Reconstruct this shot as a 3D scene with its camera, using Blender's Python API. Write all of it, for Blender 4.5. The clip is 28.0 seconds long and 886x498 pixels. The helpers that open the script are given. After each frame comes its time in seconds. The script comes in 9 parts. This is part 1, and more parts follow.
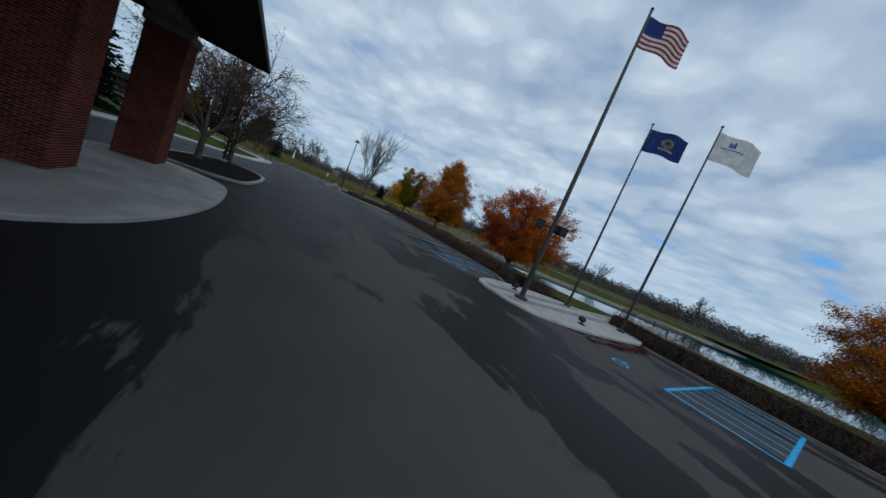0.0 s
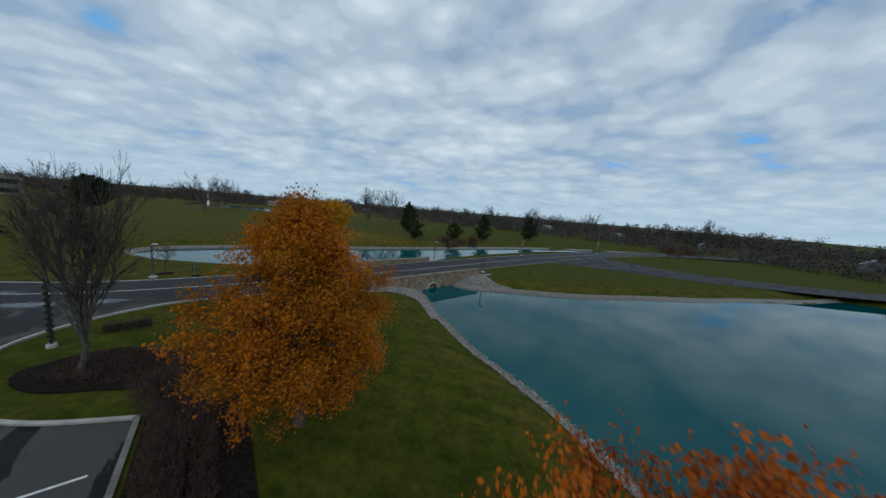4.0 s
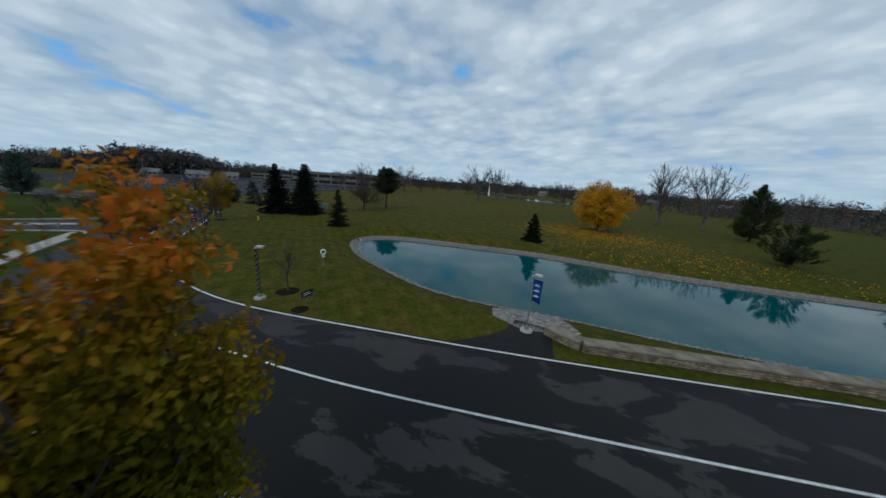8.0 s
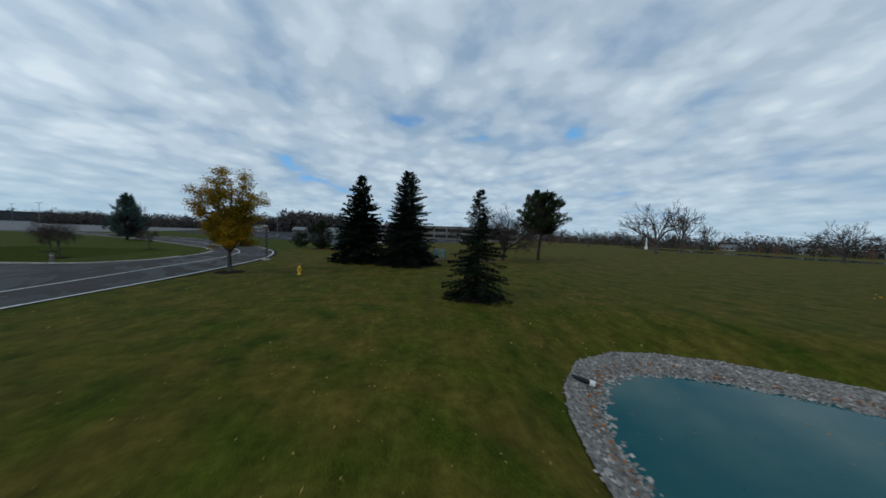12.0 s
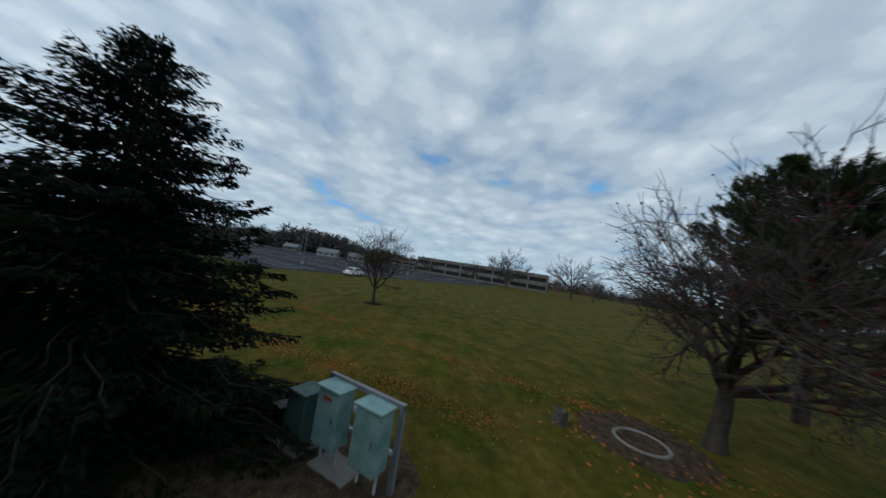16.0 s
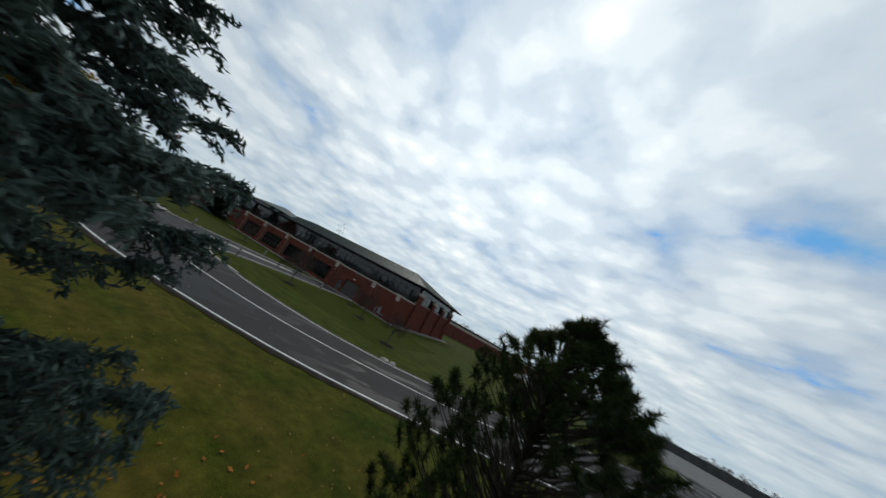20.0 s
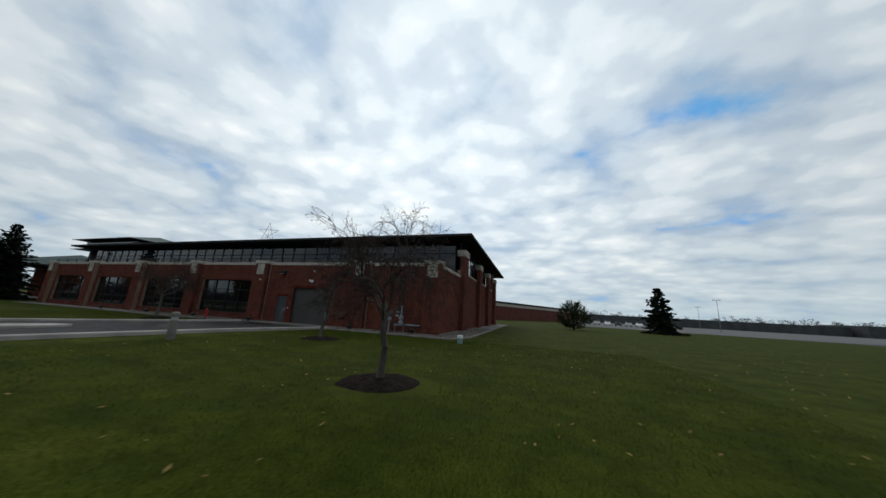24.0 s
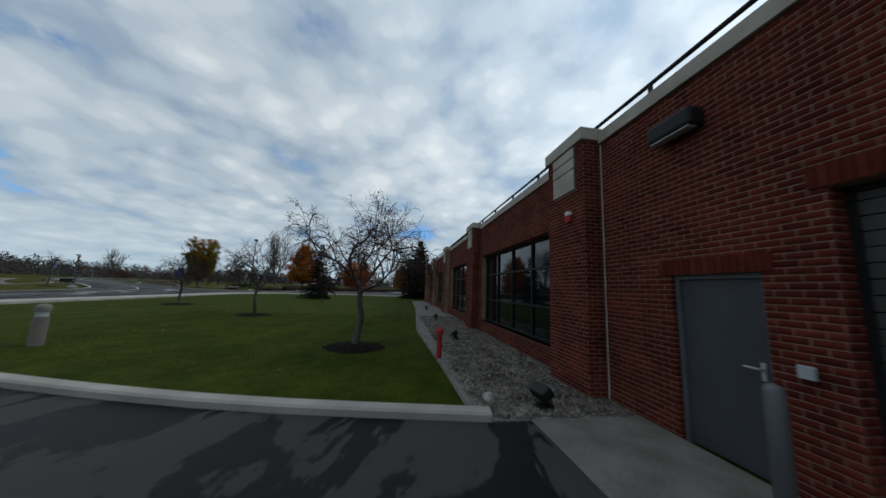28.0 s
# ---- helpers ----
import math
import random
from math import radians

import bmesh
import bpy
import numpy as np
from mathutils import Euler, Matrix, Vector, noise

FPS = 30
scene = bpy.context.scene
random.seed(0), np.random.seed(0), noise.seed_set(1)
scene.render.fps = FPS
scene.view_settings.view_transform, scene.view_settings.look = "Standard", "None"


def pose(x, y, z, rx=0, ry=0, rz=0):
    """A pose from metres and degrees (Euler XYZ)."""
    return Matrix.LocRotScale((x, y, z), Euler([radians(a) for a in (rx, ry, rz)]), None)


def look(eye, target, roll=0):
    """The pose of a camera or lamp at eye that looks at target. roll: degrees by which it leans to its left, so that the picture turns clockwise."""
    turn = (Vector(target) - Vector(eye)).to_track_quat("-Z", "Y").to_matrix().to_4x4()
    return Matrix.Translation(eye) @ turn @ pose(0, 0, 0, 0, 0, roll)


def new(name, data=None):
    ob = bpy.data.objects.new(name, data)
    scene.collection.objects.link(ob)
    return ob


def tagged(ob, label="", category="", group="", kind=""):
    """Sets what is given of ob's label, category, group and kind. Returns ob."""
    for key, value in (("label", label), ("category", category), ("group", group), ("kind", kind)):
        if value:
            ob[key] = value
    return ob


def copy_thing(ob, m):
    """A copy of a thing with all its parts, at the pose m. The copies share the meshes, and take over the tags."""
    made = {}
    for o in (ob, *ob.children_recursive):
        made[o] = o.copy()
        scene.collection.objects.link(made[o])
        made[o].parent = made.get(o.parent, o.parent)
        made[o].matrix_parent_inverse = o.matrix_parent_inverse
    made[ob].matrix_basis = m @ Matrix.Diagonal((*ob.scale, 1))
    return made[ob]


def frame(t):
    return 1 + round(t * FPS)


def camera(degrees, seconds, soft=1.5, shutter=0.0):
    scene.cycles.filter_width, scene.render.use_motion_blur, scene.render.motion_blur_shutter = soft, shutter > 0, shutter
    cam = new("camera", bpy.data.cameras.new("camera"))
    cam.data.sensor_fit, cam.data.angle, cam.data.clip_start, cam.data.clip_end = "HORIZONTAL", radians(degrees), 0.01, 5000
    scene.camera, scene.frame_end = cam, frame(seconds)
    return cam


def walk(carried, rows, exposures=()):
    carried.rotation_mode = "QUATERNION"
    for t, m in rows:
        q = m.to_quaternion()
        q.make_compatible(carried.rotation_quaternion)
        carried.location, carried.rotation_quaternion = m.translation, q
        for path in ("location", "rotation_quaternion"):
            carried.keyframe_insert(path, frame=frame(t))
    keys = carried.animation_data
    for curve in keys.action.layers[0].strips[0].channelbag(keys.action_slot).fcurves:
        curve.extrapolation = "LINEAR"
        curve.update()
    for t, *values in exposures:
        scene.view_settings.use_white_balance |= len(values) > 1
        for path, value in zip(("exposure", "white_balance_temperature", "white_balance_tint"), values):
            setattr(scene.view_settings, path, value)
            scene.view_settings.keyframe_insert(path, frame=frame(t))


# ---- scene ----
# Camera and its way
cam = camera(114.61, 28.0, soft=1.5, shutter=0.16)
WAY = (
    (0, 80.604, -15.381, 2.571, 83.61, -22.48, 14.17),
    (0.5, 79.442, -11.449, 2.886, 83.45, -14.70, 15.08),
    (1, 78.122, -7.320, 3.553, 84.20, -8.73, 11.76),
    (1.5, 76.880, -3.543, 4.180, 84.86, -6.97, 9.26),
    (2, 75.835, 0.144, 4.728, 85.89, -6.16, 6.55),
    (2.5, 74.941, 3.525, 5.271, 86.64, -1.92, 0.26),
    (4.5, 78.058, 19.817, 11.865, 79.13, -8.32, 17.22),
    (5, 78.380, 25.389, 11.674, 76.82, -10.29, 34.09),
    (5.5, 77.673, 29.419, 11.525, 75.55, -8.61, 45.75),
    (6, 75.829, 32.864, 11.226, 76.11, -4.67, 50.14),
    (6.5, 73.146, 35.858, 10.813, 77.71, -0.96, 49.12),
    (7, 70.384, 38.497, 10.657, 78.11, 1.09, 47.60),
    (7.5, 67.462, 41.090, 10.219, 77.49, -0.74, 51.14),
    (8, 63.001, 44.495, 9.595, 76.49, -3.69, 58.19),
    (8.5, 59.302, 46.687, 8.829, 75.97, -4.44, 63.85),
    (9, 55.220, 48.547, 7.645, 77.00, -4.24, 68.44),
    (9.5, 50.588, 50.008, 6.696, 78.17, -4.52, 72.96),
    (10, 45.969, 51.343, 5.813, 79.81, -4.61, 77.28),
    (10.5, 41.370, 52.092, 5.699, 80.82, -6.08, 81.78),
    (11, 36.001, 52.406, 4.876, 83.08, -8.03, 86.37),
    (11.5, 30.402, 51.721, 4.836, 84.89, -7.63, 86.32),
    (12, 24.254, 51.016, 3.927, 87.03, -2.37, 79.61),
    (12.5, 18.838, 50.389, 3.267, 87.62, 1.63, 71.09),
    (14.5, 1.573, 54.214, 3.725, 91.01, 1.04, 52.16),
    (15, -3.646, 57.089, 3.661, 94.42, -6.36, 64.29),
    (15.5, -7.708, 58.430, 4.066, 94.45, -8.11, 74.59),
    (16, -12.004, 58.786, 4.321, 93.98, -9.14, 82.55),
    (16.5, -17.308, 58.740, 4.576, 92.18, -11.15, 93.11),
    (17, -21.008, 58.650, 4.818, 90.17, -14.89, 108.17),
    (17.5, -24.924, 57.266, 4.533, 89.47, -18.17, 123.92),
    (18, -28.701, 54.616, 4.172, 93.77, -16.02, 135.20),
    (18.5, -31.753, 51.224, 3.938, 100.62, -13.68, 144.39),
    (19, -34.277, 48.123, 3.108, 108.07, -13.86, 157.76),
    (19.5, -35.429, 45.000, 4.012, 105.40, -21.61, 176.92),
    (20, -36.023, 42.503, 4.521, 104.03, -28.21, -161.20),
    (20.5, -35.339, 39.507, 4.993, 101.50, -28.67, -142.13),
    (21, -32.336, 36.206, 4.987, 102.70, -16.77, -141.97),
    (21.5, -28.558, 33.601, 5.116, 101.54, -5.79, -148.75),
    (22, -25.955, 31.158, 4.983, 98.38, 0.25, -154.33),
    (22.5, -23.298, 28.451, 4.391, 95.92, 3.95, -161.76),
    (24.5, -19.064, 14.295, 1.090, 105.29, -8.00, -159.69),
    (25, -18.883, 11.264, 1.325, 102.52, -16.44, -141.32),
    (25.5, -17.407, 8.579, 1.198, 99.38, -17.88, -125.41),
    (26, -15.442, 6.528, 1.187, 96.83, -16.79, -111.01),
    (26.5, -13.102, 5.315, 1.113, 95.83, -14.85, -100.80),
    (27, -9.779, 4.102, 1.106, 97.95, -10.77, -96.64),
    (27.5, -6.616, 3.642, 1.513, 97.94, -5.48, -96.23),
    (28, -3.425, 3.456, 1.683, 98.04, -2.40, -98.53),
)
# the picture turns a little warmer as the flight goes on
TINT = ((0, 0.0, 5800, 8), (5, 0.0, 5950, 6), (15, 0.0, 5950, 6), (19, 0.03, 6650, 9), (26, 0.03, 6700, 9), (28, 0.0, 6350, 8))
walk(cam, [(t, pose(*p)) for t, *p in WAY], TINT)

# World, sun and exposure
SUN_DIR = Vector((0.30, -0.80, 0.62)).normalized()


def build_world():
    world = bpy.data.worlds.new("overcast_sky")
    scene.world = world
    world.use_nodes = True
    nt = world.node_tree
    nt.nodes.clear()
    n, lk = nt.nodes.new, nt.links.new
    sky = n("ShaderNodeTexSky")
    sky.sky_type, sky.sun_disc = "NISHITA", False
    sky.sun_elevation = math.asin(SUN_DIR.z)
    sky.sun_rotation = math.atan2(SUN_DIR.x, SUN_DIR.y)
    blue = n("ShaderNodeVectorMath")
    blue.operation = "SCALE"
    blue.inputs["Scale"].default_value = 0.15
    rich = n("ShaderNodeHueSaturation")
    rich.inputs["Saturation"].default_value = 1.25
    lk(sky.outputs[0], rich.inputs["Color"]), lk(rich.outputs[0], blue.inputs[0])
    co = n("ShaderNodeTexCoord")
    sep = n("ShaderNodeSeparateXYZ")
    lk(co.outputs["Generated"], sep.inputs[0])

    def math_node(op, a, b=None, clamp=False):
        m = n("ShaderNodeMath")
        m.operation, m.use_clamp = op, clamp
        for k, v in ((0, a), (1, b)):
            if v is None:
                continue
            if isinstance(v, (int, float)):
                m.inputs[k].default_value = v
            else:
                lk(v, m.inputs[k])
        return m.outputs[0]

    up = math_node("MAXIMUM", sep.outputs[2], 0.0)
    lift = math_node("ADD", up, 0.18)
    u, v = math_node("DIVIDE", sep.outputs[0], lift), math_node("DIVIDE", sep.outputs[1], lift)
    flat = n("ShaderNodeCombineXYZ")
    lk(u, flat.inputs[0]), lk(v, flat.inputs[1])
    # the deck of cloud is drawn askew by the wind
    bent = n("ShaderNodeTexNoise")
    bent.inputs["Scale"].default_value, bent.inputs["Detail"].default_value = 1.4, 2
    lk(flat.outputs[0], bent.inputs["Vector"])
    shift = n("ShaderNodeVectorMath")
    shift.operation = "SUBTRACT"
    shift.inputs[1].default_value = (0.5, 0.5, 0.5)
    lk(bent.outputs["Color"], shift.inputs[0])
    swept = n("ShaderNodeVectorMath")
    swept.operation = "MULTIPLY_ADD"
    swept.inputs[1].default_value = (0.26, 0.26, 0.0)
    lk(shift.outputs[0], swept.inputs[0]), lk(flat.outputs[0], swept.inputs[2])

    def puff_cells(scale, rot, stretch, w):
        mp = n("ShaderNodeMapping")
        mp.inputs["Rotation"].default_value = (0, 0, radians(rot))
        mp.inputs["Scale"].default_value = (stretch, 1, 1)
        mp.inputs["Location"].default_value = (w, w * 0.6, 0)
        lk(swept.outputs[0], mp.inputs[0])
        t = n("ShaderNodeTexVoronoi")
        t.voronoi_dimensions, t.feature = "2D", "SMOOTH_F1"
        t.inputs["Scale"].default_value, t.inputs["Smoothness"].default_value = scale, 0.4
        lk(mp.outputs[0], t.inputs["Vector"])
        return math_node("SUBTRACT", 1.0, t.outputs["Distance"])

    def cloud_noise(scale, rot, stretch, detail, rough, distort, w):
        mp = n("ShaderNodeMapping")
        mp.inputs["Rotation"].default_value = (0, 0, radians(rot))
        mp.inputs["Scale"].default_value = (stretch, 1, 1)
        mp.inputs["Location"].default_value = (w, w * 0.7, 0)
        lk(flat.outputs[0], mp.inputs[0])
        t = n("ShaderNodeTexNoise")
        t.inputs["Scale"].default_value, t.inputs["Detail"].default_value = scale, detail
        t.inputs["Roughness"].default_value, t.inputs["Distortion"].default_value = rough, distort
        lk(mp.outputs[0], t.inputs["Vector"])
        return t.outputs["Fac"]

    def ramp(fac, stops, inter="EASE"):
        r = n("ShaderNodeValToRGB")
        r.color_ramp.interpolation = inter
        els = r.color_ramp.elements
        while len(els) < len(stops):
            els.new(0.5)
        for e, (p, c) in zip(els, stops):
            e.position, e.color = p, (*c, 1)
        lk(fac, r.inputs[0])
        return r.outputs[0]

    # broken layer: rows of soft puffs with grey hollows, a few clear gaps
    big = cloud_noise(0.75, 25, 1.0, 2, 0.5, 0.3, 3.1)
    heaps = cloud_noise(2.2, -20, 1.0, 5, 0.5, 0.2, 7.7)
    wisps = cloud_noise(7.0, 10, 1.0, 5, 0.55, 0.1, 5.9)
    puffs = puff_cells(2.8, 32, 0.85, 1.3)
    beads = puff_cells(6.8, 12, 0.9, 4.4)

    def blend(*terms):
        total = None
        for val, w in terms:
            val = math_node("MULTIPLY", val, w)
            total = val if total is None else math_node("ADD", total, val)
        return total

    shade = blend((big, 0.26), (heaps, 0.28), (puffs, 0.18), (beads, 0.11), (wisps, 0.17))
    body = ramp(shade, [(0.41, (0.38, 0.48, 0.60)), (0.505, (0.53, 0.62, 0.71)), (0.565, (0.65, 0.73, 0.80)), (0.66, (0.84, 0.89, 0.92))])
    cover = blend((big, 0.30), (heaps, 0.30), (puffs, 0.26), (wisps, 0.14))
    mask = ramp(cover, [(0.338, (0, 0, 0)), (0.408, (0.89, 0.89, 0.89)), (0.495, (1, 1, 1))])
    # the veiled sun brightens the clouds round it
    dot = n("ShaderNodeVectorMath")
    dot.operation = "DOT_PRODUCT"
    lk(co.outputs["Generated"], dot.inputs[0])
    dot.inputs[1].default_value = SUN_DIR
    near = math_node("POWER", math_node("MAXIMUM", dot.outputs["Value"], 0.0), 2.5)
    gain = math_node("ADD", math_node("MULTIPLY", near, 0.50), 0.80)
    lit = n("ShaderNodeVectorMath")
    lit.operation = "SCALE"
    lk(body, lit.inputs[0]), lk(gain, lit.inputs["Scale"])
    mix = n("ShaderNodeMix")
    mix.data_type = "RGBA"
    lk(mask, mix.inputs["Factor"])
    clear = n("ShaderNodeVectorMath")
    clear.operation = "MINIMUM"
    clear.inputs[1].default_value = (0.13, 0.37, 0.78)
    lk(blue.outputs[0], clear.inputs[0])
    lk(clear.outputs[0], mix.inputs["A"]), lk(lit.outputs[0], mix.inputs["B"])
    # pale haze along the horizon
    low = math_node("POWER", math_node("SUBTRACT", 1.0, up, clamp=True), 7.0)
    haze = n("ShaderNodeMix")
    haze.data_type = "RGBA"
    lk(math_node("MULTIPLY", low, 0.85), haze.inputs["Factor"])
    lk(mix.outputs["Result"], haze.inputs["A"])
    haze.inputs["B"].default_value = (0.45, 0.57, 0.65, 1)
    bg = n("ShaderNodeBackground")
    bg.inputs["Strength"].default_value = 1.0
    lk(haze.outputs["Result"], bg.inputs[0])
    out = n("ShaderNodeOutputWorld")
    lk(bg.outputs[0], out.inputs[0])


build_world()
sun = new("sun", bpy.data.lights.new("sun", "SUN"))
sun.data.energy, sun.data.angle, sun.data.color = 0.7, radians(16), (1, 0.95, 0.87)
sun.matrix_world = look(tuple(SUN_DIR * 100), (0, 0, 0))

# Materials
def mat(name, c1, c2, scale=4.0, rough=0.8, bump=0.2, bscale=60.0, metal=0.0, fine=0.35, rand=0.0, spec=0.3, where="Position",
        lo=0.35, hi=0.65, island=False, rough2=None, stretch=None):
    """A surface of two tones mixed by coarse and fine noise, with fine relief."""
    m = bpy.data.materials.new(name)
    m.use_nodes = True
    nt = m.node_tree
    n, lk = nt.nodes.new, nt.links.new
    bs = nt.nodes["Principled BSDF"]
    if where == "Position":
        vec = n("ShaderNodeNewGeometry").outputs["Position"]
    else:
        vec = n("ShaderNodeTexCoord").outputs["Object"]
    if stretch:
        mp = n("ShaderNodeMapping")
        mp.inputs["Scale"].default_value = stretch
        lk(vec, mp.inputs[0])
        vec = mp.outputs[0]
    a = n("ShaderNodeTexNoise")
    a.inputs["Scale"].default_value, a.inputs["Detail"].default_value = scale, 5
    b = n("ShaderNodeTexNoise")
    b.inputs["Scale"].default_value, b.inputs["Detail"].default_value = bscale, 4
    lk(vec, a.inputs["Vector"]), lk(vec, b.inputs["Vector"])
    s1 = n("ShaderNodeMapRange")
    s1.inputs["From Min"].default_value, s1.inputs["From Max"].default_value = lo, hi
    lk(a.outputs["Fac"], s1.inputs["Value"])
    mx = n("ShaderNodeMix")
    mx.data_type = "RGBA"
    lk(s1.outputs[0], mx.inputs["Factor"])
    mx.inputs["A"].default_value, mx.inputs["B"].default_value = (*c1, 1), (*c2, 1)
    fm = n("ShaderNodeMapRange")
    fm.inputs["From Min"].default_value, fm.inputs["From Max"].default_value = 0.3, 0.7
    fm.inputs["To Min"].default_value, fm.inputs["To Max"].default_value = 1 - fine, 1 + fine
    lk(b.outputs["Fac"], fm.inputs["Value"])
    val = fm.outputs[0]
    if rand:
        src = n("ShaderNodeNewGeometry").outputs["Random Per Island"] if island else n("ShaderNodeObjectInfo").outputs["Random"]
        rm = n("ShaderNodeMapRange")
        rm.inputs["To Min"].default_value, rm.inputs["To Max"].default_value = 1 - rand, 1 + rand
        lk(src, rm.inputs["Value"])
        pm = n("ShaderNodeMath")
        pm.operation = "MULTIPLY"
        lk(val, pm.inputs[0]), lk(rm.outputs[0], pm.inputs[1])
        val = pm.outputs[0]
    sc = n("ShaderNodeVectorMath")
    sc.operation = "SCALE"
    lk(mx.outputs["Result"], sc.inputs[0]), lk(val, sc.inputs["Scale"])
    lk(sc.outputs[0], bs.inputs["Base Color"])
    if rough2 is not None:
        rr = n("ShaderNodeMapRange")
        rr.inputs["To Min"].default_value, rr.inputs["To Max"].default_value = rough, rough2
        lk(s1.outputs[0], rr.inputs["Value"]), lk(rr.outputs[0], bs.inputs["Roughness"])
    else:
        bs.inputs["Roughness"].default_value = rough
    bs.inputs["Metallic"].default_value, bs.inputs["Specular IOR Level"].default_value = metal, spec
    if bump:
        bp = n("ShaderNodeBump")
        bp.inputs["Strength"].default_value, bp.inputs["Distance"].default_value = bump, 0.02
        lk(b.outputs["Fac"], bp.inputs["Height"]), lk(bp.outputs[0], bs.inputs["Normal"])
    return m


def leaf_mat(name, tones, rough=0.6, patch=0.35, rise=None):
    """Leaves: each leaf takes one of the tones, drifting from patch to patch of the crown."""
    m = bpy.data.materials.new(name)
    m.use_nodes = True
    nt = m.node_tree
    n, lk = nt.nodes.new, nt.links.new
    bs = nt.nodes["Principled BSDF"]
    geo = n("ShaderNodeNewGeometry")
    ns = n("ShaderNodeTexNoise")
    ns.inputs["Scale"].default_value, ns.inputs["Detail"].default_value = patch, 3
    lk(geo.outputs["Position"], ns.inputs["Vector"])
    ad = n("ShaderNodeMath")
    ad.operation = "MULTIPLY_ADD"
    lk(geo.outputs["Random Per Island"], ad.inputs[0])
    ad.inputs[1].default_value = 0.30
    sh = n("ShaderNodeMapRange")
    sh.inputs["From Min"].default_value, sh.inputs["From Max"].default_value = 0.32, 0.68
    sh.inputs["To Min"].default_value, sh.inputs["To Max"].default_value = 0.0, 0.55
    lk(ns.outputs["Fac"], sh.inputs["Value"]), lk(sh.outputs[0], ad.inputs[2])
    r = n("ShaderNodeValToRGB")
    els = r.color_ramp.elements
    while len(els) < len(tones):
        els.new(0.5)
    for k, (e, c) in enumerate(zip(els, tones)):
        e.position, e.color = k / (len(tones) - 1), (*c, 1)
    fac = ad.outputs[0]
    if rise:
        sx = n("ShaderNodeSeparateXYZ")
        lk(geo.outputs["Position"], sx.inputs[0])
        zr = n("ShaderNodeMapRange")
        zr.inputs["From Min"].default_value, zr.inputs["From Max"].default_value = rise
        zr.inputs["To Min"].default_value, zr.inputs["To Max"].default_value = -0.28, 0.38
        lk(sx.outputs[2], zr.inputs["Value"])
        up = n("ShaderNodeMath")
        lk(fac, up.inputs[0]), lk(zr.outputs[0], up.inputs[1])
        fac = up.outputs[0]
    lk(fac, r.inputs[0])
    lk(r.outputs[0], bs.inputs["Base Color"])
    bs.inputs["Roughness"].default_value, bs.inputs["Specular IOR Level"].default_value = rough, 0.07
    tr = n("ShaderNodeBsdfTranslucent")
    lk(r.outputs[0], tr.inputs["Color"])
    ms = n("ShaderNodeMixShader")
    ms.inputs[0].default_value = 0.25
    lk(bs.outputs[0], ms.inputs[1]), lk(tr.outputs[0], ms.inputs[2])
    lk(ms.outputs[0], nt.nodes["Material Output"].inputs["Surface"])
    return m


def plain(name, c, rough=0.5, metal=0.0, spec=0.4):
    return mat(name, [v * 0.88 for v in c], [v * 1.1 for v in c], 3.0, rough, 0.05, 90.0, metal, 0.1, spec=spec)


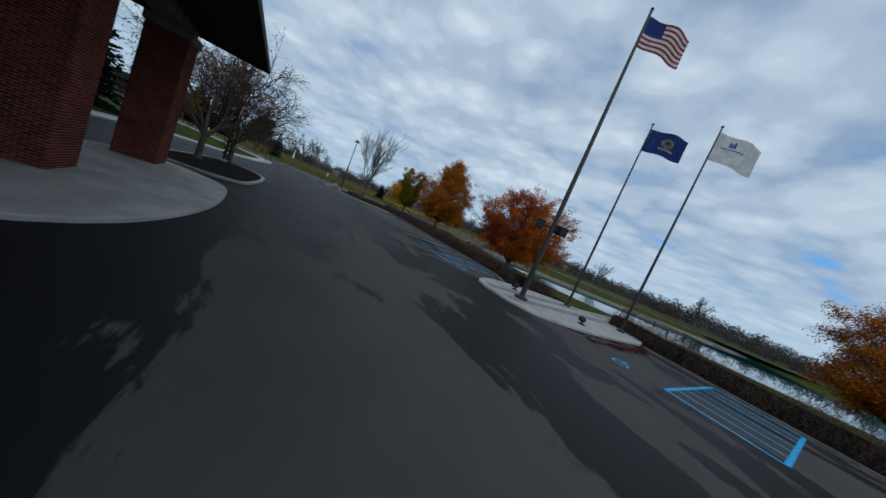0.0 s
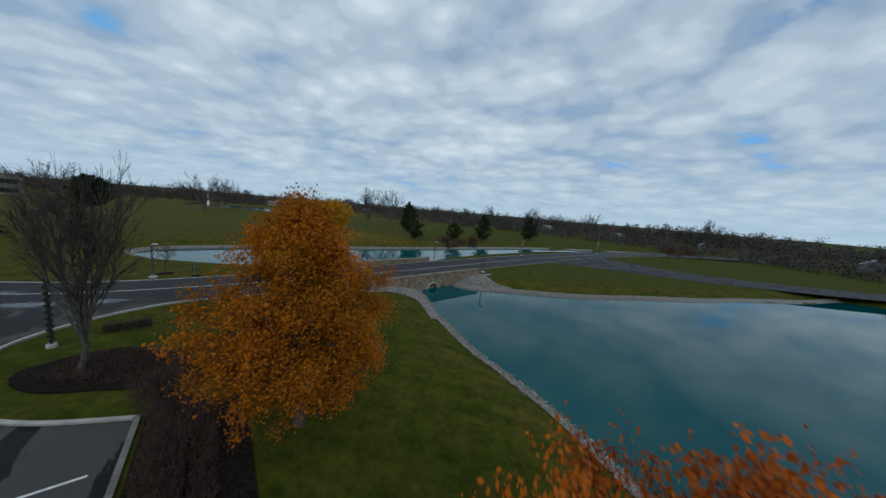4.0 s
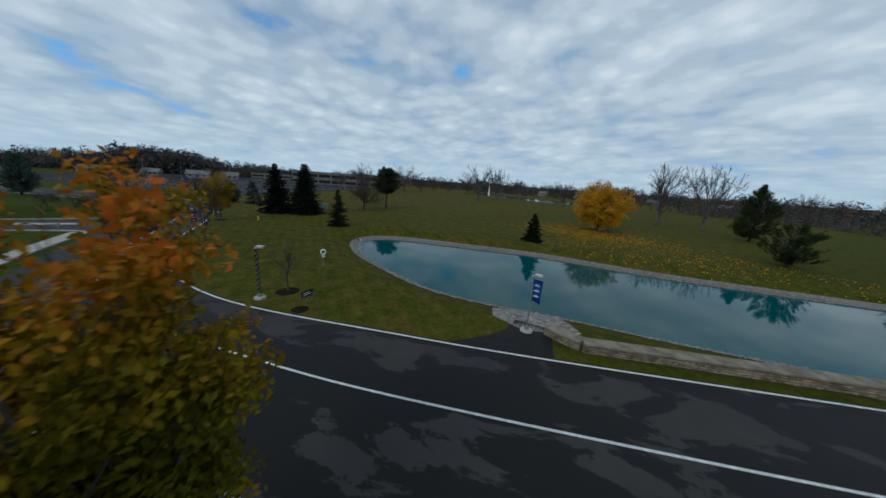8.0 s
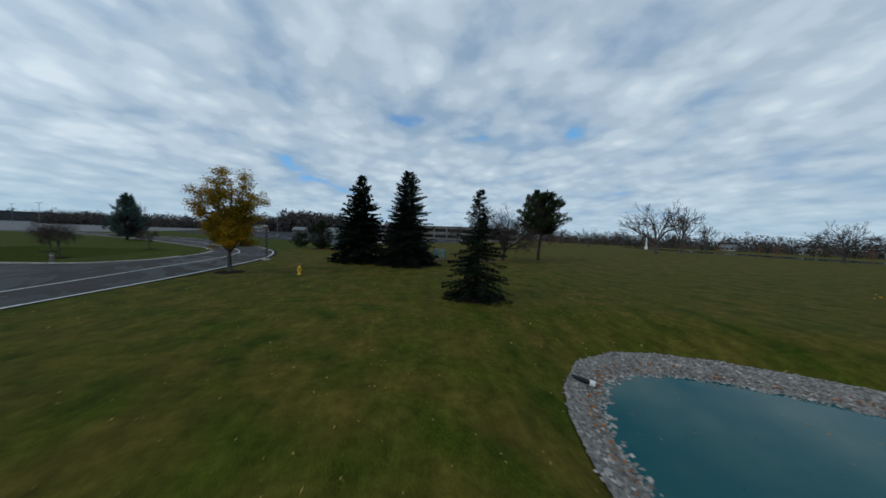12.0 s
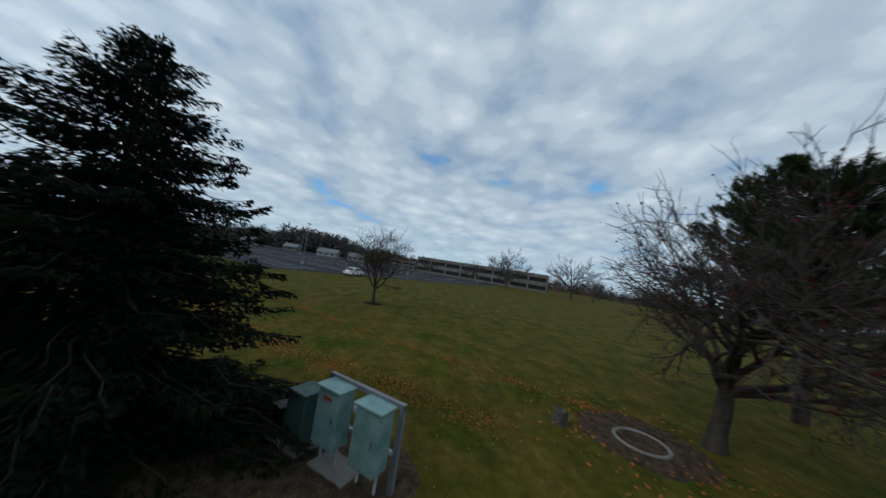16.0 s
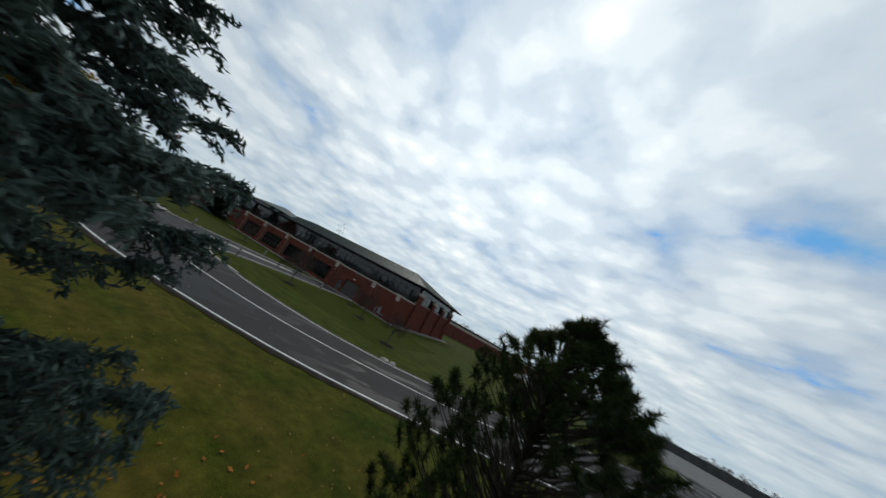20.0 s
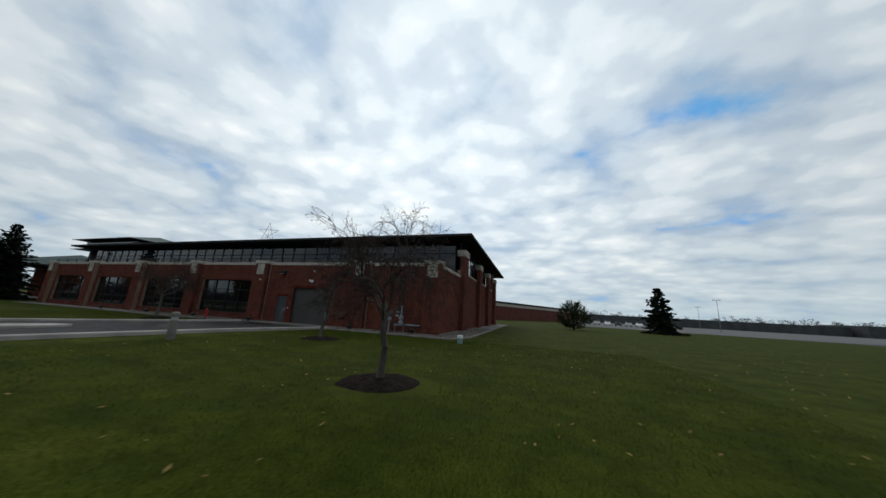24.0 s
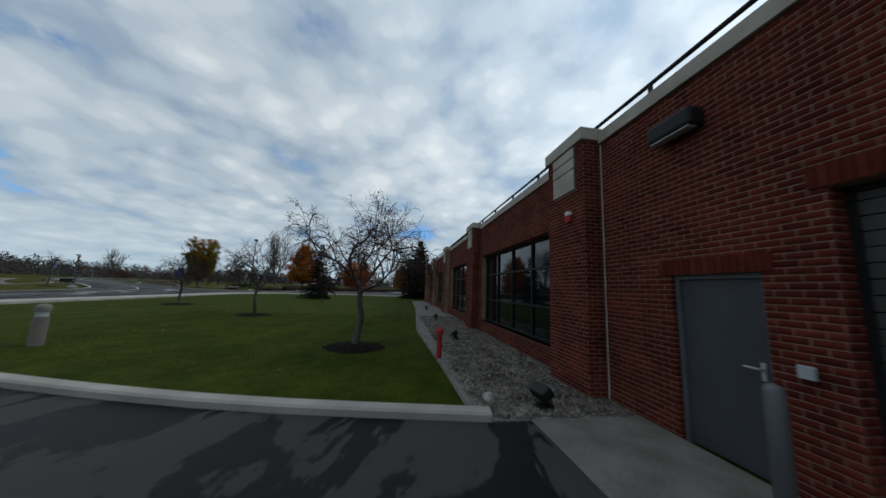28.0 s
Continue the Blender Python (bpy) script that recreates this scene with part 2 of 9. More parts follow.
def grass_mat():
    m = mat("grass", (0.0210, 0.0340, 0.0026), (0.0395, 0.0495, 0.0044), 0.7, 0.95, 0.4, 38.0, 0, 0.6, spec=0.04)
    nt = m.node_tree
    n, lk = nt.nodes.new, nt.links.new
    bs = nt.nodes["Principled BSDF"]
    old = bs.inputs["Base Color"].links[0].from_socket
    at = n("ShaderNodeAttribute")
    at.attribute_name = "dry"
    geo = n("ShaderNodeNewGeometry")
    ns = n("ShaderNodeTexNoise")
    ns.inputs["Scale"].default_value, ns.inputs["Detail"].default_value = 0.55, 7
    lk(geo.outputs["Position"], ns.inputs["Vector"])
    th = n("ShaderNodeMapRange")
    th.inputs["From Min"].default_value, th.inputs["From Max"].default_value = 0.30, 0.68
    lk(ns.outputs["Fac"], th.inputs["Value"])
    mu = n("ShaderNodeMath")
    mu.operation = "MULTIPLY"
    lk(at.outputs["Fac"], mu.inputs[0]), lk(th.outputs[0], mu.inputs[1])
    mx = n("ShaderNodeMix")
    mx.data_type = "RGBA"
    lk(mu.outputs[0], mx.inputs["Factor"]), lk(old, mx.inputs["A"])
    mx.inputs["B"].default_value = (0.086, 0.062, 0.013, 1)
    # tufts and thin spots
    tu = n("ShaderNodeTexNoise")
    tu.inputs["Scale"].default_value, tu.inputs["Detail"].default_value = 2.2, 9
    tu.inputs["Roughness"].default_value = 0.84
    lk(geo.outputs["Position"], tu.inputs["Vector"])
    tm = n("ShaderNodeMapRange")
    tm.inputs["From Min"].default_value, tm.inputs["From Max"].default_value = 0.32, 0.68
    tm.inputs["To Min"].default_value, tm.inputs["To Max"].default_value = 0.58, 1.44
    lk(tu.outputs["Fac"], tm.inputs["Value"])
    # mowing stripes, and clippings drawn out along them
    mp = n("ShaderNodeMapping")
    mp.inputs["Rotation"].default_value = (0, 0, radians(97))
    lk(geo.outputs["Position"], mp.inputs[0])
    wv = n("ShaderNodeTexWave")
    wv.inputs["Scale"].default_value, wv.inputs["Distortion"].default_value = 0.21, 2.6
    wv.inputs["Detail"].default_value, wv.inputs["Detail Scale"].default_value = 3, 0.5
    lk(mp.outputs[0], wv.inputs["Vector"])
    wr = n("ShaderNodeMapRange")
    wr.inputs["To Min"].default_value, wr.inputs["To Max"].default_value = 0.94, 1.06
    lk(wv.outputs["Fac"], wr.inputs["Value"])
    sm = n("ShaderNodeMapping")
    sm.inputs["Scale"].default_value = (3.0, 1.1, 1)
    lk(mp.outputs[0], sm.inputs[0])
    sn = n("ShaderNodeTexNoise")
    sn.inputs["Scale"].default_value, sn.inputs["Detail"].default_value = 1.0, 4
    lk(sm.outputs[0], sn.inputs["Vector"])
    sr = n("ShaderNodeMapRange")
    sr.inputs["From Min"].default_value, sr.inputs["From Max"].default_value = 0.3, 0.7
    sr.inputs["To Min"].default_value, sr.inputs["To Max"].default_value = 0.90, 1.10
    lk(sn.outputs["Fac"], sr.inputs["Value"])
    mown = n("ShaderNodeMath")
    mown.operation = "MULTIPLY"
    lk(wr.outputs[0], mown.inputs[0]), lk(sr.outputs[0], mown.inputs[1])
    both = n("ShaderNodeMath")
    both.operation = "MULTIPLY"
    lk(mown.outputs[0], both.inputs[0]), lk(tm.outputs[0], both.inputs[1])
    sc = n("ShaderNodeVectorMath")
    sc.operation = "SCALE"
    lk(mx.outputs["Result"], sc.inputs[0]), lk(both.outputs[0], sc.inputs["Scale"])
    lk(sc.outputs[0], bs.inputs["Base Color"])
    return m


def asphalt_mat(name, dry, wet, lo=0.50, turn=45.0, drier=0.0, grain=0.34, lanes=()):
    """Asphalt with dry pale patches, sharp-edged and drawn out, between damp dark ones. lanes: rows of a line's normal,
    the two distances along it between which it lies, and how far it shifts to the dry (or, below 0, the wet dark) tone."""
    m = mat(name, [v * 0.93 for v in dry], [v * 1.07 for v in dry], 0.5, 0.8, 0.25, 130.0, 0, 0.25, spec=0.11)
    nt = m.node_tree
    n, lk = nt.nodes.new, nt.links.new
    bs = nt.nodes["Principled BSDF"]
    old = bs.inputs["Base Color"].links[0].from_socket
    mp = n("ShaderNodeMapping")
    mp.vector_type = "TEXTURE"
    mp.inputs["Rotation"].default_value = (0, 0, radians(turn))
    mp.inputs["Scale"].default_value = (2.3, 1, 1)
    lk(n("ShaderNodeNewGeometry").outputs["Position"], mp.inputs[0])
    ns = n("ShaderNodeTexNoise")
    ns.inputs["Scale"].default_value, ns.inputs["Detail"].default_value = grain, 9
    ns.inputs["Roughness"].default_value, ns.inputs["Distortion"].default_value = 0.64, 0.5
    lk(mp.outputs[0], ns.inputs["Vector"])
    damp = n("ShaderNodeMapRange")
    damp.inputs["From Min"].default_value, damp.inputs["From Max"].default_value = lo + 0.008, lo - 0.008
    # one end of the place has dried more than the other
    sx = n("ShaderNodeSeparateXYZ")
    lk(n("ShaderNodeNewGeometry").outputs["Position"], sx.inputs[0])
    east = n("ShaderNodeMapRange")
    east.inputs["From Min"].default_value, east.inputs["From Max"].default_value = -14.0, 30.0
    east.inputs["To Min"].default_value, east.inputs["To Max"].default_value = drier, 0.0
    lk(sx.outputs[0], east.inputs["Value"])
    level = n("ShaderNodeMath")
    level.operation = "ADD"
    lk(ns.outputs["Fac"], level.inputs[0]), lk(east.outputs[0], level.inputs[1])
    wet_shade_level = level.outputs[0]
    for nx, ny, c0, c1, gain in lanes:
        across = n("ShaderNodeVectorMath")
        across.operation = "DOT_PRODUCT"
        across.inputs[1].default_value = (nx, ny, 0)
        lk(n("ShaderNodeNewGeometry").outputs["Position"], across.inputs[0])
        edges = []
        for c, a, b in ((c0, 0.0, gain), (c1, 0.0, -gain)):
            e = n("ShaderNodeMapRange")
            e.inputs["From Min"].default_value, e.inputs["From Max"].default_value = c - 0.7, c + 0.7
            e.inputs["To Min"].default_value, e.inputs["To Max"].default_value = a, b
            lk(across.outputs["Value"], e.inputs["Value"])
            edges.append(e.outputs[0])
        for e in edges:
            more = n("ShaderNodeMath")
            lk(wet_shade_level, more.inputs[0]), lk(e, more.inputs[1])
            wet_shade_level = more.outputs[0]
    lk(wet_shade_level, damp.inputs["Value"])
    mx = n("ShaderNodeMix")
    mx.data_type = "RGBA"
    lk(damp.outputs[0], mx.inputs["Factor"]), lk(old, mx.inputs["A"])
    mx.inputs["B"].default_value = (*wet, 1)
    lk(mx.outputs["Result"], bs.inputs["Base Color"])
    rr = n("ShaderNodeMapRange")
    rr.inputs["To Min"].default_value, rr.inputs["To Max"].default_value = 0.92, 0.55
    lk(damp.outputs[0], rr.inputs["Value"]), lk(rr.outputs[0], bs.inputs["Roughness"])
    return m


def glass_mat(name, tint, rough=0.02):
    m = bpy.data.materials.new(name)
    m.use_nodes = True
    bs = m.node_tree.nodes["Principled BSDF"]
    bs.inputs["Base Color"].default_value = (*tint, 1)
    bs.inputs["Roughness"].default_value, bs.inputs["IOR"].default_value = rough, 1.5
    bs.inputs["Transmission Weight"].default_value = 0.85
    return m


def water_mat():
    m = bpy.data.materials.new("pond_water")
    m.use_nodes = True
    nt = m.node_tree
    n, lk = nt.nodes.new, nt.links.new
    bs = nt.nodes["Principled BSDF"]
    geo = n("ShaderNodeNewGeometry")
    ns = n("ShaderNodeTexNoise")
    ns.inputs["Scale"].default_value, ns.inputs["Detail"].default_value = 0.05, 3
    lk(geo.outputs["Position"], ns.inputs["Vector"])
    mx = n("ShaderNodeMix")
    mx.data_type = "RGBA"
    lk(ns.outputs["Fac"], mx.inputs["Factor"])
    mx.inputs["A"].default_value, mx.inputs["B"].default_value = (0.0, 0.044, 0.050, 1), (0.0, 0.066, 0.070, 1)
    lk(mx.outputs["Result"], bs.inputs["Base Color"])
    bs.inputs["Roughness"].default_value, bs.inputs["IOR"].default_value = 0.03, 1.33
    bs.inputs["Specular IOR Level"].default_value = 0.32
    rp = n("ShaderNodeTexNoise")
    rp.inputs["Scale"].default_value, rp.inputs["Detail"].default_value = 1.6, 3
    lk(geo.outputs["Position"], rp.inputs["Vector"])
    bp = n("ShaderNodeBump")
    bp.inputs["Strength"].default_value, bp.inputs["Distance"].default_value = 0.03, 0.02
    lk(rp.outputs["Fac"], bp.inputs["Height"]), lk(bp.outputs[0], bs.inputs["Normal"])
    return m


GRASS = grass_mat()
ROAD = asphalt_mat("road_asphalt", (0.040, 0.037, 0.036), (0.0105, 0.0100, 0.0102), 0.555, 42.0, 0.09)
DRIVE = asphalt_mat("drive_asphalt", (0.052, 0.047, 0.045), (0.0075, 0.0070, 0.0070), 0.505, 165.0, grain=0.75)
# first lane: wet under the canopy, its darkening also stands for the roof's shade
LOT = asphalt_mat("lot_asphalt", (0.061, 0.056, 0.053), (0.0095, 0.0090, 0.0088), 0.49, 135.0,
                  lanes=((1, 1, -200, 64.9, -0.14), (1, 1, 64.9, 71.7, 0.075), (1, 1, 71.7, 83.4, -0.03), (1, 1, 83.4, 87.6, 0.09)))
CONC = mat("concrete", (0.26, 0.245, 0.22), (0.36, 0.34, 0.31), 1.2, 0.85, 0.15, 70, fine=0.12)
CONC_D = mat("worn_concrete", (0.115, 0.105, 0.093), (0.18, 0.168, 0.15), 2.0, 0.88, 0.25, 60, fine=0.2)
WHITE = mat("white_road_paint", (0.42, 0.42, 0.41), (0.62, 0.62, 0.60), 5.0, 0.7, 0.1, 50, fine=0.2)
BLUE = mat("blue_road_paint", (0.02, 0.26, 0.52), (0.05, 0.36, 0.66), 6.0, 0.7, 0.1, 60, fine=0.2)
WATER = water_mat()
EARTH = mat("bare_earth", (0.030, 0.021, 0.013), (0.070, 0.050, 0.032), 4.0, 1.0, 0.7, 34, fine=0.6, spec=0.03)
GRAVEL = mat("gravel", (0.085, 0.077, 0.069), (0.21, 0.194, 0.178), 9.0, 0.9, 0.9, 28, fine=0.55)
STONE = mat("loose_stone", (0.115, 0.104, 0.095), (0.27, 0.252, 0.228), 2.5, 0.9, 0.3, 40, fine=0.25, rand=0.45, island=True)
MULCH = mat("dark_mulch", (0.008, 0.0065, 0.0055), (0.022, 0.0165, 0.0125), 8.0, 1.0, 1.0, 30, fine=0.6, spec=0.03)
BRICK = mat("red_brick", (0.064, 0.0138, 0.0102), (0.118, 0.026, 0.0185), 1.6, 0.95, 0.25, 55, spec=0.05, fine=0.22, rand=0.28, island=True)
BRICK_ONE = mat("red_brick_single", (0.064, 0.0138, 0.0102), (0.118, 0.026, 0.0185), 1.6, 0.95, 0.25, 55, spec=0.05, fine=0.22, rand=0.28)
MORTAR = mat("mortar", (0.185, 0.118, 0.082), (0.255, 0.170, 0.120), 3.0, 0.95, 0.2, 80, fine=0.15)
BRICK_FAR = mat("distant_brick", (0.07, 0.018, 0.013), (0.105, 0.028, 0.020), 0.6, 0.9, 0.1, 18, fine=0.2)
LIMESTONE = mat("pale_limestone", (0.30, 0.27, 0.23), (0.42, 0.385, 0.33), 2.0, 0.85, 0.12, 60, fine=0.12)
METAL_G = mat("green_metal_roof", (0.016, 0.033, 0.027), (0.028, 0.052, 0.043), 0.7, 0.5, 0.03, 40, 0.0, 0.12, spec=0.22)
DARK = plain("dark_soffit", (0.022, 0.022, 0.023), 0.8, spec=0.15)
BLACK = plain("black_painted_metal", (0.012, 0.012, 0.013), 0.55, spec=0.2)
GREY_D = plain("grey_painted_steel", (0.10, 0.105, 0.11), 0.5)
GREY_M = plain("weathered_grey_steel", (0.15, 0.16, 0.17), 0.5)
DOOR_S = plain("slate_grey_door", (0.044, 0.048, 0.054), 0.5)
GRAVEL_D = mat("dark_loose_gravel", (0.062, 0.054, 0.046), (0.165, 0.147, 0.128), 2.5, 0.95, 0.3, 40, fine=0.3, rand=0.55, island=True, spec=0.1)
GREY_L = plain("pale_grey_steel", (0.34, 0.36, 0.37), 0.45)
BRONZE = plain("bronze_pole", (0.040, 0.034, 0.028), 0.4, 0.4)
GLASS = glass_mat("window_glass", (0.03, 0.035, 0.04))
# room colour holds the dimness: near black, for unlit rooms behind glass
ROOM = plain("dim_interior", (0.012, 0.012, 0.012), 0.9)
BARK = mat("grey_brown_bark", (0.040, 0.033, 0.028), (0.095, 0.082, 0.070), 3.0, 0.95, 0.8, 22, fine=0.35, stretch=(1, 1, 0.3))
BARK_D = mat("dark_bark", (0.018, 0.014, 0.011), (0.045, 0.036, 0.028), 3.0, 0.95, 0.8, 22, fine=0.35, stretch=(1, 1, 0.3))
TWIG = mat("fine_twigs", (0.028, 0.022, 0.019), (0.058, 0.047, 0.040), 2.0, 0.95, 0.0, 30, fine=0.2)
TWIG_R = mat("reddish_twigs", (0.048, 0.029, 0.023), (0.088, 0.055, 0.043), 2.0, 0.95, 0.0, 30, fine=0.25)
L_ORANGE = leaf_mat("orange_leaves", [(0.20, 0.085, 0.005), (0.32, 0.110, 0.005), (0.41, 0.115, 0.006), (0.43, 0.165, 0.008)])
L_RUST = leaf_mat("rust_leaves", [(0.22, 0.042, 0.014), (0.36, 0.085, 0.010), (0.45, 0.130, 0.007), (0.42, 0.155, 0.010)])
L_COL = leaf_mat("olive_and_orange_leaves", [(0.070, 0.075, 0.004), (0.15, 0.12, 0.006), (0.27, 0.14, 0.007), (0.44, 0.10, 0.012)], patch=0.3, rise=(2.5, 10.5))
L_GOLD = leaf_mat("gold_and_olive_leaves", [(0.10, 0.085, 0.006), (0.24, 0.155, 0.008), (0.34, 0.19, 0.010), (0.36, 0.16, 0.012)], patch=0.5)
L_CRAB = leaf_mat("withered_leaves", [(0.060, 0.026, 0.012), (0.11, 0.048, 0.014), (0.20, 0.10, 0.012), (0.30, 0.18, 0.014)], patch=0.6)
L_YELLOW = leaf_mat("yellow_leaves", [(0.24, 0.14, 0.008), (0.44, 0.23, 0.008), (0.56, 0.27, 0.010), (0.56, 0.30, 0.015)])
L_RED = leaf_mat("dark_red_leaves", [(0.03, 0.010, 0.009), (0.09, 0.016, 0.014), (0.15, 0.028, 0.018)])
NEEDLE = leaf_mat("spruce_needles", [(0.004, 0.008, 0.005), (0.011, 0.020, 0.011), (0.029, 0.044, 0.024)], 0.7, 0.8)
NEEDLE_B = leaf_mat("blue_spruce_needles", [(0.034, 0.056, 0.046), (0.075, 0.115, 0.098), (0.150, 0.195, 0.172)], 0.7, 0.8)
NEEDLE_P = leaf_mat("pine_needles", [(0.012, 0.020, 0.006), (0.024, 0.040, 0.011), (0.045, 0.062, 0.018)], 0.7, 0.8)

# Mesh helpers
def mesh_of(name, verts, faces, material=None):
    me = bpy.data.meshes.new(name)
    if isinstance(verts, np.ndarray) and isinstance(faces, np.ndarray) and len(faces):
        n, k = faces.shape
        me.vertices.add(len(verts))
        me.vertices.foreach_set("co", np.ascontiguousarray(verts, np.float32).ravel())
        me.loops.add(n * k)
        me.loops.foreach_set("vertex_index", np.ascontiguousarray(faces, np.int32).ravel())
        me.polygons.add(n)
        me.polygons.foreach_set("loop_start", np.arange(0, n * k, k, dtype=np.int32))
        me.update(calc_edges=True)
    else:
        me.from_pydata([tuple(v) for v in verts], [], [tuple(f) for f in faces])
        me.update()
    if material:
        me.materials.append(material)
    return me


def link(name, me, parent=None, label="", m=None):
    ob = new(name, me)
    if parent is not None:
        ob.parent = parent
    if m is not None:
        ob.matrix_basis = m
    if label:
        ob["label"] = label
    return ob


def part(name, bm, material, parent=None, label="", m=None, smooth=False):
    """Links a bmesh as one mesh object."""
    me = bpy.data.meshes.new(name)
    if smooth:
        for f in bm.faces:
            f.smooth = True
    bm.to_mesh(me)
    bm.free()
    me.materials.append(material)
    return link(name, me, parent, label, m)


def empty(name, x=0, y=0, z=0, rz=0):
    ob = new(name)
    ob.matrix_basis = pose(x, y, z, 0, 0, rz)
    return ob


def add_box(bm, x0, y0, z0, x1, y1, z1, bevel=0.0):
    r = bmesh.ops.create_cube(bm, size=1.0)
    for v in r["verts"]:
        v.co = Vector(((x0 + x1) / 2 + v.co.x * (x1 - x0), (y0 + y1) / 2 + v.co.y * (y1 - y0), (z0 + z1) / 2 + v.co.z * (z1 - z0)))
    if bevel:
        bmesh.ops.bevel(bm, geom=list({e for v in r["verts"] for e in v.link_edges}), offset=bevel, segments=2, affect="EDGES", profile=0.5)
    return bm


def box(x0, y0, z0, x1, y1, z1, bevel=0.0):
    return add_box(bmesh.new(), x0, y0, z0, x1, y1, z1, bevel)


def add_tube(bm, pts, radii, sides=8, caps=True):
    """A tube along points; radii may be one number or one for each point."""
    pts = [Vector(p) for p in pts]
    if isinstance(radii, (int, float)):
        radii = [radii] * len(pts)
    rings = []
    side = None
    for k, p in enumerate(pts):
        d = (pts[min(k + 1, len(pts) - 1)] - pts[max(k - 1, 0)]).normalized()
        if side is None:
            side = d.cross(Vector((0.31, 0.87, 0.38))).normalized()
            if side.length < 0.1:
                side = d.cross(Vector((1, 0, 0))).normalized()
        side = (side - d * side.dot(d)).normalized()
        other = d.cross(side)
        rings.append([bm.verts.new(p + (side * math.cos(a) + other * math.sin(a)) * radii[k]) for a in (2 * math.pi * j / sides for j in range(sides))])
    for a, b in zip(rings, rings[1:]):
        for j in range(sides):
            bm.faces.new((a[j], a[(j + 1) % sides], b[(j + 1) % sides], b[j]))
    if caps:
        bm.faces.new(rings[0][::-1])
        bm.faces.new(rings[-1])
    return bm


def tube(pts, radii, sides=8, caps=True):
    return add_tube(bmesh.new(), pts, radii, sides, caps)


def add_lathe(bm, profile, sides=16, centre=(0, 0, 0)):
    """A turned shape from rows of radius and height."""
    c = Vector(centre)
    rings = [[bm.verts.new(c + Vector((r * math.cos(2 * math.pi * j / sides), r * math.sin(2 * math.pi * j / sides), z))) for j in range(sides)] for r, z in profile]
    for a, b in zip(rings, rings[1:]):
        for j in range(sides):
            bm.faces.new((a[j], a[(j + 1) % sides], b[(j + 1) % sides], b[j]))
    bm.faces.new(rings[0][::-1])
    bm.faces.new(rings[-1])
    return bm


def lathe(profile, sides=16, centre=(0, 0, 0)):
    return add_lathe(bmesh.new(), profile, sides, centre)


def spline(pts, step=1.0, closed=False):
    """Catmull-Rom points through the given ones, about step metres apart."""
    p = [np.array(q, float) for q in pts]
    n = len(p)
    out = []
    for k in range(n if closed else n - 1):
        if closed:
            a, b, c, d = p[k - 1], p[k], p[(k + 1) % n], p[(k + 2) % n]
        else:
            a, b, c, d = p[max(k - 1, 0)], p[k], p[k + 1], p[min(k + 2, n - 1)]
        m = max(2, int(np.linalg.norm(c - b) / step))
        for t in np.arange(m) / m:
            out.append(0.5 * (2 * b + (c - a) * t + (2 * a - 5 * b + 4 * c - d) * t * t + (3 * b - a - 3 * c + d) * t**3))
    if not closed:
        out.append(p[-1])
    return np.array(out)


def offset_line(line, d, closed=False):
    """The line moved d metres to its left."""
    if closed:
        t = np.roll(line, -1, 0) - np.roll(line, 1, 0)
    else:
        t = np.gradient(line, axis=0)
    t = t / np.maximum(np.linalg.norm(t, axis=1, keepdims=True), 1e-9)
    return line + d * np.stack([-t[:, 1], t[:, 0]], 1)


def strip(name, a, b, z, material, closed=False):
    """A flat band between two lines of equal count; z a number or two (for a and b)."""
    za, zb = (z, z) if isinstance(z, (int, float)) else z
    n = len(a)
    v = [(x, y, za) for x, y in a] + [(x, y, zb) for x, y in b]
    last = n if closed else n - 1
    f = [(k, (k + 1) % n, n + (k + 1) % n, n + k) for k in range(last)]
    ob = new(name, mesh_of(name, v, f, material))
    me = ob.data
    if me.polygons and me.polygons[0].normal.z < 0:
        me.flip_normals()
    return ob


def slab(name, poly, z0, z1, material, parent=None, label="", bevel=0.0):
    """A solid slab over a polygon."""
    bm = bmesh.new()
    vs = [bm.verts.new((x, y, z1)) for x, y in poly]
    f = bm.faces.new(vs)
    f.normal_update()
    if f.normal.z < 0:
        f.normal_flip()
    top = list(f.edges)
    r = bmesh.ops.extrude_face_region(bm, geom=[f])
    low = [v for v in r["geom"] if isinstance(v, bmesh.types.BMVert)]
    for v in low:
        v.co.z = z0
    bmesh.ops.recalc_face_normals(bm, faces=bm.faces)
    if bevel:
        es = [e for e in bm.edges if all(abs(v.co.z - z1) < 1e-5 for v in e.verts) and len(e.link_faces) == 2]
        bmesh.ops.bevel(bm, geom=es, offset=bevel, segments=2, affect="EDGES", profile=0.5)
    bmesh.ops.triangulate(bm, faces=[f for f in bm.faces if len(f.verts) > 4])
    return part(name, bm, material, parent, label)


def kerb(name, line, width, z0, z1, material, closed=False, parent=None):
    """A kerb stone run of rounded section along the left of a line."""
    prof = [(0, z0), (0, z1 - 0.03), (0.03, z1), (width - 0.03, z1), (width, z1 - 0.03), (width, z0)]
    rows = [np.c_[offset_line(line, d, closed), np.full(len(line), z)] for d, z in prof]
    n, m = len(line), len(prof)
    v = np.concatenate(rows)
    f = [(j * n + k, j * n + (k + 1) % n, (j + 1) * n + (k + 1) % n, (j + 1) * n + k) for j in range(m - 1) for k in range(n if closed else n - 1)]
    if not closed:
        f += [tuple(j * n for j in range(m)), tuple(j * n + n - 1 for j in reversed(range(m)))]
    me = mesh_of(name, v, f, material)
    bm = bmesh.new()
    bm.from_mesh(me)
    bmesh.ops.recalc_face_normals(bm, faces=bm.faces)
    bm.to_mesh(me)
    bm.free()
    return link(name, me, parent)


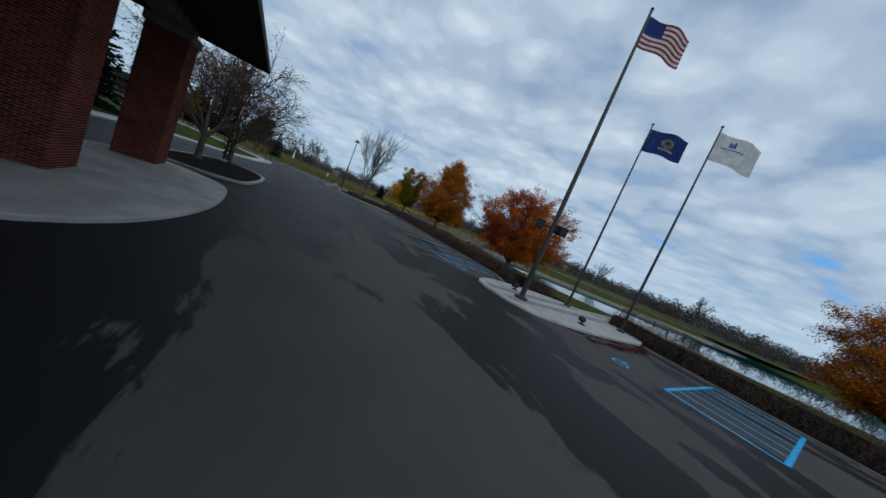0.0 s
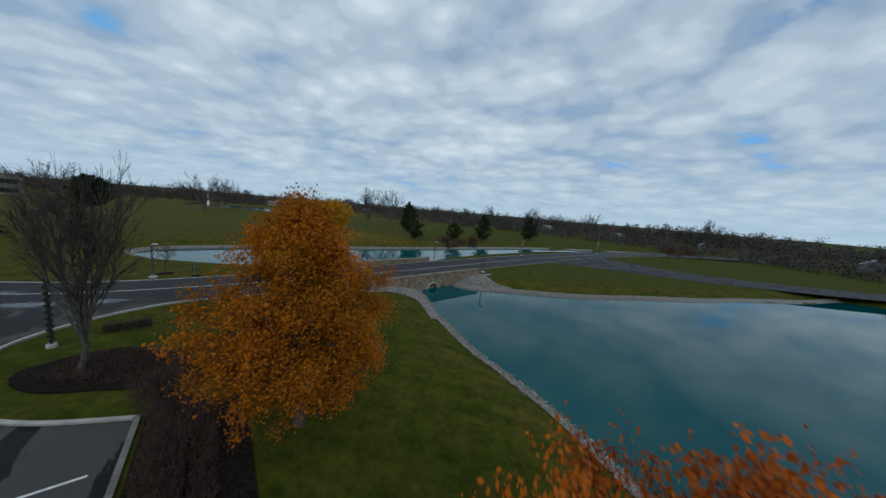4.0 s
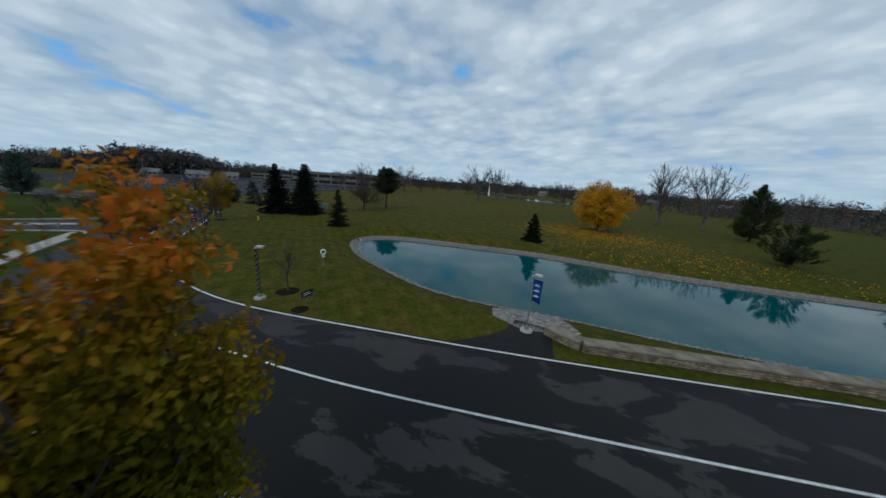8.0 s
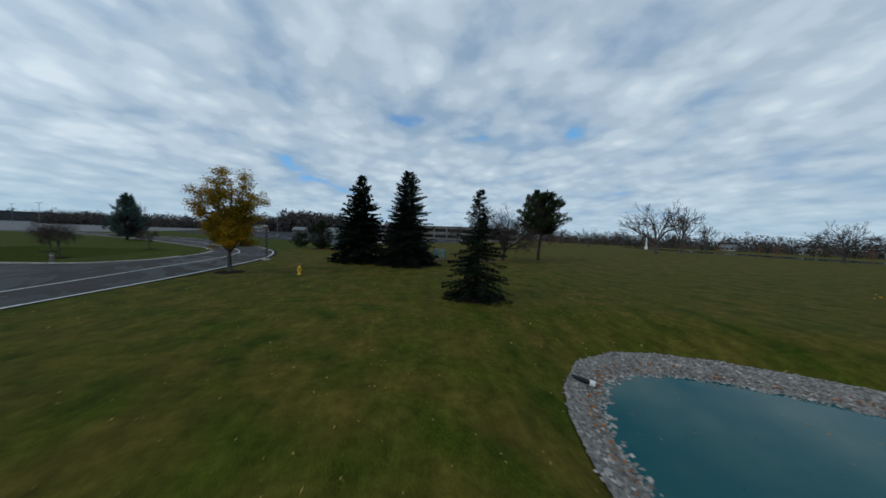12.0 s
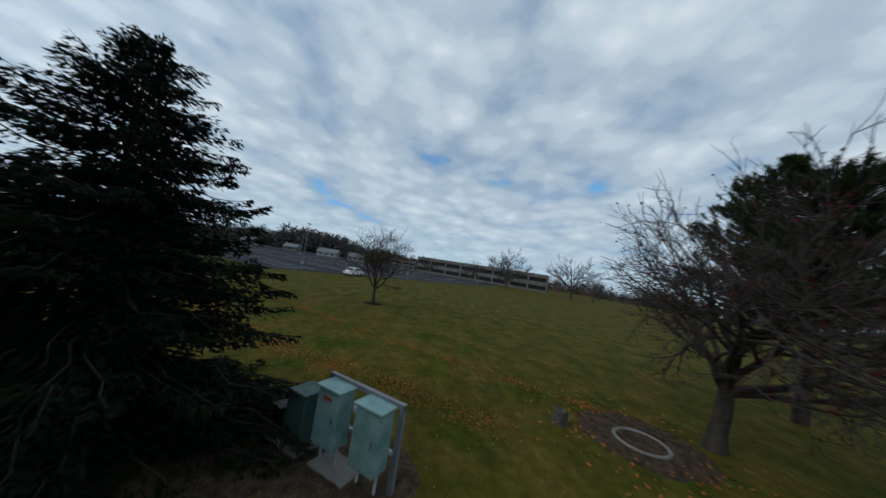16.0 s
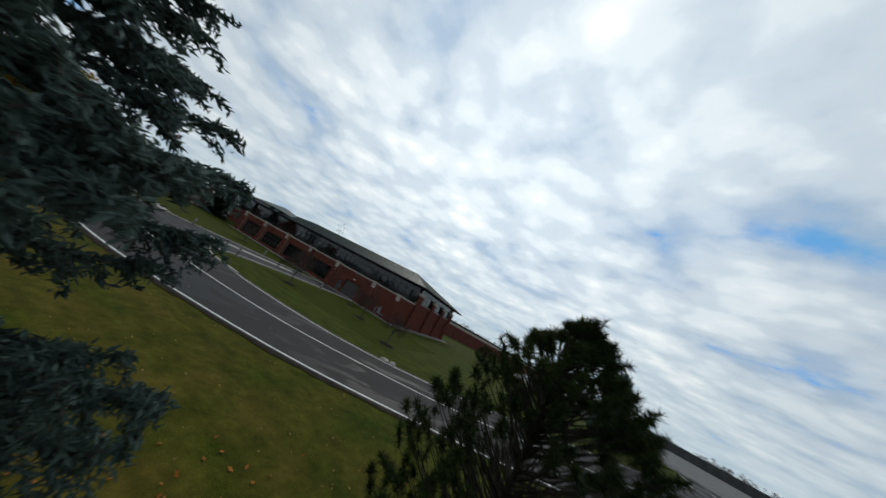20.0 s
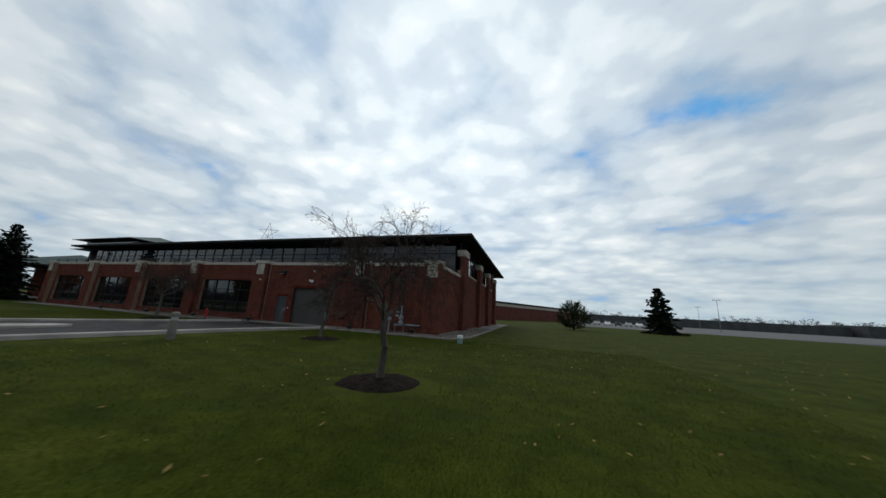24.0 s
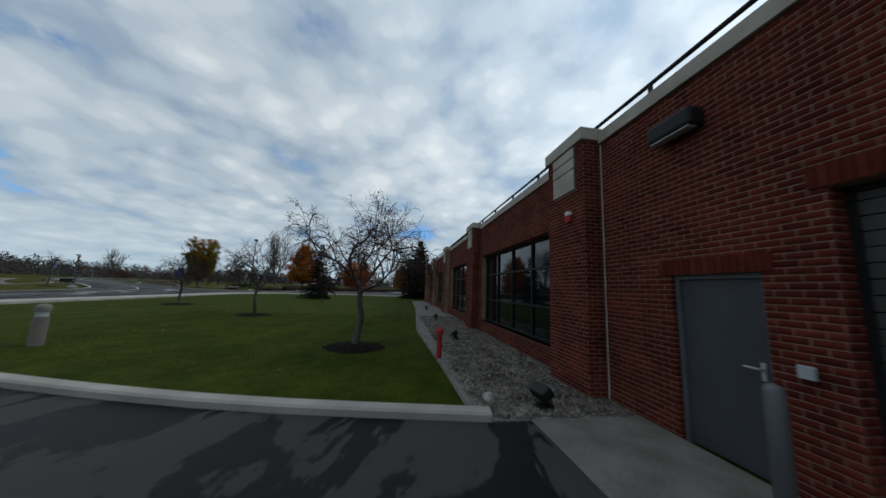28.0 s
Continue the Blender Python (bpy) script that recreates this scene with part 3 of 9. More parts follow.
def inside(poly, pts):
    """Which points lie in the polygon."""
    x, y = pts[:, 0], pts[:, 1]
    res = np.zeros(len(pts), bool)
    q = np.roll(poly, -1, 0)
    for (x0, y0), (x1, y1) in zip(poly, q):
        if y0 == y1:
            continue
        res ^= ((y0 > y) != (y1 > y)) & (x < (x1 - x0) * (y - y0) / (y1 - y0) + x0)
    return res


def distance(poly, pts, closed=True):
    """Distance of points from a polyline."""
    best = np.full(len(pts), 1e9)
    q = np.roll(poly, -1, 0) if closed else poly[1:]
    for a, b in zip(poly, q):
        d = b - a
        t = np.clip(((pts - a) @ d) / max(d @ d, 1e-9), 0, 1)
        best = np.minimum(best, np.linalg.norm(pts - a - t[:, None] * d, axis=1))
    return best


def join_arrays(chunks):
    """Vertex and face arrays joined into one."""
    vs, fs, base = [], [], 0
    for v, f in chunks:
        vs.append(v)
        fs.append(np.asarray(f) + base)
        base += len(v)
    return np.concatenate(vs), np.concatenate(fs)

# Ground, ponds and roads
WATER_Z = -1.35
POND_W = spline([(49.5, 65.5), (46.8, 63.2), (43.5, 60.6), (39, 58.2), (33, 56.8), (25.9, 55.8), (20.9, 56.1), (16.6, 57.6), (14.6, 60.8),
                 (17.2, 66.1), (24.7, 73.2), (34, 81.5), (48, 89.8), (62.5, 101.2), (81, 116.5), (105, 134), (140, 150), (190, 166), (195, 158),
                 (145, 140), (105, 123), (86, 105.5), (71, 88), (66.5, 79.5), (58, 71.8)], 1.5, True)
POND_E = spline([(69.4, 56.4), (70.5, 53.6), (71.4, 51.4), (73.1, 47.5), (74.5, 45.2), (77.8, 39.6), (80.7, 36), (84, 31.5), (87.3, 25.6), (91, 22.6), (96, 21.8), (104, 20), (115, 15), (130, 8),
                 (152, 4), (175, 18), (180, 55), (165, 84), (142, 77.5), (128, 73), (118.7, 69.3), (107.5, 66.1), (96.1, 62.3), (86, 60.7), (81.3, 60.4), (77, 59.7), (74.8, 60.5), (73.4, 61.4)], 1.5, True)


def shore(pts):
    """Signed distance from the nearest pond's shore, positive on land."""
    best = np.full(len(pts), 1e9)
    for poly in (POND_W, POND_E):
        d = distance(poly, pts)
        best = np.minimum(best, np.where(inside(poly, pts), -d, d))
    return best


def ground_height(d):
    """Height of the bank at a distance from the shore."""
    t = np.clip(d / 6.5, 0, 1)
    land = WATER_Z * (1 - t) ** 2.1
    return np.where(d > 0, land, WATER_Z - 0.9 * np.clip(-d / 3, 0, 1) - 0.05)


def build_ground():
    xs = np.concatenate([[-3500, -1500, -700, -350, -200, -130, -100], np.arange(-80, 131, 1.0), [140, 155, 175, 200, 240, 320, 500, 900, 1800, 3500]])
    ys = np.concatenate([[-3500, -1500, -700, -350, -180, -110, -80], np.arange(-60, 131, 1.0), [140, 150, 162, 175, 200, 240, 320, 500, 900, 1800, 3500]])
    gx, gy = np.meshgrid(xs, ys)
    p = np.c_[gx.ravel(), gy.ravel()]
    d = np.full(len(p), 50.0)
    near = (p[:, 0] > 0) & (p[:, 0] < 210) & (p[:, 1] > -10) & (p[:, 1] < 180)
    d[near] = shore(p[near])
    z = ground_height(d)
    nx, ny = len(xs), len(ys)
    i = np.arange(nx * ny).reshape(ny, nx)
    f = np.stack([i[:-1, :-1], i[:-1, 1:], i[1:, 1:], i[1:, :-1]], -1).reshape(-1, 4)
    me = mesh_of("ground", np.c_[p, z], f, GRASS)
    dry = np.clip(1 - np.abs(d - 3.0) / 4.0, 0, 1) * 0.85
    # the meadow beyond the road is drier than the lawns by the building
    meadow = np.clip((p[:, 1] - 26) / 14, 0, 1) * np.clip((62 - p[:, 0]) / 10, 0, 1) * (0.74 + 0.26 * np.clip(-p[:, 0] / 15, 0, 1))
    lawns = 0.12 * np.clip((30 - p[:, 0]) / 10, 0, 1)
    east = np.clip((p[:, 0] - 50) / 8, 0, 1) * 0.42
    dry = np.maximum(dry, np.maximum(np.maximum(meadow, lawns), east))
    under = np.exp(-((p[:, 0] - 27) ** 2 + (p[:, 1] - 108) ** 2) / 220.0)
    at = me.attributes.new("dry", "FLOAT", "POINT")
    at.data.foreach_set("value", np.clip(dry + under * 0.8, 0, 1))
    for q in me.polygons:
        q.use_smooth = True
    return tagged(new("ground", me), "short mown lawn, green with dry olive patches", "ground", kind="structure")


build_ground()


def polygon(name, line, z, material, label, category):
    bm = bmesh.new()
    f = bm.faces.new([bm.verts.new((x, y, z)) for x, y in line])
    f.normal_update()
    if f.normal.z < 0:
        f.normal_flip()
    bmesh.ops.triangulate(bm, faces=[f])
    return tagged(part(name, bm, material), label, category, kind="structure")


def outward(poly, d):
    """A closed line moved d metres outwards."""
    q = np.roll(poly, -1, 0)
    area = np.sum(poly[:, 0] * q[:, 1] - q[:, 0] * poly[:, 1])
    return offset_line(poly, -d if area > 0 else d, True)


for poly in (POND_W, POND_E):
    polygon("pond_water", outward(poly, 0.8), WATER_Z, WATER, "still teal pond water mirroring the clouds", "water")

ROAD_Z = 0.03
FAR_EDGE = spline([(-84, -52), (-76, -26), (-63.5, -1), (-47, 17.5), (-38, 25), (-31.6, 29.4), (-26.1, 32.5), (-18.6, 35.0), (-11.8, 35.9), (0.1, 35.9), (11.8, 35), (21.4, 35.3),
                   (28, 36.8), (32.6, 38.5), (37.3, 41.2), (41.4, 44.6), (47, 50.3), (54.1, 57.8), (68.1, 73.7), (82.6, 90), (95, 103), (120, 125), (155, 149), (215, 168)], 1.5)
NEAR_EDGE = spline([(-73, -55), (-67, -32), (-58, -15), (-47, 0.5), (-38.4, 10.9), (-33.8, 16.2), (-30, 20.3), (-26.2, 23.3), (-21.5, 25.5), (-14.4, 26.7), (-5, 26.5), (5, 26),
                    (15, 25.8), (25, 26.3), (33, 27.8), (40, 31), (46, 35.1), (50.4, 39.2), (55, 43.3), (59, 47), (63, 51), (72, 62), (80.3, 72.5), (96.4, 89.5), (120, 113), (155, 138), (215, 157)], 1.5)


def resample(line, n):
    s = np.r_[0, np.cumsum(np.linalg.norm(np.diff(line, axis=0), axis=1))]
    t = np.linspace(0, s[-1], n)
    return np.c_[np.interp(t, s, line[:, 0]), np.interp(t, s, line[:, 1])]


N = 300
fe, ne = resample(FAR_EDGE, N), resample(NEAR_EDGE, N)
# pair the edges across the road, not by length alone
pairs = np.array([ne[np.argmin(np.linalg.norm(ne - q, axis=1))] for q in fe])
pairs = np.stack([np.convolve(np.pad(pairs[:, k], 4, mode="edge"), np.ones(9) / 9, "valid") for k in (0, 1)], 1)
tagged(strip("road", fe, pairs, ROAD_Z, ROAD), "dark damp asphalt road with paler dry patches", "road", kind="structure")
mid = spline([(-78, -53), (-70.5, -29), (-60.5, -8), (-47, 9), (-38.5, 17.4), (-33.3, 22.3), (-29.7, 25.0), (-24.2, 28.3), (-19.3, 30.0), (-12.2, 31.2), (-5.5, 31.2), (4.6, 31.4), (13.3, 31), (19.9, 30.8),
              (25.9, 31.4), (31.1, 33.1), (36.4, 35.5), (40.2, 37.8), (43.3, 40.2), (46.3, 42.8), (52.8, 48.8), (66, 63), (81.3, 80.6), (96, 96.5), (120, 119), (155, 143.5), (215, 162.5)], 1.5)


def paint_line(line, d, w, z, material, name, label):
    a, b = offset_line(line, d - w / 2), offset_line(line, d + w / 2)
    return tagged(strip(name, a, b, z, material), label, "road marking", kind="structure")


paint_line(resample(FAR_EDGE, 400), -0.22, 0.15, ROAD_Z + 0.006, WHITE, "road_edge_line", "worn white edge line painted on asphalt")
west_near = resample(NEAR_EDGE[NEAR_EDGE[:, 0] < -9], 90)
paint_line(west_near, 0.2, 0.12, ROAD_Z + 0.006, WHITE, "road_edge_line", "worn white edge line painted on asphalt")
east_near = resample(NEAR_EDGE[NEAR_EDGE[:, 0] > 47.5], 130)
paint_line(east_near, 0.2, 0.12, ROAD_Z + 0.006, WHITE, "road_edge_line", "worn white edge line painted on asphalt")
paint_line(resample(mid, 400), 0.0, 0.13, ROAD_Z + 0.006, WHITE, "road_centre_line", "white centre line painted on asphalt")
tagged(kerb("road_kerb", west_near[::-1], 0.13, -0.1, 0.06, CONC_D), "low worn concrete road edge", "kerb", kind="structure")

# worn soil along the verge, and damp asphalt shoulders by the two bridge lamps
SOIL = mat("wet_soil", (0.012, 0.010, 0.0075), (0.032, 0.026, 0.018), 3.0, 0.95, 0.5, 40, fine=0.5, spec=0.05)
verge = resample(FAR_EDGE[(FAR_EDGE[:, 0] > -36) & (FAR_EDGE[:, 0] < 4)], 90)
worn = np.array([0.34 + 0.05 * math.sin(k * 0.37) + 0.06 * math.sin(k * 1.1 + 2) + 0.05 * math.sin(k * 2.9) for k in range(90)])
worn *= np.clip(np.minimum(np.arange(90), 89 - np.arange(90)) / 10, 0.05, 1)
far_side = offset_line(verge, 1.0) - verge
tagged(strip("verge_soil", verge - far_side * 0.02, verge + far_side * worn[:, None], 0.026, SOIL), "strip of dark wet soil along the road's edge", "soil", kind="structure")
SHOULDER = mat("damp_new_asphalt", (0.0085, 0.008, 0.008), (0.014, 0.013, 0.013), 1.0, 0.7, 0.3, 120, fine=0.3, spec=0.15)
polygon("road_shoulder", [(58.4, 46.0), (60.9, 47.6), (62.2, 47.7), (63.1, 47.4), (64.3, 49.3), (64.0, 50.3), (64.6, 52.8), (63.0, 51.2), (60.5, 48.6)], 0.034, SHOULDER, "black asphalt shoulder round the lamp's foot", "road")
polygon("road_shoulder", [(50.2, 53.5), (50.7, 56.2), (50.6, 58.0), (49.9, 59.6), (51.7, 60.7), (52.9, 59.9), (54.3, 58.2), (52.0, 55.4)], 0.034, SHOULDER, "black asphalt shoulder by the low wall", "road")


def puddle_mat():
    """Thin rainwater over asphalt, breaking up into damp spots towards its shore."""
    m = plain("standing_water", (0.012, 0.012, 0.013), 0.10, spec=0.5)
    nt = m.node_tree
    n, lk = nt.nodes.new, nt.links.new
    depth = n("ShaderNodeAttribute")
    depth.attribute_name = "depth"
    ns = n("ShaderNodeTexNoise")
    ns.inputs["Scale"].default_value, ns.inputs["Detail"].default_value = 1.6, 6
    lk(n("ShaderNodeNewGeometry").outputs["Position"], ns.inputs["Vector"])
    add = n("ShaderNodeMath")
    lk(depth.outputs["Fac"], add.inputs[0]), lk(ns.outputs["Fac"], add.inputs[1])
    cut = n("ShaderNodeMapRange")
    cut.inputs["From Min"].default_value, cut.inputs["From Max"].default_value = 0.62, 1.15
    cut.inputs["To Max"].default_value = 0.85
    lk(add.outputs[0], cut.inputs["Value"])
    lk(cut.outputs[0], nt.nodes["Principled BSDF"].inputs["Alpha"])
    return m


def puddle(x, y, a, b, turn, k):
    """A flat lens of water; depth runs from the shore to its middle."""
    ca, sa = math.cos(radians(turn)), math.sin(radians(turn))
    verts, deep, n, rings = [(x, y, ROAD_Z + 0.011)], [1.0], 32, 5
    for r in range(1, rings + 1):
        for j in range(n):
            th = 2 * math.pi * j / n
            q = (1 + 0.22 * math.sin(2 * th + k) + 0.16 * math.sin(3 * th + 2 * k) + 0.10 * math.sin(7 * th + k)) * r / rings
            u, v = a * q * math.cos(th), b * q * math.sin(th)
            verts.append((x + u * ca - v * sa, y + u * sa + v * ca, ROAD_Z + 0.011))
            deep.append(1 - r / rings)
    faces = [(0, 1 + j, 1 + (j + 1) % n) for j in range(n)]
    for r in range(rings - 1):
        o = 1 + r * n
        for j in range(n):
            j2 = (j + 1) % n
            faces += [(o + j, o + n + j, o + n + j2), (o + j, o + n + j2, o + j2)]
    me = mesh_of("puddle", np.array(verts), np.array(faces), PUDDLE)
    me.attributes.new("depth", "FLOAT", "POINT").data.foreach_set("value", deep)
    return tagged(new("puddle", me), "shallow rain puddle mirroring the sky", "puddle", kind="structure")


PUDDLE = puddle_mat()
for k, spot in enumerate(((33.2, 34.2, 2.6, 0.8, 28), (28.2, 32.4, 2.4, 0.7, 18), (31.0, 31.4, 1.8, 0.6, 20), (39.5, 33.4, 3.2, 1.1, 35), (43.4, 36.0, 2.8, 1.0, 40), (20.2, 31.9, 2.2, 0.5, 4), (25.0, 30.0, 2.2, 0.7, 10))):
    puddle(*spot, k)

# the rounded lawn corner between the road and the parking row
ISLE = spline([(62, 25.2), (58.5, 24.0), (55.5, 23.7), (52.9, 24.4), (50.5, 25.7), (48.5, 27.7), (47.6, 30.3), (47.7, 33.7), (48.7, 36.8), (50.4, 39.2)], 0.7)
ENTRY = spline([(33, 27.5), (40.8, 23.5), (46, 17.8), (49.7, 11), (50.5, 4), (55, -3.5), (62, -13), (69, -24), (76, -38), (84, -55)], 1.5).tolist() + \
    [(136, -55), (112, -19.3), (89.8, 2.9), (84, 3.5), (79, 8.2), (62, 25.2)] + ISLE.tolist() + [(45.5, 35.5), (38, 31)]
polygon("entry_drive", ENTRY, ROAD_Z + 0.008, LOT, "patchy asphalt drive, pale where dry, black where damp and canopy-shaded", "road")
SERVICE = spline([(-9.8, 27.2), (-6.6, 25.4), (-5.3, 23), (-4.9, 16), (-5.5, 7.3), (-6.6, 1.6)], 1.0).tolist() + [(0.3, 1.6)] + spline([(0.3, 2.2), (0.9, 6), (2.2, 10.5), (4.5, 17), (6.4, 24), (7.5, 27)], 1.0).tolist()
polygon("service_drive", SERVICE, ROAD_Z + 0.008, DRIVE, "patchy damp asphalt service drive", "road")
WEST_LOT = [(-59.5, 36.4), (-80, 13), (-106, -20), (-140, -60), (-330, -60), (-330, 140), (-190, 125), (-114, 83), (-70, 45)]
polygon("west_parking_lot", WEST_LOT, ROAD_Z, mat("faded_asphalt", (0.020, 0.021, 0.025), (0.033, 0.035, 0.040), 0.3, 0.95, 0.1, 60, spec=0.06), "wide empty parking lot of faded asphalt", "parking lot")
polygon("south_parking_lot", [(-28, -60), (-100, -45), (-330, -120), (-330, -330), (-60, -330)], ROAD_Z, mat("pale_asphalt", (0.10, 0.10, 0.10), (0.145, 0.145, 0.145), 0.2, 0.9, 0.1, 60, spec=0.1), "pale asphalt parking lot far behind the lawn", "parking lot")
polygon("branch_road", spline([(96.4, 88), (110.3, 87), (122.3, 84), (138, 82), (170, 83), (220, 90)], 3).tolist() + spline([(220, 98), (170, 92), (146, 92), (137, 94), (126, 99.5), (117, 110)], 3).tolist(), ROAD_Z + 0.004, ROAD, "narrow asphalt branch road", "road")
tagged(kerb("service_kerb", np.array(spline([(-14, 26.9), (-9.8, 26.9), (-6.6, 25.2), (-5.3, 23), (-4.9, 16), (-5.5, 7.3), (-6.6, 1.9)], 0.8))[::-1], 0.24, -0.1, 0.15, CONC), "pale concrete kerb", "kerb", kind="structure")
tagged(kerb("service_kerb", np.array(spline([(0.3, 2.2), (0.9, 6), (2.2, 10.5), (4.5, 17), (6.2, 23.4), (8, 25)], 0.8))[::-1], 0.24, -0.1, 0.15, CONC), "pale concrete kerb", "kerb", kind="structure")
slab("traffic_island", spline([(-1.6, 11.4), (-0.7, 11), (0.1, 15), (0.9, 20.5), (0.6, 22), (-0.2, 21.5), (-1.0, 16)], 0.6, True), 0, 0.14, CONC, bevel=0.03)
tagged(bpy.data.objects["traffic_island"], "narrow pale concrete traffic island", "kerb", kind="structure")
# the walk round the front lawn
ring = spline([(7.5, 24.9), (20, 24.8), (34, 25.2), (40.8, 23.3), (46, 17.6), (49.6, 11), (50.2, 4), (54.8, -3.4), (62, -13.2), (69, -24)], 1.2)
inner = offset_line(ring, -1.7)
walk_poly = np.concatenate([ring, inner[::-1]])
slab("front_walk", walk_poly, -0.1, 0.13, CONC, bevel=0.02)
tagged(bpy.data.objects["front_walk"], "pale concrete walk round the lawn", "pavement", kind="structure")
# the parking kerb and the bed behind it
park = np.array([(62, 25.2), (67, 20.2), (73, 14.2), (79.2, 8.0)])
tagged(kerb("parking_kerb", resample(park, 20)[::-1], -0.16, -0.1, 0.15, CONC_D), "worn pale concrete parking kerb", "kerb", kind="structure")
tagged(kerb("parking_kerb", resample(np.array([(89.8, 2.9), (112, -19.3), (130, -50)]), 40)[::-1], -0.16, -0.1, 0.15, CONC_D), "worn pale concrete parking kerb", "kerb", kind="structure")
slab("hedge_bed", [(62.3, 25.4), (79.5, 8.3), (82.2, 11.0), (65, 28.2)], -0.1, 0.09, MULCH)
slab("hedge_bed", [(90.0, 3.1), (112.2, -19.1), (114.6, -16.7), (92.4, 5.5)], -0.1, 0.09, MULCH)
for ob in (bpy.data.objects["hedge_bed"], bpy.data.objects["hedge_bed.001"]):
    tagged(ob, "dark mulch bed under the hedge", "planting bed", kind="structure")
slab("hedge_bed", [(79.3, 8.25), (80.7, 6.5), (81.3, 4.5), (82.6, 5.6), (84.4, 6.8), (86.6, 7.7), (86.0, 9.6), (82.4, 11.2)], -0.1, 0.085, MULCH)
tagged(bpy.data.objects["hedge_bed.002"], "dark mulch bed beside the plaza", "planting bed", kind="structure")
tagged(kerb("parking_kerb", resample(np.array(spline([(79.2, 8.0), (80.5, 6.3), (81.2, 4.2)], 0.5)), 12)[::-1], -0.16, -0.1, 0.15, CONC_D), "worn pale concrete kerb bending to the plaza", "kerb", kind="structure")
tagged(kerb("island_kerb", resample(np.array(ISLE), 60)[::-1], -0.18, -0.1, 0.15, CONC), "rounded pale concrete island kerb", "kerb", kind="structure")
# island bed with the two crab apples
bed = spline([(66.2, -3.2), (65.0, -0.9), (62.4, 2.0), (60.4, 2.9), (58.6, 2.2), (59.6, -0.4), (62.0, -4.0), (64.4, -5.2)], 0.5, True)
slab("island_bed", bed, -0.1, 0.12, MULCH)
tagged(bpy.data.objects["island_bed"], "black mulch island bed under two small trees", "planting bed", kind="structure")
tagged(kerb("bed_kerb", bed, -0.18, -0.1, 0.16, CONC, True), "rounded concrete kerb round the mulch bed", "kerb", kind="structure")
# flag plaza and path
plaza = spline([(80.0, 2.0), (79.9, 0.4), (80.9, -0.8), (82.4, -1.7), (84.3, -1.25), (86.9, 0.6), (88.9, 2.5), (90.1, 3.9), (90.5, 5.4), (89.2, 6.9), (86.8, 7.4), (84.0, 6.3), (81.1, 3.8)], 0.6, True)
slab("flag_plaza", plaza, -0.1, 0.15, CONC, bevel=0.03)
tagged(bpy.data.objects["flag_plaza"], "raised pale paved plaza round the flagpoles", "pavement", kind="structure")
slab("pond_path", [(86.2, 6.6), (88.6, 5.2), (98.6, 16.2), (96.2, 18.2)], -0.1, 0.10, CONC)
tagged(bpy.data.objects["pond_path"], "straight pale concrete path to the pond", "pavement", kind="structure")


# Trees
def tubes(segs, sides):
    """Tapered tubes for rows of x0 y0 z0 x1 y1 z1 r0 r1."""
    s = np.asarray(segs, float)
    a, b, r0, r1 = s[:, :3], s[:, 3:6], s[:, 6], s[:, 7]
    d = b - a
    d /= np.maximum(np.linalg.norm(d, axis=1, keepdims=True), 1e-9)
    ref = np.where(np.abs(d[:, 2:3]) > 0.9, np.array([[1.0, 0, 0]]), np.array([[0, 0, 1.0]]))
    u = np.cross(d, ref)
    u /= np.linalg.norm(u, axis=1, keepdims=True)
    w = np.cross(d, u)
    an = 2 * np.pi * np.arange(sides) / sides
    rim = u[:, None] * np.cos(an)[None, :, None] + w[:, None] * np.sin(an)[None, :, None]
    va, vb = a[:, None] + rim * r0[:, None, None], b[:, None] + rim * r1[:, None, None]
    v = np.concatenate([va, vb], 1).reshape(-1, 3)
    k = np.arange(sides)
    q = np.stack([k, (k + 1) % sides, sides + (k + 1) % sides, sides + k], 1)
    f = (q[None] + (np.arange(len(s)) * 2 * sides)[:, None, None]).reshape(-1, 4)
    return v, f


def leaves(pts, size, rng, droop=0.0, aspect=0.6):
    """One bent leaf of two triangles at each point."""
    n = len(pts)
    d = rng.normal(size=(n, 3))
    d[:, 2] -= droop
    d /= np.linalg.norm(d, axis=1, keepdims=True)
    u = np.cross(d, rng.normal(size=(n, 3)))
    u /= np.maximum(np.linalg.norm(u, axis=1, keepdims=True), 1e-6)
    s = (size * rng.uniform(0.6, 1.4, n))[:, None]
    nrm = np.cross(d, u)
    v = np.stack([pts - d * s * 0.5, pts + u * s * aspect * 0.5 + nrm * s * 0.08, pts + d * s * 0.5, pts - u * s * aspect * 0.5 + nrm * s * 0.08], 1).reshape(-1, 3)
    i = np.arange(n)[:, None] * 4
    f = np.concatenate([i + np.array([[0, 1, 2]]), i + np.array([[0, 2, 3]])], 1).reshape(-1, 3)
    return v, f


def bend_line(a, b, rng, k=5, sag=0.0, wob=0.06):
    """Points on a slightly crooked line from a to b."""
    t = np.linspace(0, 1, k + 1)[:, None]
    L = np.linalg.norm(b - a)
    p = a + (b - a) * t
    w = rng.normal(size=(k + 1, 3)) * wob * L * (np.sin(np.pi * t) * 0.8 + 0.2 * t)
    w[1:-1] = 0.5 * w[1:-1] + 0.25 * (w[:-2] + w[2:])
    w[0] = 0
    p = p + w
    p[:, 2] += (sag * L * np.sin(np.pi * t))[:, 0]
    return p


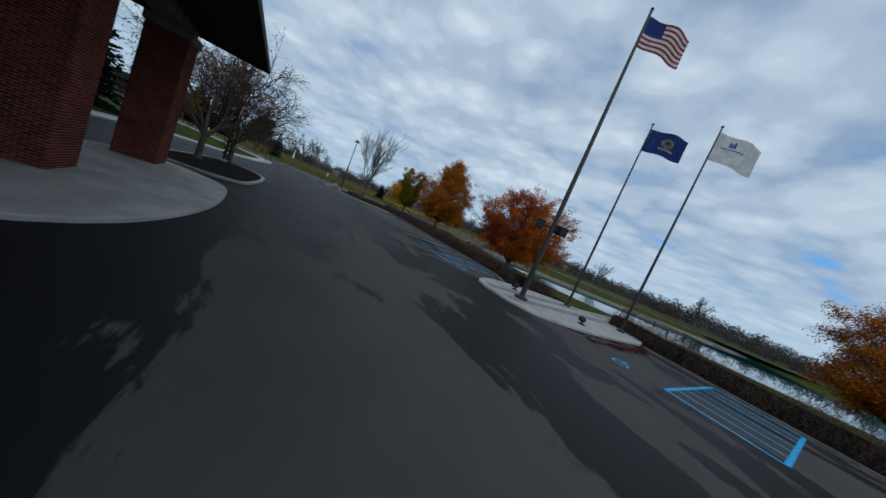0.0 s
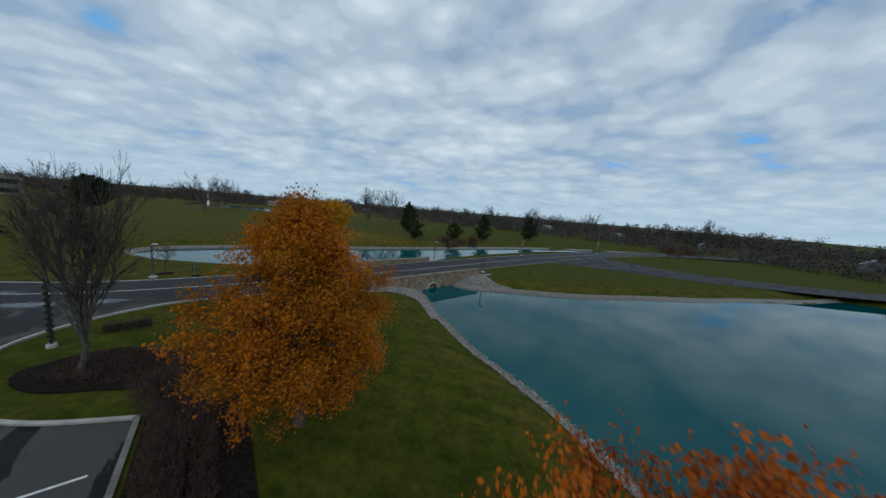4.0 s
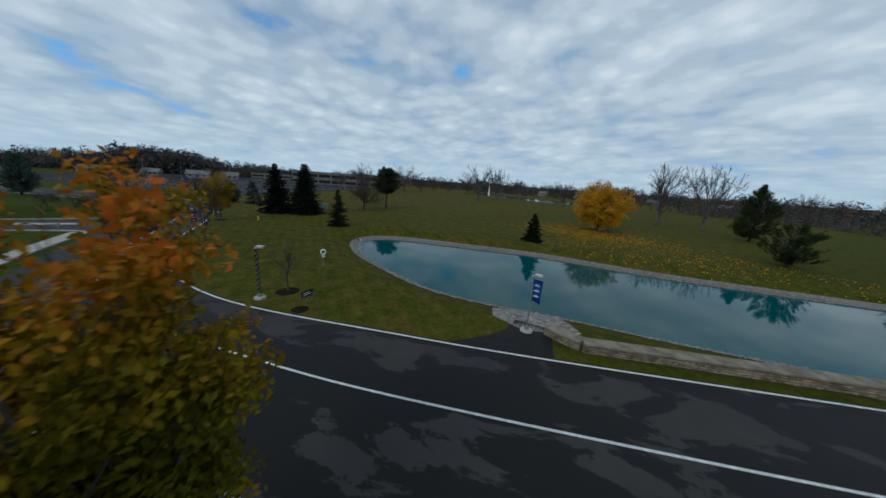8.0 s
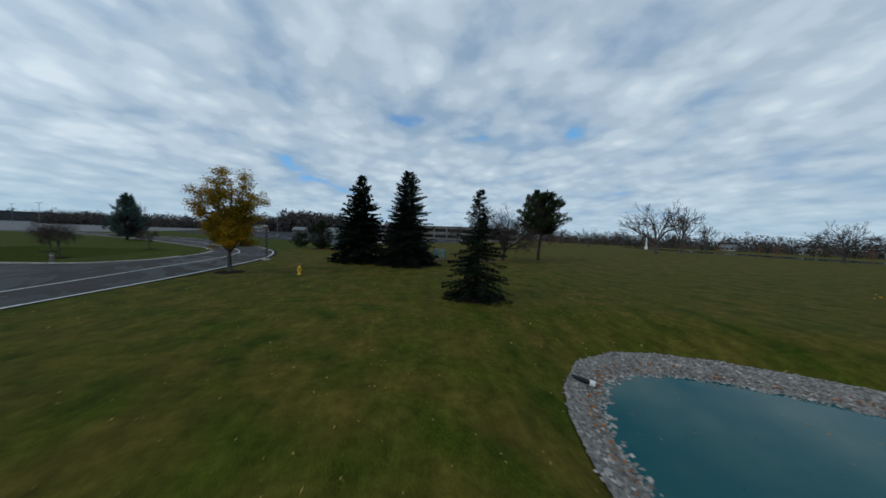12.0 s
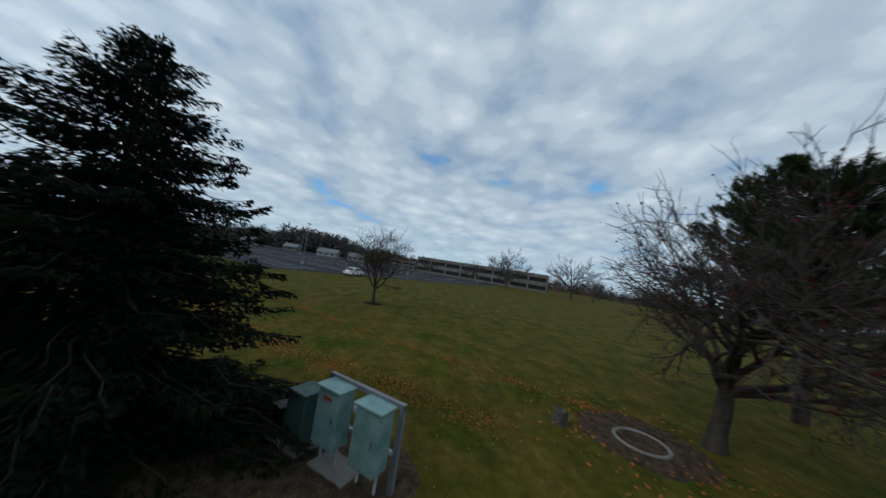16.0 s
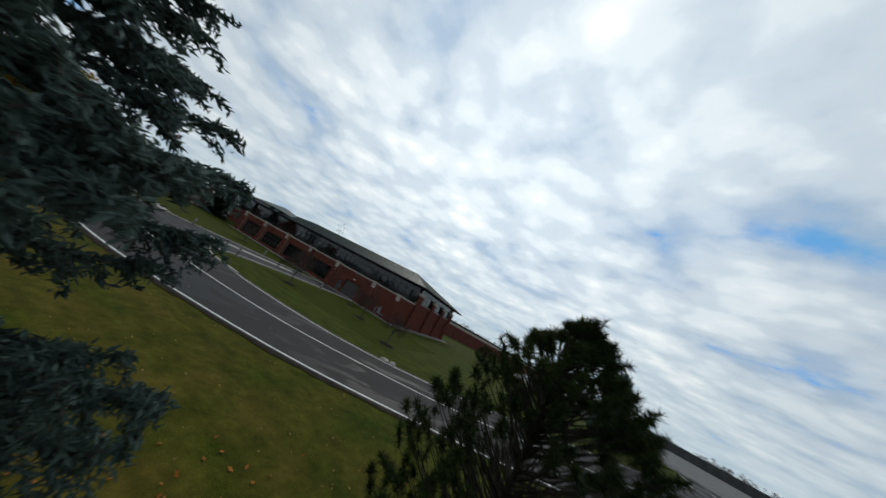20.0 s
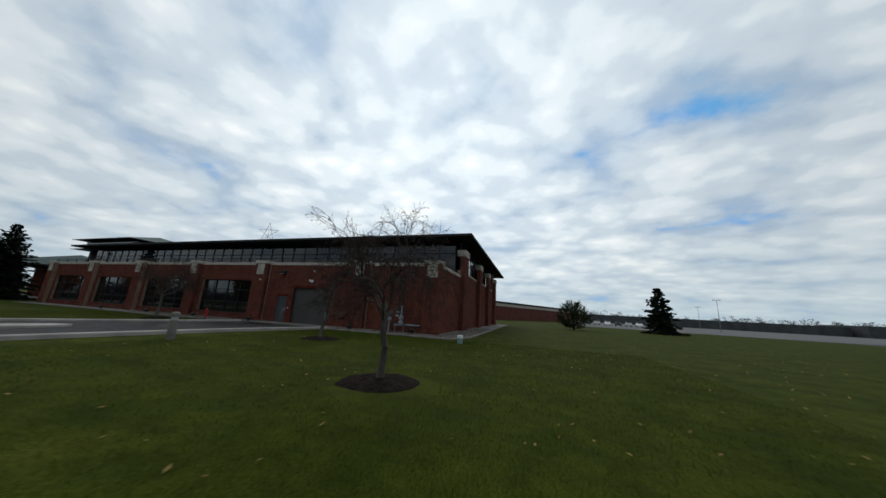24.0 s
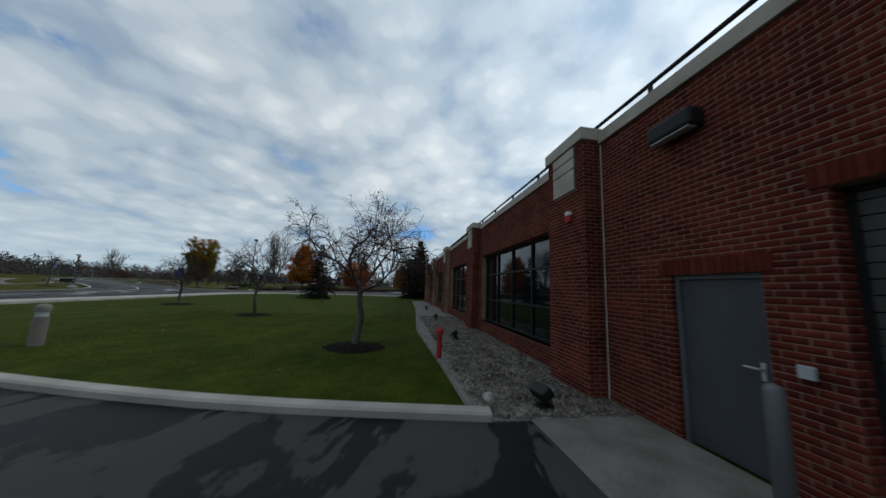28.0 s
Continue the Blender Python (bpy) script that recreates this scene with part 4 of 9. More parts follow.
SHAPES = {
    "oval": lambda s: np.sin(np.pi * np.clip(s, 0, 1) ** 0.75) ** 0.75,
    "round": lambda s: np.sqrt(np.clip(1 - (2 * s - 1) ** 2, 0, 1)),
    "egg": lambda s: np.sin(np.pi * np.clip(s, 0, 1) ** 0.6) ** 0.8,
    "goblet": lambda s: np.clip(0.42 + 1.15 * s, 0, 1) * np.sqrt(np.clip(1 - (np.clip(s - 0.55, 0, 1) / 0.5) ** 2.4, 0.02, 1)),
    "flat": lambda s: np.clip(1.15 * (1 - s) ** 0.35, 0.1, 1) * np.clip(0.45 + 2.2 * s, 0, 1),
}


def deciduous(name, seed, h, r, low, shape="oval", limbs=26, sub=6, twigs=5, trunk_r=0.18, fork=0.30, leaf_n=0, leaf_size=0.16, leaf_mat=None,
              spread=0.55, bark=None, twig_mat=None, sag=0.08, droop=0.0, label="", category="tree", twig_len=0.55, fan=0.0, notch=0.0, clumps=0, clump_r=0.3):
    """A tree with its foot at the origin: trunk and limbs, twigs, and leaves if it has them."""
    rng = np.random.default_rng(seed)
    root = empty(name)
    tagged(root, label, category)
    env = SHAPES[shape]
    top = np.array([rng.normal() * 0.02 * h, rng.normal() * 0.02 * h, h * 0.93])
    k = 9
    stem = bend_line(np.zeros(3), top, rng, k, 0, 0.018)
    big, fine, tips = [], [], []

    def stem_at(z):
        t = np.clip(z / stem[-1, 2], 0, 1) * k
        i = int(min(t, k - 1e-6))
        return stem[i] + (stem[i + 1] - stem[i]) * (t - i)

    cut = k if shape != "flat" else 5
    for i in range(cut):
        ra, rb = (trunk_r * (1 - 0.88 * (j / k)) ** 0.9 * (1.35 if j == 0 else 1.0) for j in (i, i + 1))
        big.append([*stem[i], *stem[i + 1], ra, rb])
    span = h - low
    for j in range(limbs):
        s = (j + rng.uniform(0.1, 0.9)) / limbs
        ang = j * 2.39996 + rng.normal() * 0.35
        zt = low + span * (0.04 + 0.96 * s)
        rad = r * env(s) * rng.uniform(0.75, 1.08)
        end = np.array([math.cos(ang) * rad, math.sin(ang) * rad, zt])
        end[0] += notch * r * max(0.0, s - 0.5) * (1 if end[0] > 0 else -1)
        base_z = max(fork * h * rng.uniform(0.85, 1.1), zt - rad * rng.uniform(0.5, 1.1) - span * 0.10 - fan * span * s)
        base_z = min(base_z, zt - 0.05 * span, h * 0.9)
        if shape == "flat":
            base_z = fork * h * rng.uniform(0.9, 1.25)
        a = stem_at(max(base_z, 0.3))
        line = bend_line(a, end, rng, 6, sag * (1 if shape != "flat" else 1.6), 0.05)
        r0 = trunk_r * (0.32 * (1 - 0.6 * s) + 0.06) * rng.uniform(0.8, 1.15)
        for i in range(6):
            big.append([*line[i], *line[i + 1], r0 * (1 - 0.82 * i / 6), r0 * (1 - 0.82 * (i + 1) / 6)])
        for q in range(sub):
            t = rng.uniform(0.3, 1.0)
            i = min(int(t * 6), 5)
            p = line[i] + (line[i + 1] - line[i]) * (t * 6 - i)
            d = (line[i + 1] - line[i]) / np.linalg.norm(line[i + 1] - line[i])
            v = d * 0.9 + rng.normal(size=3) * spread + [0, 0, 0.25 - droop]
            L = (0.20 + 0.22 * rng.random()) * r * (1.15 - 0.5 * t) + 0.15
            e = p + v / np.linalg.norm(v) * L
            l2 = bend_line(p, e, rng, 3, 0.05, 0.07)
            r1 = r0 * 0.34 * (1.1 - 0.5 * t)
            for i2 in range(3):
                fine.append([*l2[i2], *l2[i2 + 1], r1 * (1 - 0.25 * i2), r1 * (1 - 0.25 * (i2 + 1))])
            tips.append(l2[-1])
            for w in range(twigs):
                t3 = rng.uniform(0.2, 1)
                p3 = p + (e - p) * t3
                v3 = v / np.linalg.norm(v) + rng.normal(size=3) * 0.75 + [0, 0, 0.15 - droop * 1.5]
                e3 = p3 + v3 / np.linalg.norm(v3) * L * twig_len * rng.uniform(0.5, 1.1)
                m3 = (p3 + e3) / 2 + rng.normal(size=3) * 0.04 * L
                fine.append([*p3, *e3, r1 * 0.42, r1 * 0.16])
                tips.append(e3)
                tips.append(m3)
    v, f = tubes(big, 7)
    link("trunk", mesh_of("trunk", v, f, bark or BARK), root)
    for q in root.children[0].data.polygons:
        q.use_smooth = True
    v, f = tubes(fine, 3)
    link("branchwork", mesh_of("branchwork", v, f, twig_mat or bark or TWIG), root)
    if leaf_n:
        tips = np.array(tips)
        if clumps:
            tips = tips[rng.choice(len(tips), min(clumps, len(tips)), False)]
        pick = tips[rng.integers(0, len(tips), leaf_n)]
        reach = clump_r if clumps else 0.026 * r + leaf_size * 0.7
        pts = pick + np.clip(rng.normal(size=(leaf_n, 3)), -1.7, 1.7) * reach * [1, 1, 0.7]
        v, f = leaves(pts, leaf_size, rng, 0.6)
        link("crown", mesh_of("crown", v, f, leaf_mat), root)
    return root


def branching(name, seed, h, r, fork, trunk_r, limbs=5, elev=(32, 72), depth=5, crook=0.20, rise=0.07, droop=0.0, ratio=0.74, leader=True,
              thin=0.005, angle=1.0, shoots=0.62, leaf_n=0, leaf_size=0.08, leaf_mat=None, fruit_n=0, fruit_mat=None, bark=None, twig_mat=None, label="", category="tree", lean=0.0):
    """A bare tree, its foot at the origin: a trunk that forks into crooked limbs, each of which divides again and again into twigs."""
    rng = random.Random(seed)
    root = empty(name)
    tagged(root, label, category)
    rows, tips = [], []

    def turned(d, angle):
        """d turned by an angle towards a random side."""
        side = d.cross(Vector((rng.gauss(0, 1), rng.gauss(0, 1), rng.gauss(0, 1))))
        return (d * math.cos(angle) + side.normalized() * math.sin(angle)).normalized()

    def grow(p, d, length, rad, level):
        steps = 5 if level == 1 else 4 if level == 2 else 3 if level < depth else 2
        t = level / depth
        for k in range(steps):
            d = (d + Vector((rng.gauss(0, crook), rng.gauss(0, crook), rng.gauss(0, crook) + rise * (1 - t) - droop * t))).normalized()
            q = p + d * (length / steps)
            rows.append((*p, *q, rad * (1 - 0.42 * k / steps), rad * (1 - 0.42 * (k + 1) / steps), level))
            if level < depth and (k or level > 1) and rng.random() < shoots:
                grow(q, turned(d, angle * rng.uniform(0.55, 1.05)), length * ratio * rng.uniform(0.55, 0.95), rad * rng.uniform(0.38, 0.55), level + 1)
            p = q
            if level >= depth - 1:
                tips.append(p)
        if level < depth:
            for _ in range(2):
                grow(p, turned(d, angle * rng.uniform(0.2, 0.5)), length * ratio * rng.uniform(0.75, 1.05), rad * 0.52, level + 1)

    p, d = Vector((0, 0, -0.05)), Vector((lean, 0, 1)).normalized()
    for k in range(4):
        q = p + d * (fork / 4) + Vector((rng.gauss(0, 0.02), rng.gauss(0, 0.02), 0)) * fork
        rows.append((*p, *q, trunk_r * (1.45, 1.08, 0.98, 0.92)[k], trunk_r * (1.08, 0.98, 0.92, 0.88)[k], 0))
        p = q
    reach = 1.0 + ratio + ratio ** 2 + ratio ** 3
    size = max(r, h - fork) / reach * 1.1
    a0 = rng.uniform(0, 6.28)
    for k in range(limbs):
        a, e = a0 + 2 * math.pi * k / limbs + rng.gauss(0, 0.3), math.radians(rng.uniform(*elev))
        start = p - Vector((0, 0, fork * 0.16 * (k % 3) / 2))
        grow(start, Vector((math.cos(a) * math.cos(e), math.sin(a) * math.cos(e), math.sin(e))), size * rng.uniform(0.85, 1.1), trunk_r * rng.uniform(0.42, 0.6), 1)
    if leader:
        grow(p, Vector((rng.gauss(0, 0.1), rng.gauss(0, 0.1), 1)).normalized(), size * 1.05, trunk_r * 0.6, 1)
    w = np.array(rows)
    # draw the crown out to its height and spread
    ends = w[w[:, 8] > 1][:, 3:6]
    fz = (h - fork) / (np.percentile(ends[:, 2], 99.7) - fork)
    fr = r / np.percentile(np.hypot(ends[:, 0], ends[:, 1]), 97)
    for c in (0, 3):
        up = w[:, c + 2] > fork
        w[:, c:c + 2] *= np.where(w[:, 8:9] > 0, fr, 1.0)
        w[up, c + 2] = fork + (w[up, c + 2] - fork) * fz
        w[:, c + 2] = np.where(w[:, 8] > 0, np.maximum(w[:, c + 2], 0.35 * fork), w[:, c + 2])
    w[:, 6:8] = np.maximum(w[:, 6:8], thin * np.where(w[:, 8:9] == depth, [1.0, 0.6], [1.2, 1.1]))
    coarse = w[:, 8] <= 2
    v, f = tubes(w[coarse][:, :8], 8)
    me = mesh_of("trunk", v, f, bark or BARK)
    for q in me.polygons:
        q.use_smooth = True
    link("trunk", me, root)
    v, f = tubes(w[~coarse][:, :8], 3)
    link("branchwork", mesh_of("branchwork", v, f, twig_mat or bark or TWIG), root)
    nr = np.random.default_rng(seed)
    ends = w[w[:, 8] >= depth - 1][:, 3:6]
    if leaf_n:
        v, f = leaves(ends[nr.integers(0, len(ends), leaf_n)] + nr.normal(size=(leaf_n, 3)) * leaf_size * 0.4, leaf_size, nr, 0.5)
        link("crown", mesh_of("crown", v, f, leaf_mat), root)
    if fruit_n:
        c = ends[nr.integers(0, len(ends), fruit_n)] + nr.normal(size=(fruit_n, 3)) * 0.012
        o = np.array([(1, 0, 0), (-1, 0, 0), (0, 1, 0), (0, -1, 0), (0, 0, 1), (0, 0, -1)]) * 0.011
        v = (c[:, None] + o[None] * nr.uniform(0.7, 1.4, (fruit_n, 1, 1))).reshape(-1, 3)
        f0 = np.array([(0, 2, 4), (2, 1, 4), (1, 3, 4), (3, 0, 4), (2, 0, 5), (1, 2, 5), (3, 1, 5), (0, 3, 5)])
        fruit = link("fruit", mesh_of("fruit", v, (f0[None] + (np.arange(fruit_n) * 6)[:, None, None]).reshape(-1, 3), fruit_mat or L_RED), root)
        fruit["kind"] = "stuff"
    return root


def spruce(name, seed, h, r, low=0.4, needle=None, gap=0.30, per=8, sprigs=26, size=0.26, droop=0.35, label="", power=0.85, ragged=0.18, trunk_r=0.17, fine=0, inner=8):
    """A conifer of whorled drooping branches set with needle sprigs; fine adds that many small shoots a branch."""
    rng = np.random.default_rng(seed)
    root = empty(name)
    tagged(root, label, "tree")
    segs = [[0, 0, h * i / 8, 0, 0, h * (i + 1) / 8, trunk_r * (1 - i / 8.3), trunk_r * (1 - (i + 1) / 8.3)] for i in range(8)]
    pts, dirs, sizes = [], [], []
    deep, deep_d, deep_s = [], [], []
    small, small_d, small_s = [], [], []
    z = low
    while z < h * 0.985:
        s = (z - low) / (h - low)
        R = r * (1 - s) ** power * min(1.0, 0.80 + 3 * s) + 0.10
        n = max(4, int(per * (1 - 0.45 * s)))
        for j in range(n):
            ang = rng.uniform(0, 2 * math.pi)
            L = R * rng.uniform(1 - 2.2 * ragged, 1 + ragged)
            up = 0.55 * s - 0.15 * (1 - s)
            out = np.array([math.cos(ang), math.sin(ang), 0])
            k = max(3, int(3 + L * 1.5))
            t = np.linspace(0, 1, k + 1)
            line = np.outer(t * L, out) + np.outer(np.zeros(k + 1) + z, [0, 0, 1.0])
            line[:, 2] += L * (up * t - droop * (1 - s * 0.7) * t**1.6 + 0.16 * np.clip(t - 0.75, 0, 1) * 2)
            line += rng.normal(size=line.shape) * 0.02 * L
            low_end = line[:, 2].min()
            if low_end < 0.16:
                line[:, 2] = z + (line[:, 2] - z) * max(0.0, (z - 0.16) / (z - low_end))
            for i in range(k):
                segs.append([*line[i], *line[i + 1], 0.02 * (1 - 0.8 * t[i]) * (0.5 + L / 4), 0.02 * (1 - 0.8 * t[i + 1]) * (0.5 + L / 4)])
            side = np.cross(out, [0, 0, 1.0])

            def spray(m, lean, bias):
                tt = rng.uniform(0.10, 1.0, m) ** bias
                base = np.stack([np.interp(tt, t, line[:, c]) for c in range(3)], 1)
                lat = rng.uniform(-1, 1, m) * (0.30 * L * (1 - tt) + 0.14)
                base += side[None] * lat[:, None]
                base[:, 2] -= np.abs(lat) * 0.30 + rng.random(m) * lean
                d = out[None] * 0.8 + side[None] * np.sign(lat)[:, None] * rng.uniform(0.2, 0.9, (m, 1)) + rng.normal(size=(m, 3)) * 0.25
                d[:, 2] -= 0.22 + lean
                return base, d

            m = max(5, int(sprigs * (L / max(r, 0.1)) ** 0.8))
            p_, d_ = spray(m, 0.0, 0.8)
            pts.append(p_), dirs.append(d_)
            sizes.append(size * rng.uniform(0.7, 1.35, m) * (0.6 + 0.4 * (1 - s)) * (0.8 if fine else 1.0))
            # thick dark growth near the stem
            m = max(4, int(inner * L / max(r, 0.1)))
            p_, d_ = spray(m, 0.10, 1.3)
            deep.append(p_), deep_d.append(d_)
            deep_s.append(size * (1.0 if fine else 1.5) * rng.uniform(0.7, 1.3, m) * (0.55 + 0.45 * (1 - s)))
            if fine:
                m = max(12, int(fine * (L / max(r, 0.1)) ** 0.9))
                p_, d_ = spray(m, 0.12, 0.62)
                small.append(p_), small_d.append(d_)
                small_s.append(0.125 * rng.uniform(0.7, 1.4, m))
        z += gap * (1 - 0.35 * s)
    v, f = tubes(segs, 4)
    link("trunk", mesh_of("trunk", v, f, BARK_D), root)
    p, d, s = np.concatenate(pts), np.concatenate(dirs), np.concatenate(sizes)[:, None]
    meshes = [sprig_mesh(p, d, s, rng, 0.13 if fine else 0.20)]
    meshes.append(sprig_mesh(np.concatenate(deep), np.concatenate(deep_d), np.concatenate(deep_s)[:, None], rng, 0.20 if fine else 0.32))
    if fine:
        meshes.append(sprig_mesh(np.concatenate(small), np.concatenate(small_d), np.concatenate(small_s)[:, None], rng, 0.12))
    link("foliage", mesh_of("foliage", *join_arrays(meshes), needle or NEEDLE), root)
    return root


def hanging_spruce(name, seed, h, r, low, label):
    """An open spruce: a few long boughs a tier, each hung with drooping branchlets that are bushy with short needles."""
    rng = np.random.default_rng(seed)
    root = empty(name)
    tagged(root, label, "tree")
    stem = bend_line(np.zeros(3), np.array([0.10, -0.12, h]), rng, 9, 0, 0.012)
    trunk = [[*stem[i], *stem[i + 1], 0.15 * (1.03 - i / 9), 0.15 * (1.03 - (i + 1) / 9)] for i in range(9)]
    wood, P, D, S = [], [], [], []

    def clothe(a, b, n, size):
        t = rng.random((n, 1))
        d = (b - a) / np.linalg.norm(b - a)
        P.append(a + (b - a) * t + rng.normal(size=(n, 3)) * 0.022)
        D.append(d * 0.55 + rng.normal(size=(n, 3)) * 0.62)
        S.append(size * rng.uniform(0.7, 1.35, n))

    z = low
    while z < h * 0.975:
        s = (z - low) / (h - low)
        R = r * (1 - s) ** 0.72 * min(1.0, 0.80 + 2.0 * s) + 0.14
        for j in range(4 if s < 0.10 or s > 0.7 else 6):
            ang = rng.uniform(0, 2 * math.pi)
            L = R * rng.choice([rng.uniform(0.6, 0.9), rng.uniform(0.85, 1.15)])
            out = np.array([math.cos(ang), math.sin(ang), 0.0])
            side = np.array([-out[1], out[0], 0.0])
            foot = np.array([np.interp(z, stem[:, 2], stem[:, 0]), np.interp(z, stem[:, 2], stem[:, 1]), z])
            t = np.linspace(0, 1, 7)
            line = foot + np.outer(t * L, out)
            line[:, 2] += L * ((0.55 * s - 0.10) * t - 0.52 * (1 - 0.85 * s) * t**1.7 + 0.28 * np.clip(t - 0.7, 0, 1))
            line += np.cumsum(rng.normal(size=line.shape) * 0.02 * L, 0)
            line[:, 2] = np.maximum(line[:, 2], 0.22)
            for i in range(6):
                wood.append([*line[i], *line[i + 1], 0.026 * (1 - 0.8 * t[i]) * (0.4 + L / 3), 0.026 * (1 - 0.8 * t[i + 1]) * (0.4 + L / 3)])
                if t[i] > 0.3 or s > 0.6:
                    clothe(line[i], line[i + 1], int(22 + 28 * L), 0.08)
            for q in range(int(7 + 8.5 * L)):
                tt = rng.uniform(0.16, 1.0) ** 0.75
                a = np.array([np.interp(tt, t, line[:, c]) for c in range(3)])
                sgn = rng.choice([-1, 1])
                reach = (0.22 + 0.30 * L * (1 - tt)) * rng.uniform(0.5, 1.2)
                v = out * rng.uniform(0.15, 0.9) + side * sgn * rng.uniform(0.1, 0.9) + [0, 0, -rng.uniform(0.10, 1.0) * (1 - 0.75 * s)]
                m = a + v / np.linalg.norm(v) * reach * 0.55
                b = m + (v / np.linalg.norm(v) + [0, 0, -0.35 * (1 - s)]) * reach * 0.55
                m[2], b[2] = max(m[2], 0.14), max(b[2], 0.10)
                wood.append([*a, *m, 0.008, 0.006])
                wood.append([*m, *b, 0.006, 0.003])
                n = int(21 * reach / 0.3)
                clothe(a, m, n, 0.080)
                clothe(m, b, n, 0.075)
        z += rng.uniform(0.20, 0.34) * (1 - 0.3 * s)
    for k in range(3):
        clothe(stem[7] + (stem[9] - stem[7]) * k / 3, stem[7] + (stem[9] - stem[7]) * (k + 1) / 3, 110, 0.08)
    v, f = tubes(trunk, 8)
    link("trunk", mesh_of("trunk", v, f, BARK_D), root)
    v, f = tubes(wood, 3)
    link("branchwork", mesh_of("branchwork", v, f, BARK_D), root)
    p, d, s = np.concatenate(P), np.concatenate(D), np.concatenate(S)[:, None]
    link("foliage", mesh_of("foliage", *sprig_mesh(p, d, s, rng, 0.15), NEEDLE_B), root)
    return root


def sprig_mesh(p, d, s, rng, w=0.22):
    """Needle sprigs: two crossed, tapered blades along d."""
    d = d / np.linalg.norm(d, axis=1, keepdims=True)
    chunks = []
    for turn in range(2):
        u = np.cross(d, rng.normal(size=d.shape) * 0.4 + ([0, 0, 1.0] if turn == 0 else [1.0, 0.3, 0]))
        u /= np.maximum(np.linalg.norm(u, axis=1, keepdims=True), 1e-6)
        v = np.stack([p - d * s * 0.35, p + (u * w + d * 0.08) * s, p + d * s * 0.75, p - (u * w - d * 0.08) * s], 1).reshape(-1, 3)
        i = np.arange(len(p))[:, None] * 4
        f = np.concatenate([i + np.array([[0, 1, 2]]), i + np.array([[0, 2, 3]])], 1).reshape(-1, 3)
        chunks.append((v, f))
    return join_arrays(chunks)


def pine(name, seed, h, r, low, clumps=260, needles=46, size=0.34, needle=None, label="", shape="round", trunk_r=0.2, bark=None, fork=0.15, trunk_top=0.85, brush=1.1, upturn=0.5, along=0.6, plume=0.0, boughs=0):
    """A pine: crooked limbs that end in brushes of long needles; boughs gathers them into that many masses with gaps between."""
    rng = np.random.default_rng(seed)
    root = empty(name)
    tagged(root, label, "tree")
    env = SHAPES[shape]
    stem = bend_line(np.zeros(3), np.array([0.03 * h, 0.02 * h, h * trunk_top]), rng, 8, 0, 0.02)
    segs = [[*stem[i], *stem[i + 1], trunk_r * (1 - i / 9), trunk_r * (1 - (i + 1) / 9)] for i in range(8)]
    P, D, S = [], [], []
    mass = [((k + rng.uniform(0.1, 0.9)) / boughs, k * 2.39996 + rng.normal() * 0.5, rng.uniform(0.66, 1.12)) for k in range(boughs)]
    for j in range(clumps):
        s = rng.random()
        ang, rad = rng.uniform(0, 2 * math.pi), r * env(s) * rng.uniform(0.25, 1.0) ** 0.5
        if boughs:
            s0, ang, far = mass[j % boughs]
            s = min(max(s0 + rng.normal() * 0.045, 0.02), 1.0)
            rad = r * env(s0) * far * rng.uniform(0.2, 1.0) ** 0.6
            ang += rng.normal() * 0.30
        end = np.array([math.cos(ang) * rad, math.sin(ang) * rad, max(0.25, low + (h - low) * s)])
        zb = max(fork * h, end[2] - rad * 0.6 - 0.2)
        t = min(zb / (h * trunk_top), 1) * 8
        i = int(min(t, 7.999))
        a = stem[i] + (stem[i + 1] - stem[i]) * (t - i)
        line = bend_line(a, end, rng, 3, -0.06, 0.06)
        for q in range(3):
            segs.append([*line[q], *line[q + 1], trunk_r * 0.16 * (1 - 0.25 * q), trunk_r * 0.16 * (0.75 - 0.25 * q)])
        axis = line[-1] - line[-2]
        axis = axis / np.linalg.norm(axis) + [0, 0, upturn]
        m = needles
        if plume:
            # a shoot that bends upward, thick with needles from foot to tip
            way = np.array([math.cos(ang), math.sin(ang), 0.0]) * rng.uniform(0.2, 1.3) * (1 - 0.5 * s) + rng.normal(size=3) * 0.35 + [0, 0, 0.75]
            top = end + way * plume * rng.uniform(0.5, 1.2)
            segs.append([*end, *top, trunk_r * 0.09, trunk_r * 0.03])
            tt = rng.uniform(-0.25, 1.0, (m, 1))
            p = end + (top - end) * tt
            d = (top - end)[None] / np.linalg.norm(top - end) * along + rng.normal(size=(m, 3)) * 0.7
            P.append(p), D.append(d), S.append(size * rng.uniform(0.6, 1.2, m) * (1.2 - 0.55 * np.abs(tt[:, 0] - 0.25)))
            continue
        tt = rng.uniform(-1.3, 0.5, (m, 1))
        p = end + axis / np.linalg.norm(axis) * tt * size * brush + rng.normal(size=(m, 3)) * size * 0.07
        d = axis[None] * along + rng.normal(size=(m, 3)) * 0.75
        P.append(p), D.append(d), S.append(size * rng.uniform(0.6, 1.2, m))
    v, f = tubes(segs[:8], 8)
    v2, f2 = tubes(segs[8:], 3)
    link("trunk", mesh_of("trunk", v, f, bark or BARK_D), root)
    link("branchwork", mesh_of("branchwork", v2, f2, bark or BARK_D), root)
    p, d, s = np.concatenate(P), np.concatenate(D), np.concatenate(S)[:, None]
    d /= np.linalg.norm(d, axis=1, keepdims=True)
    u = np.cross(d, rng.normal(size=d.shape))
    u /= np.maximum(np.linalg.norm(u, axis=1, keepdims=True), 1e-6)
    w = s * 0.055
    v = np.stack([p - u * w, p + u * w, p + d * s], 1).reshape(-1, 3)
    f = np.arange(len(v)).reshape(-1, 3)
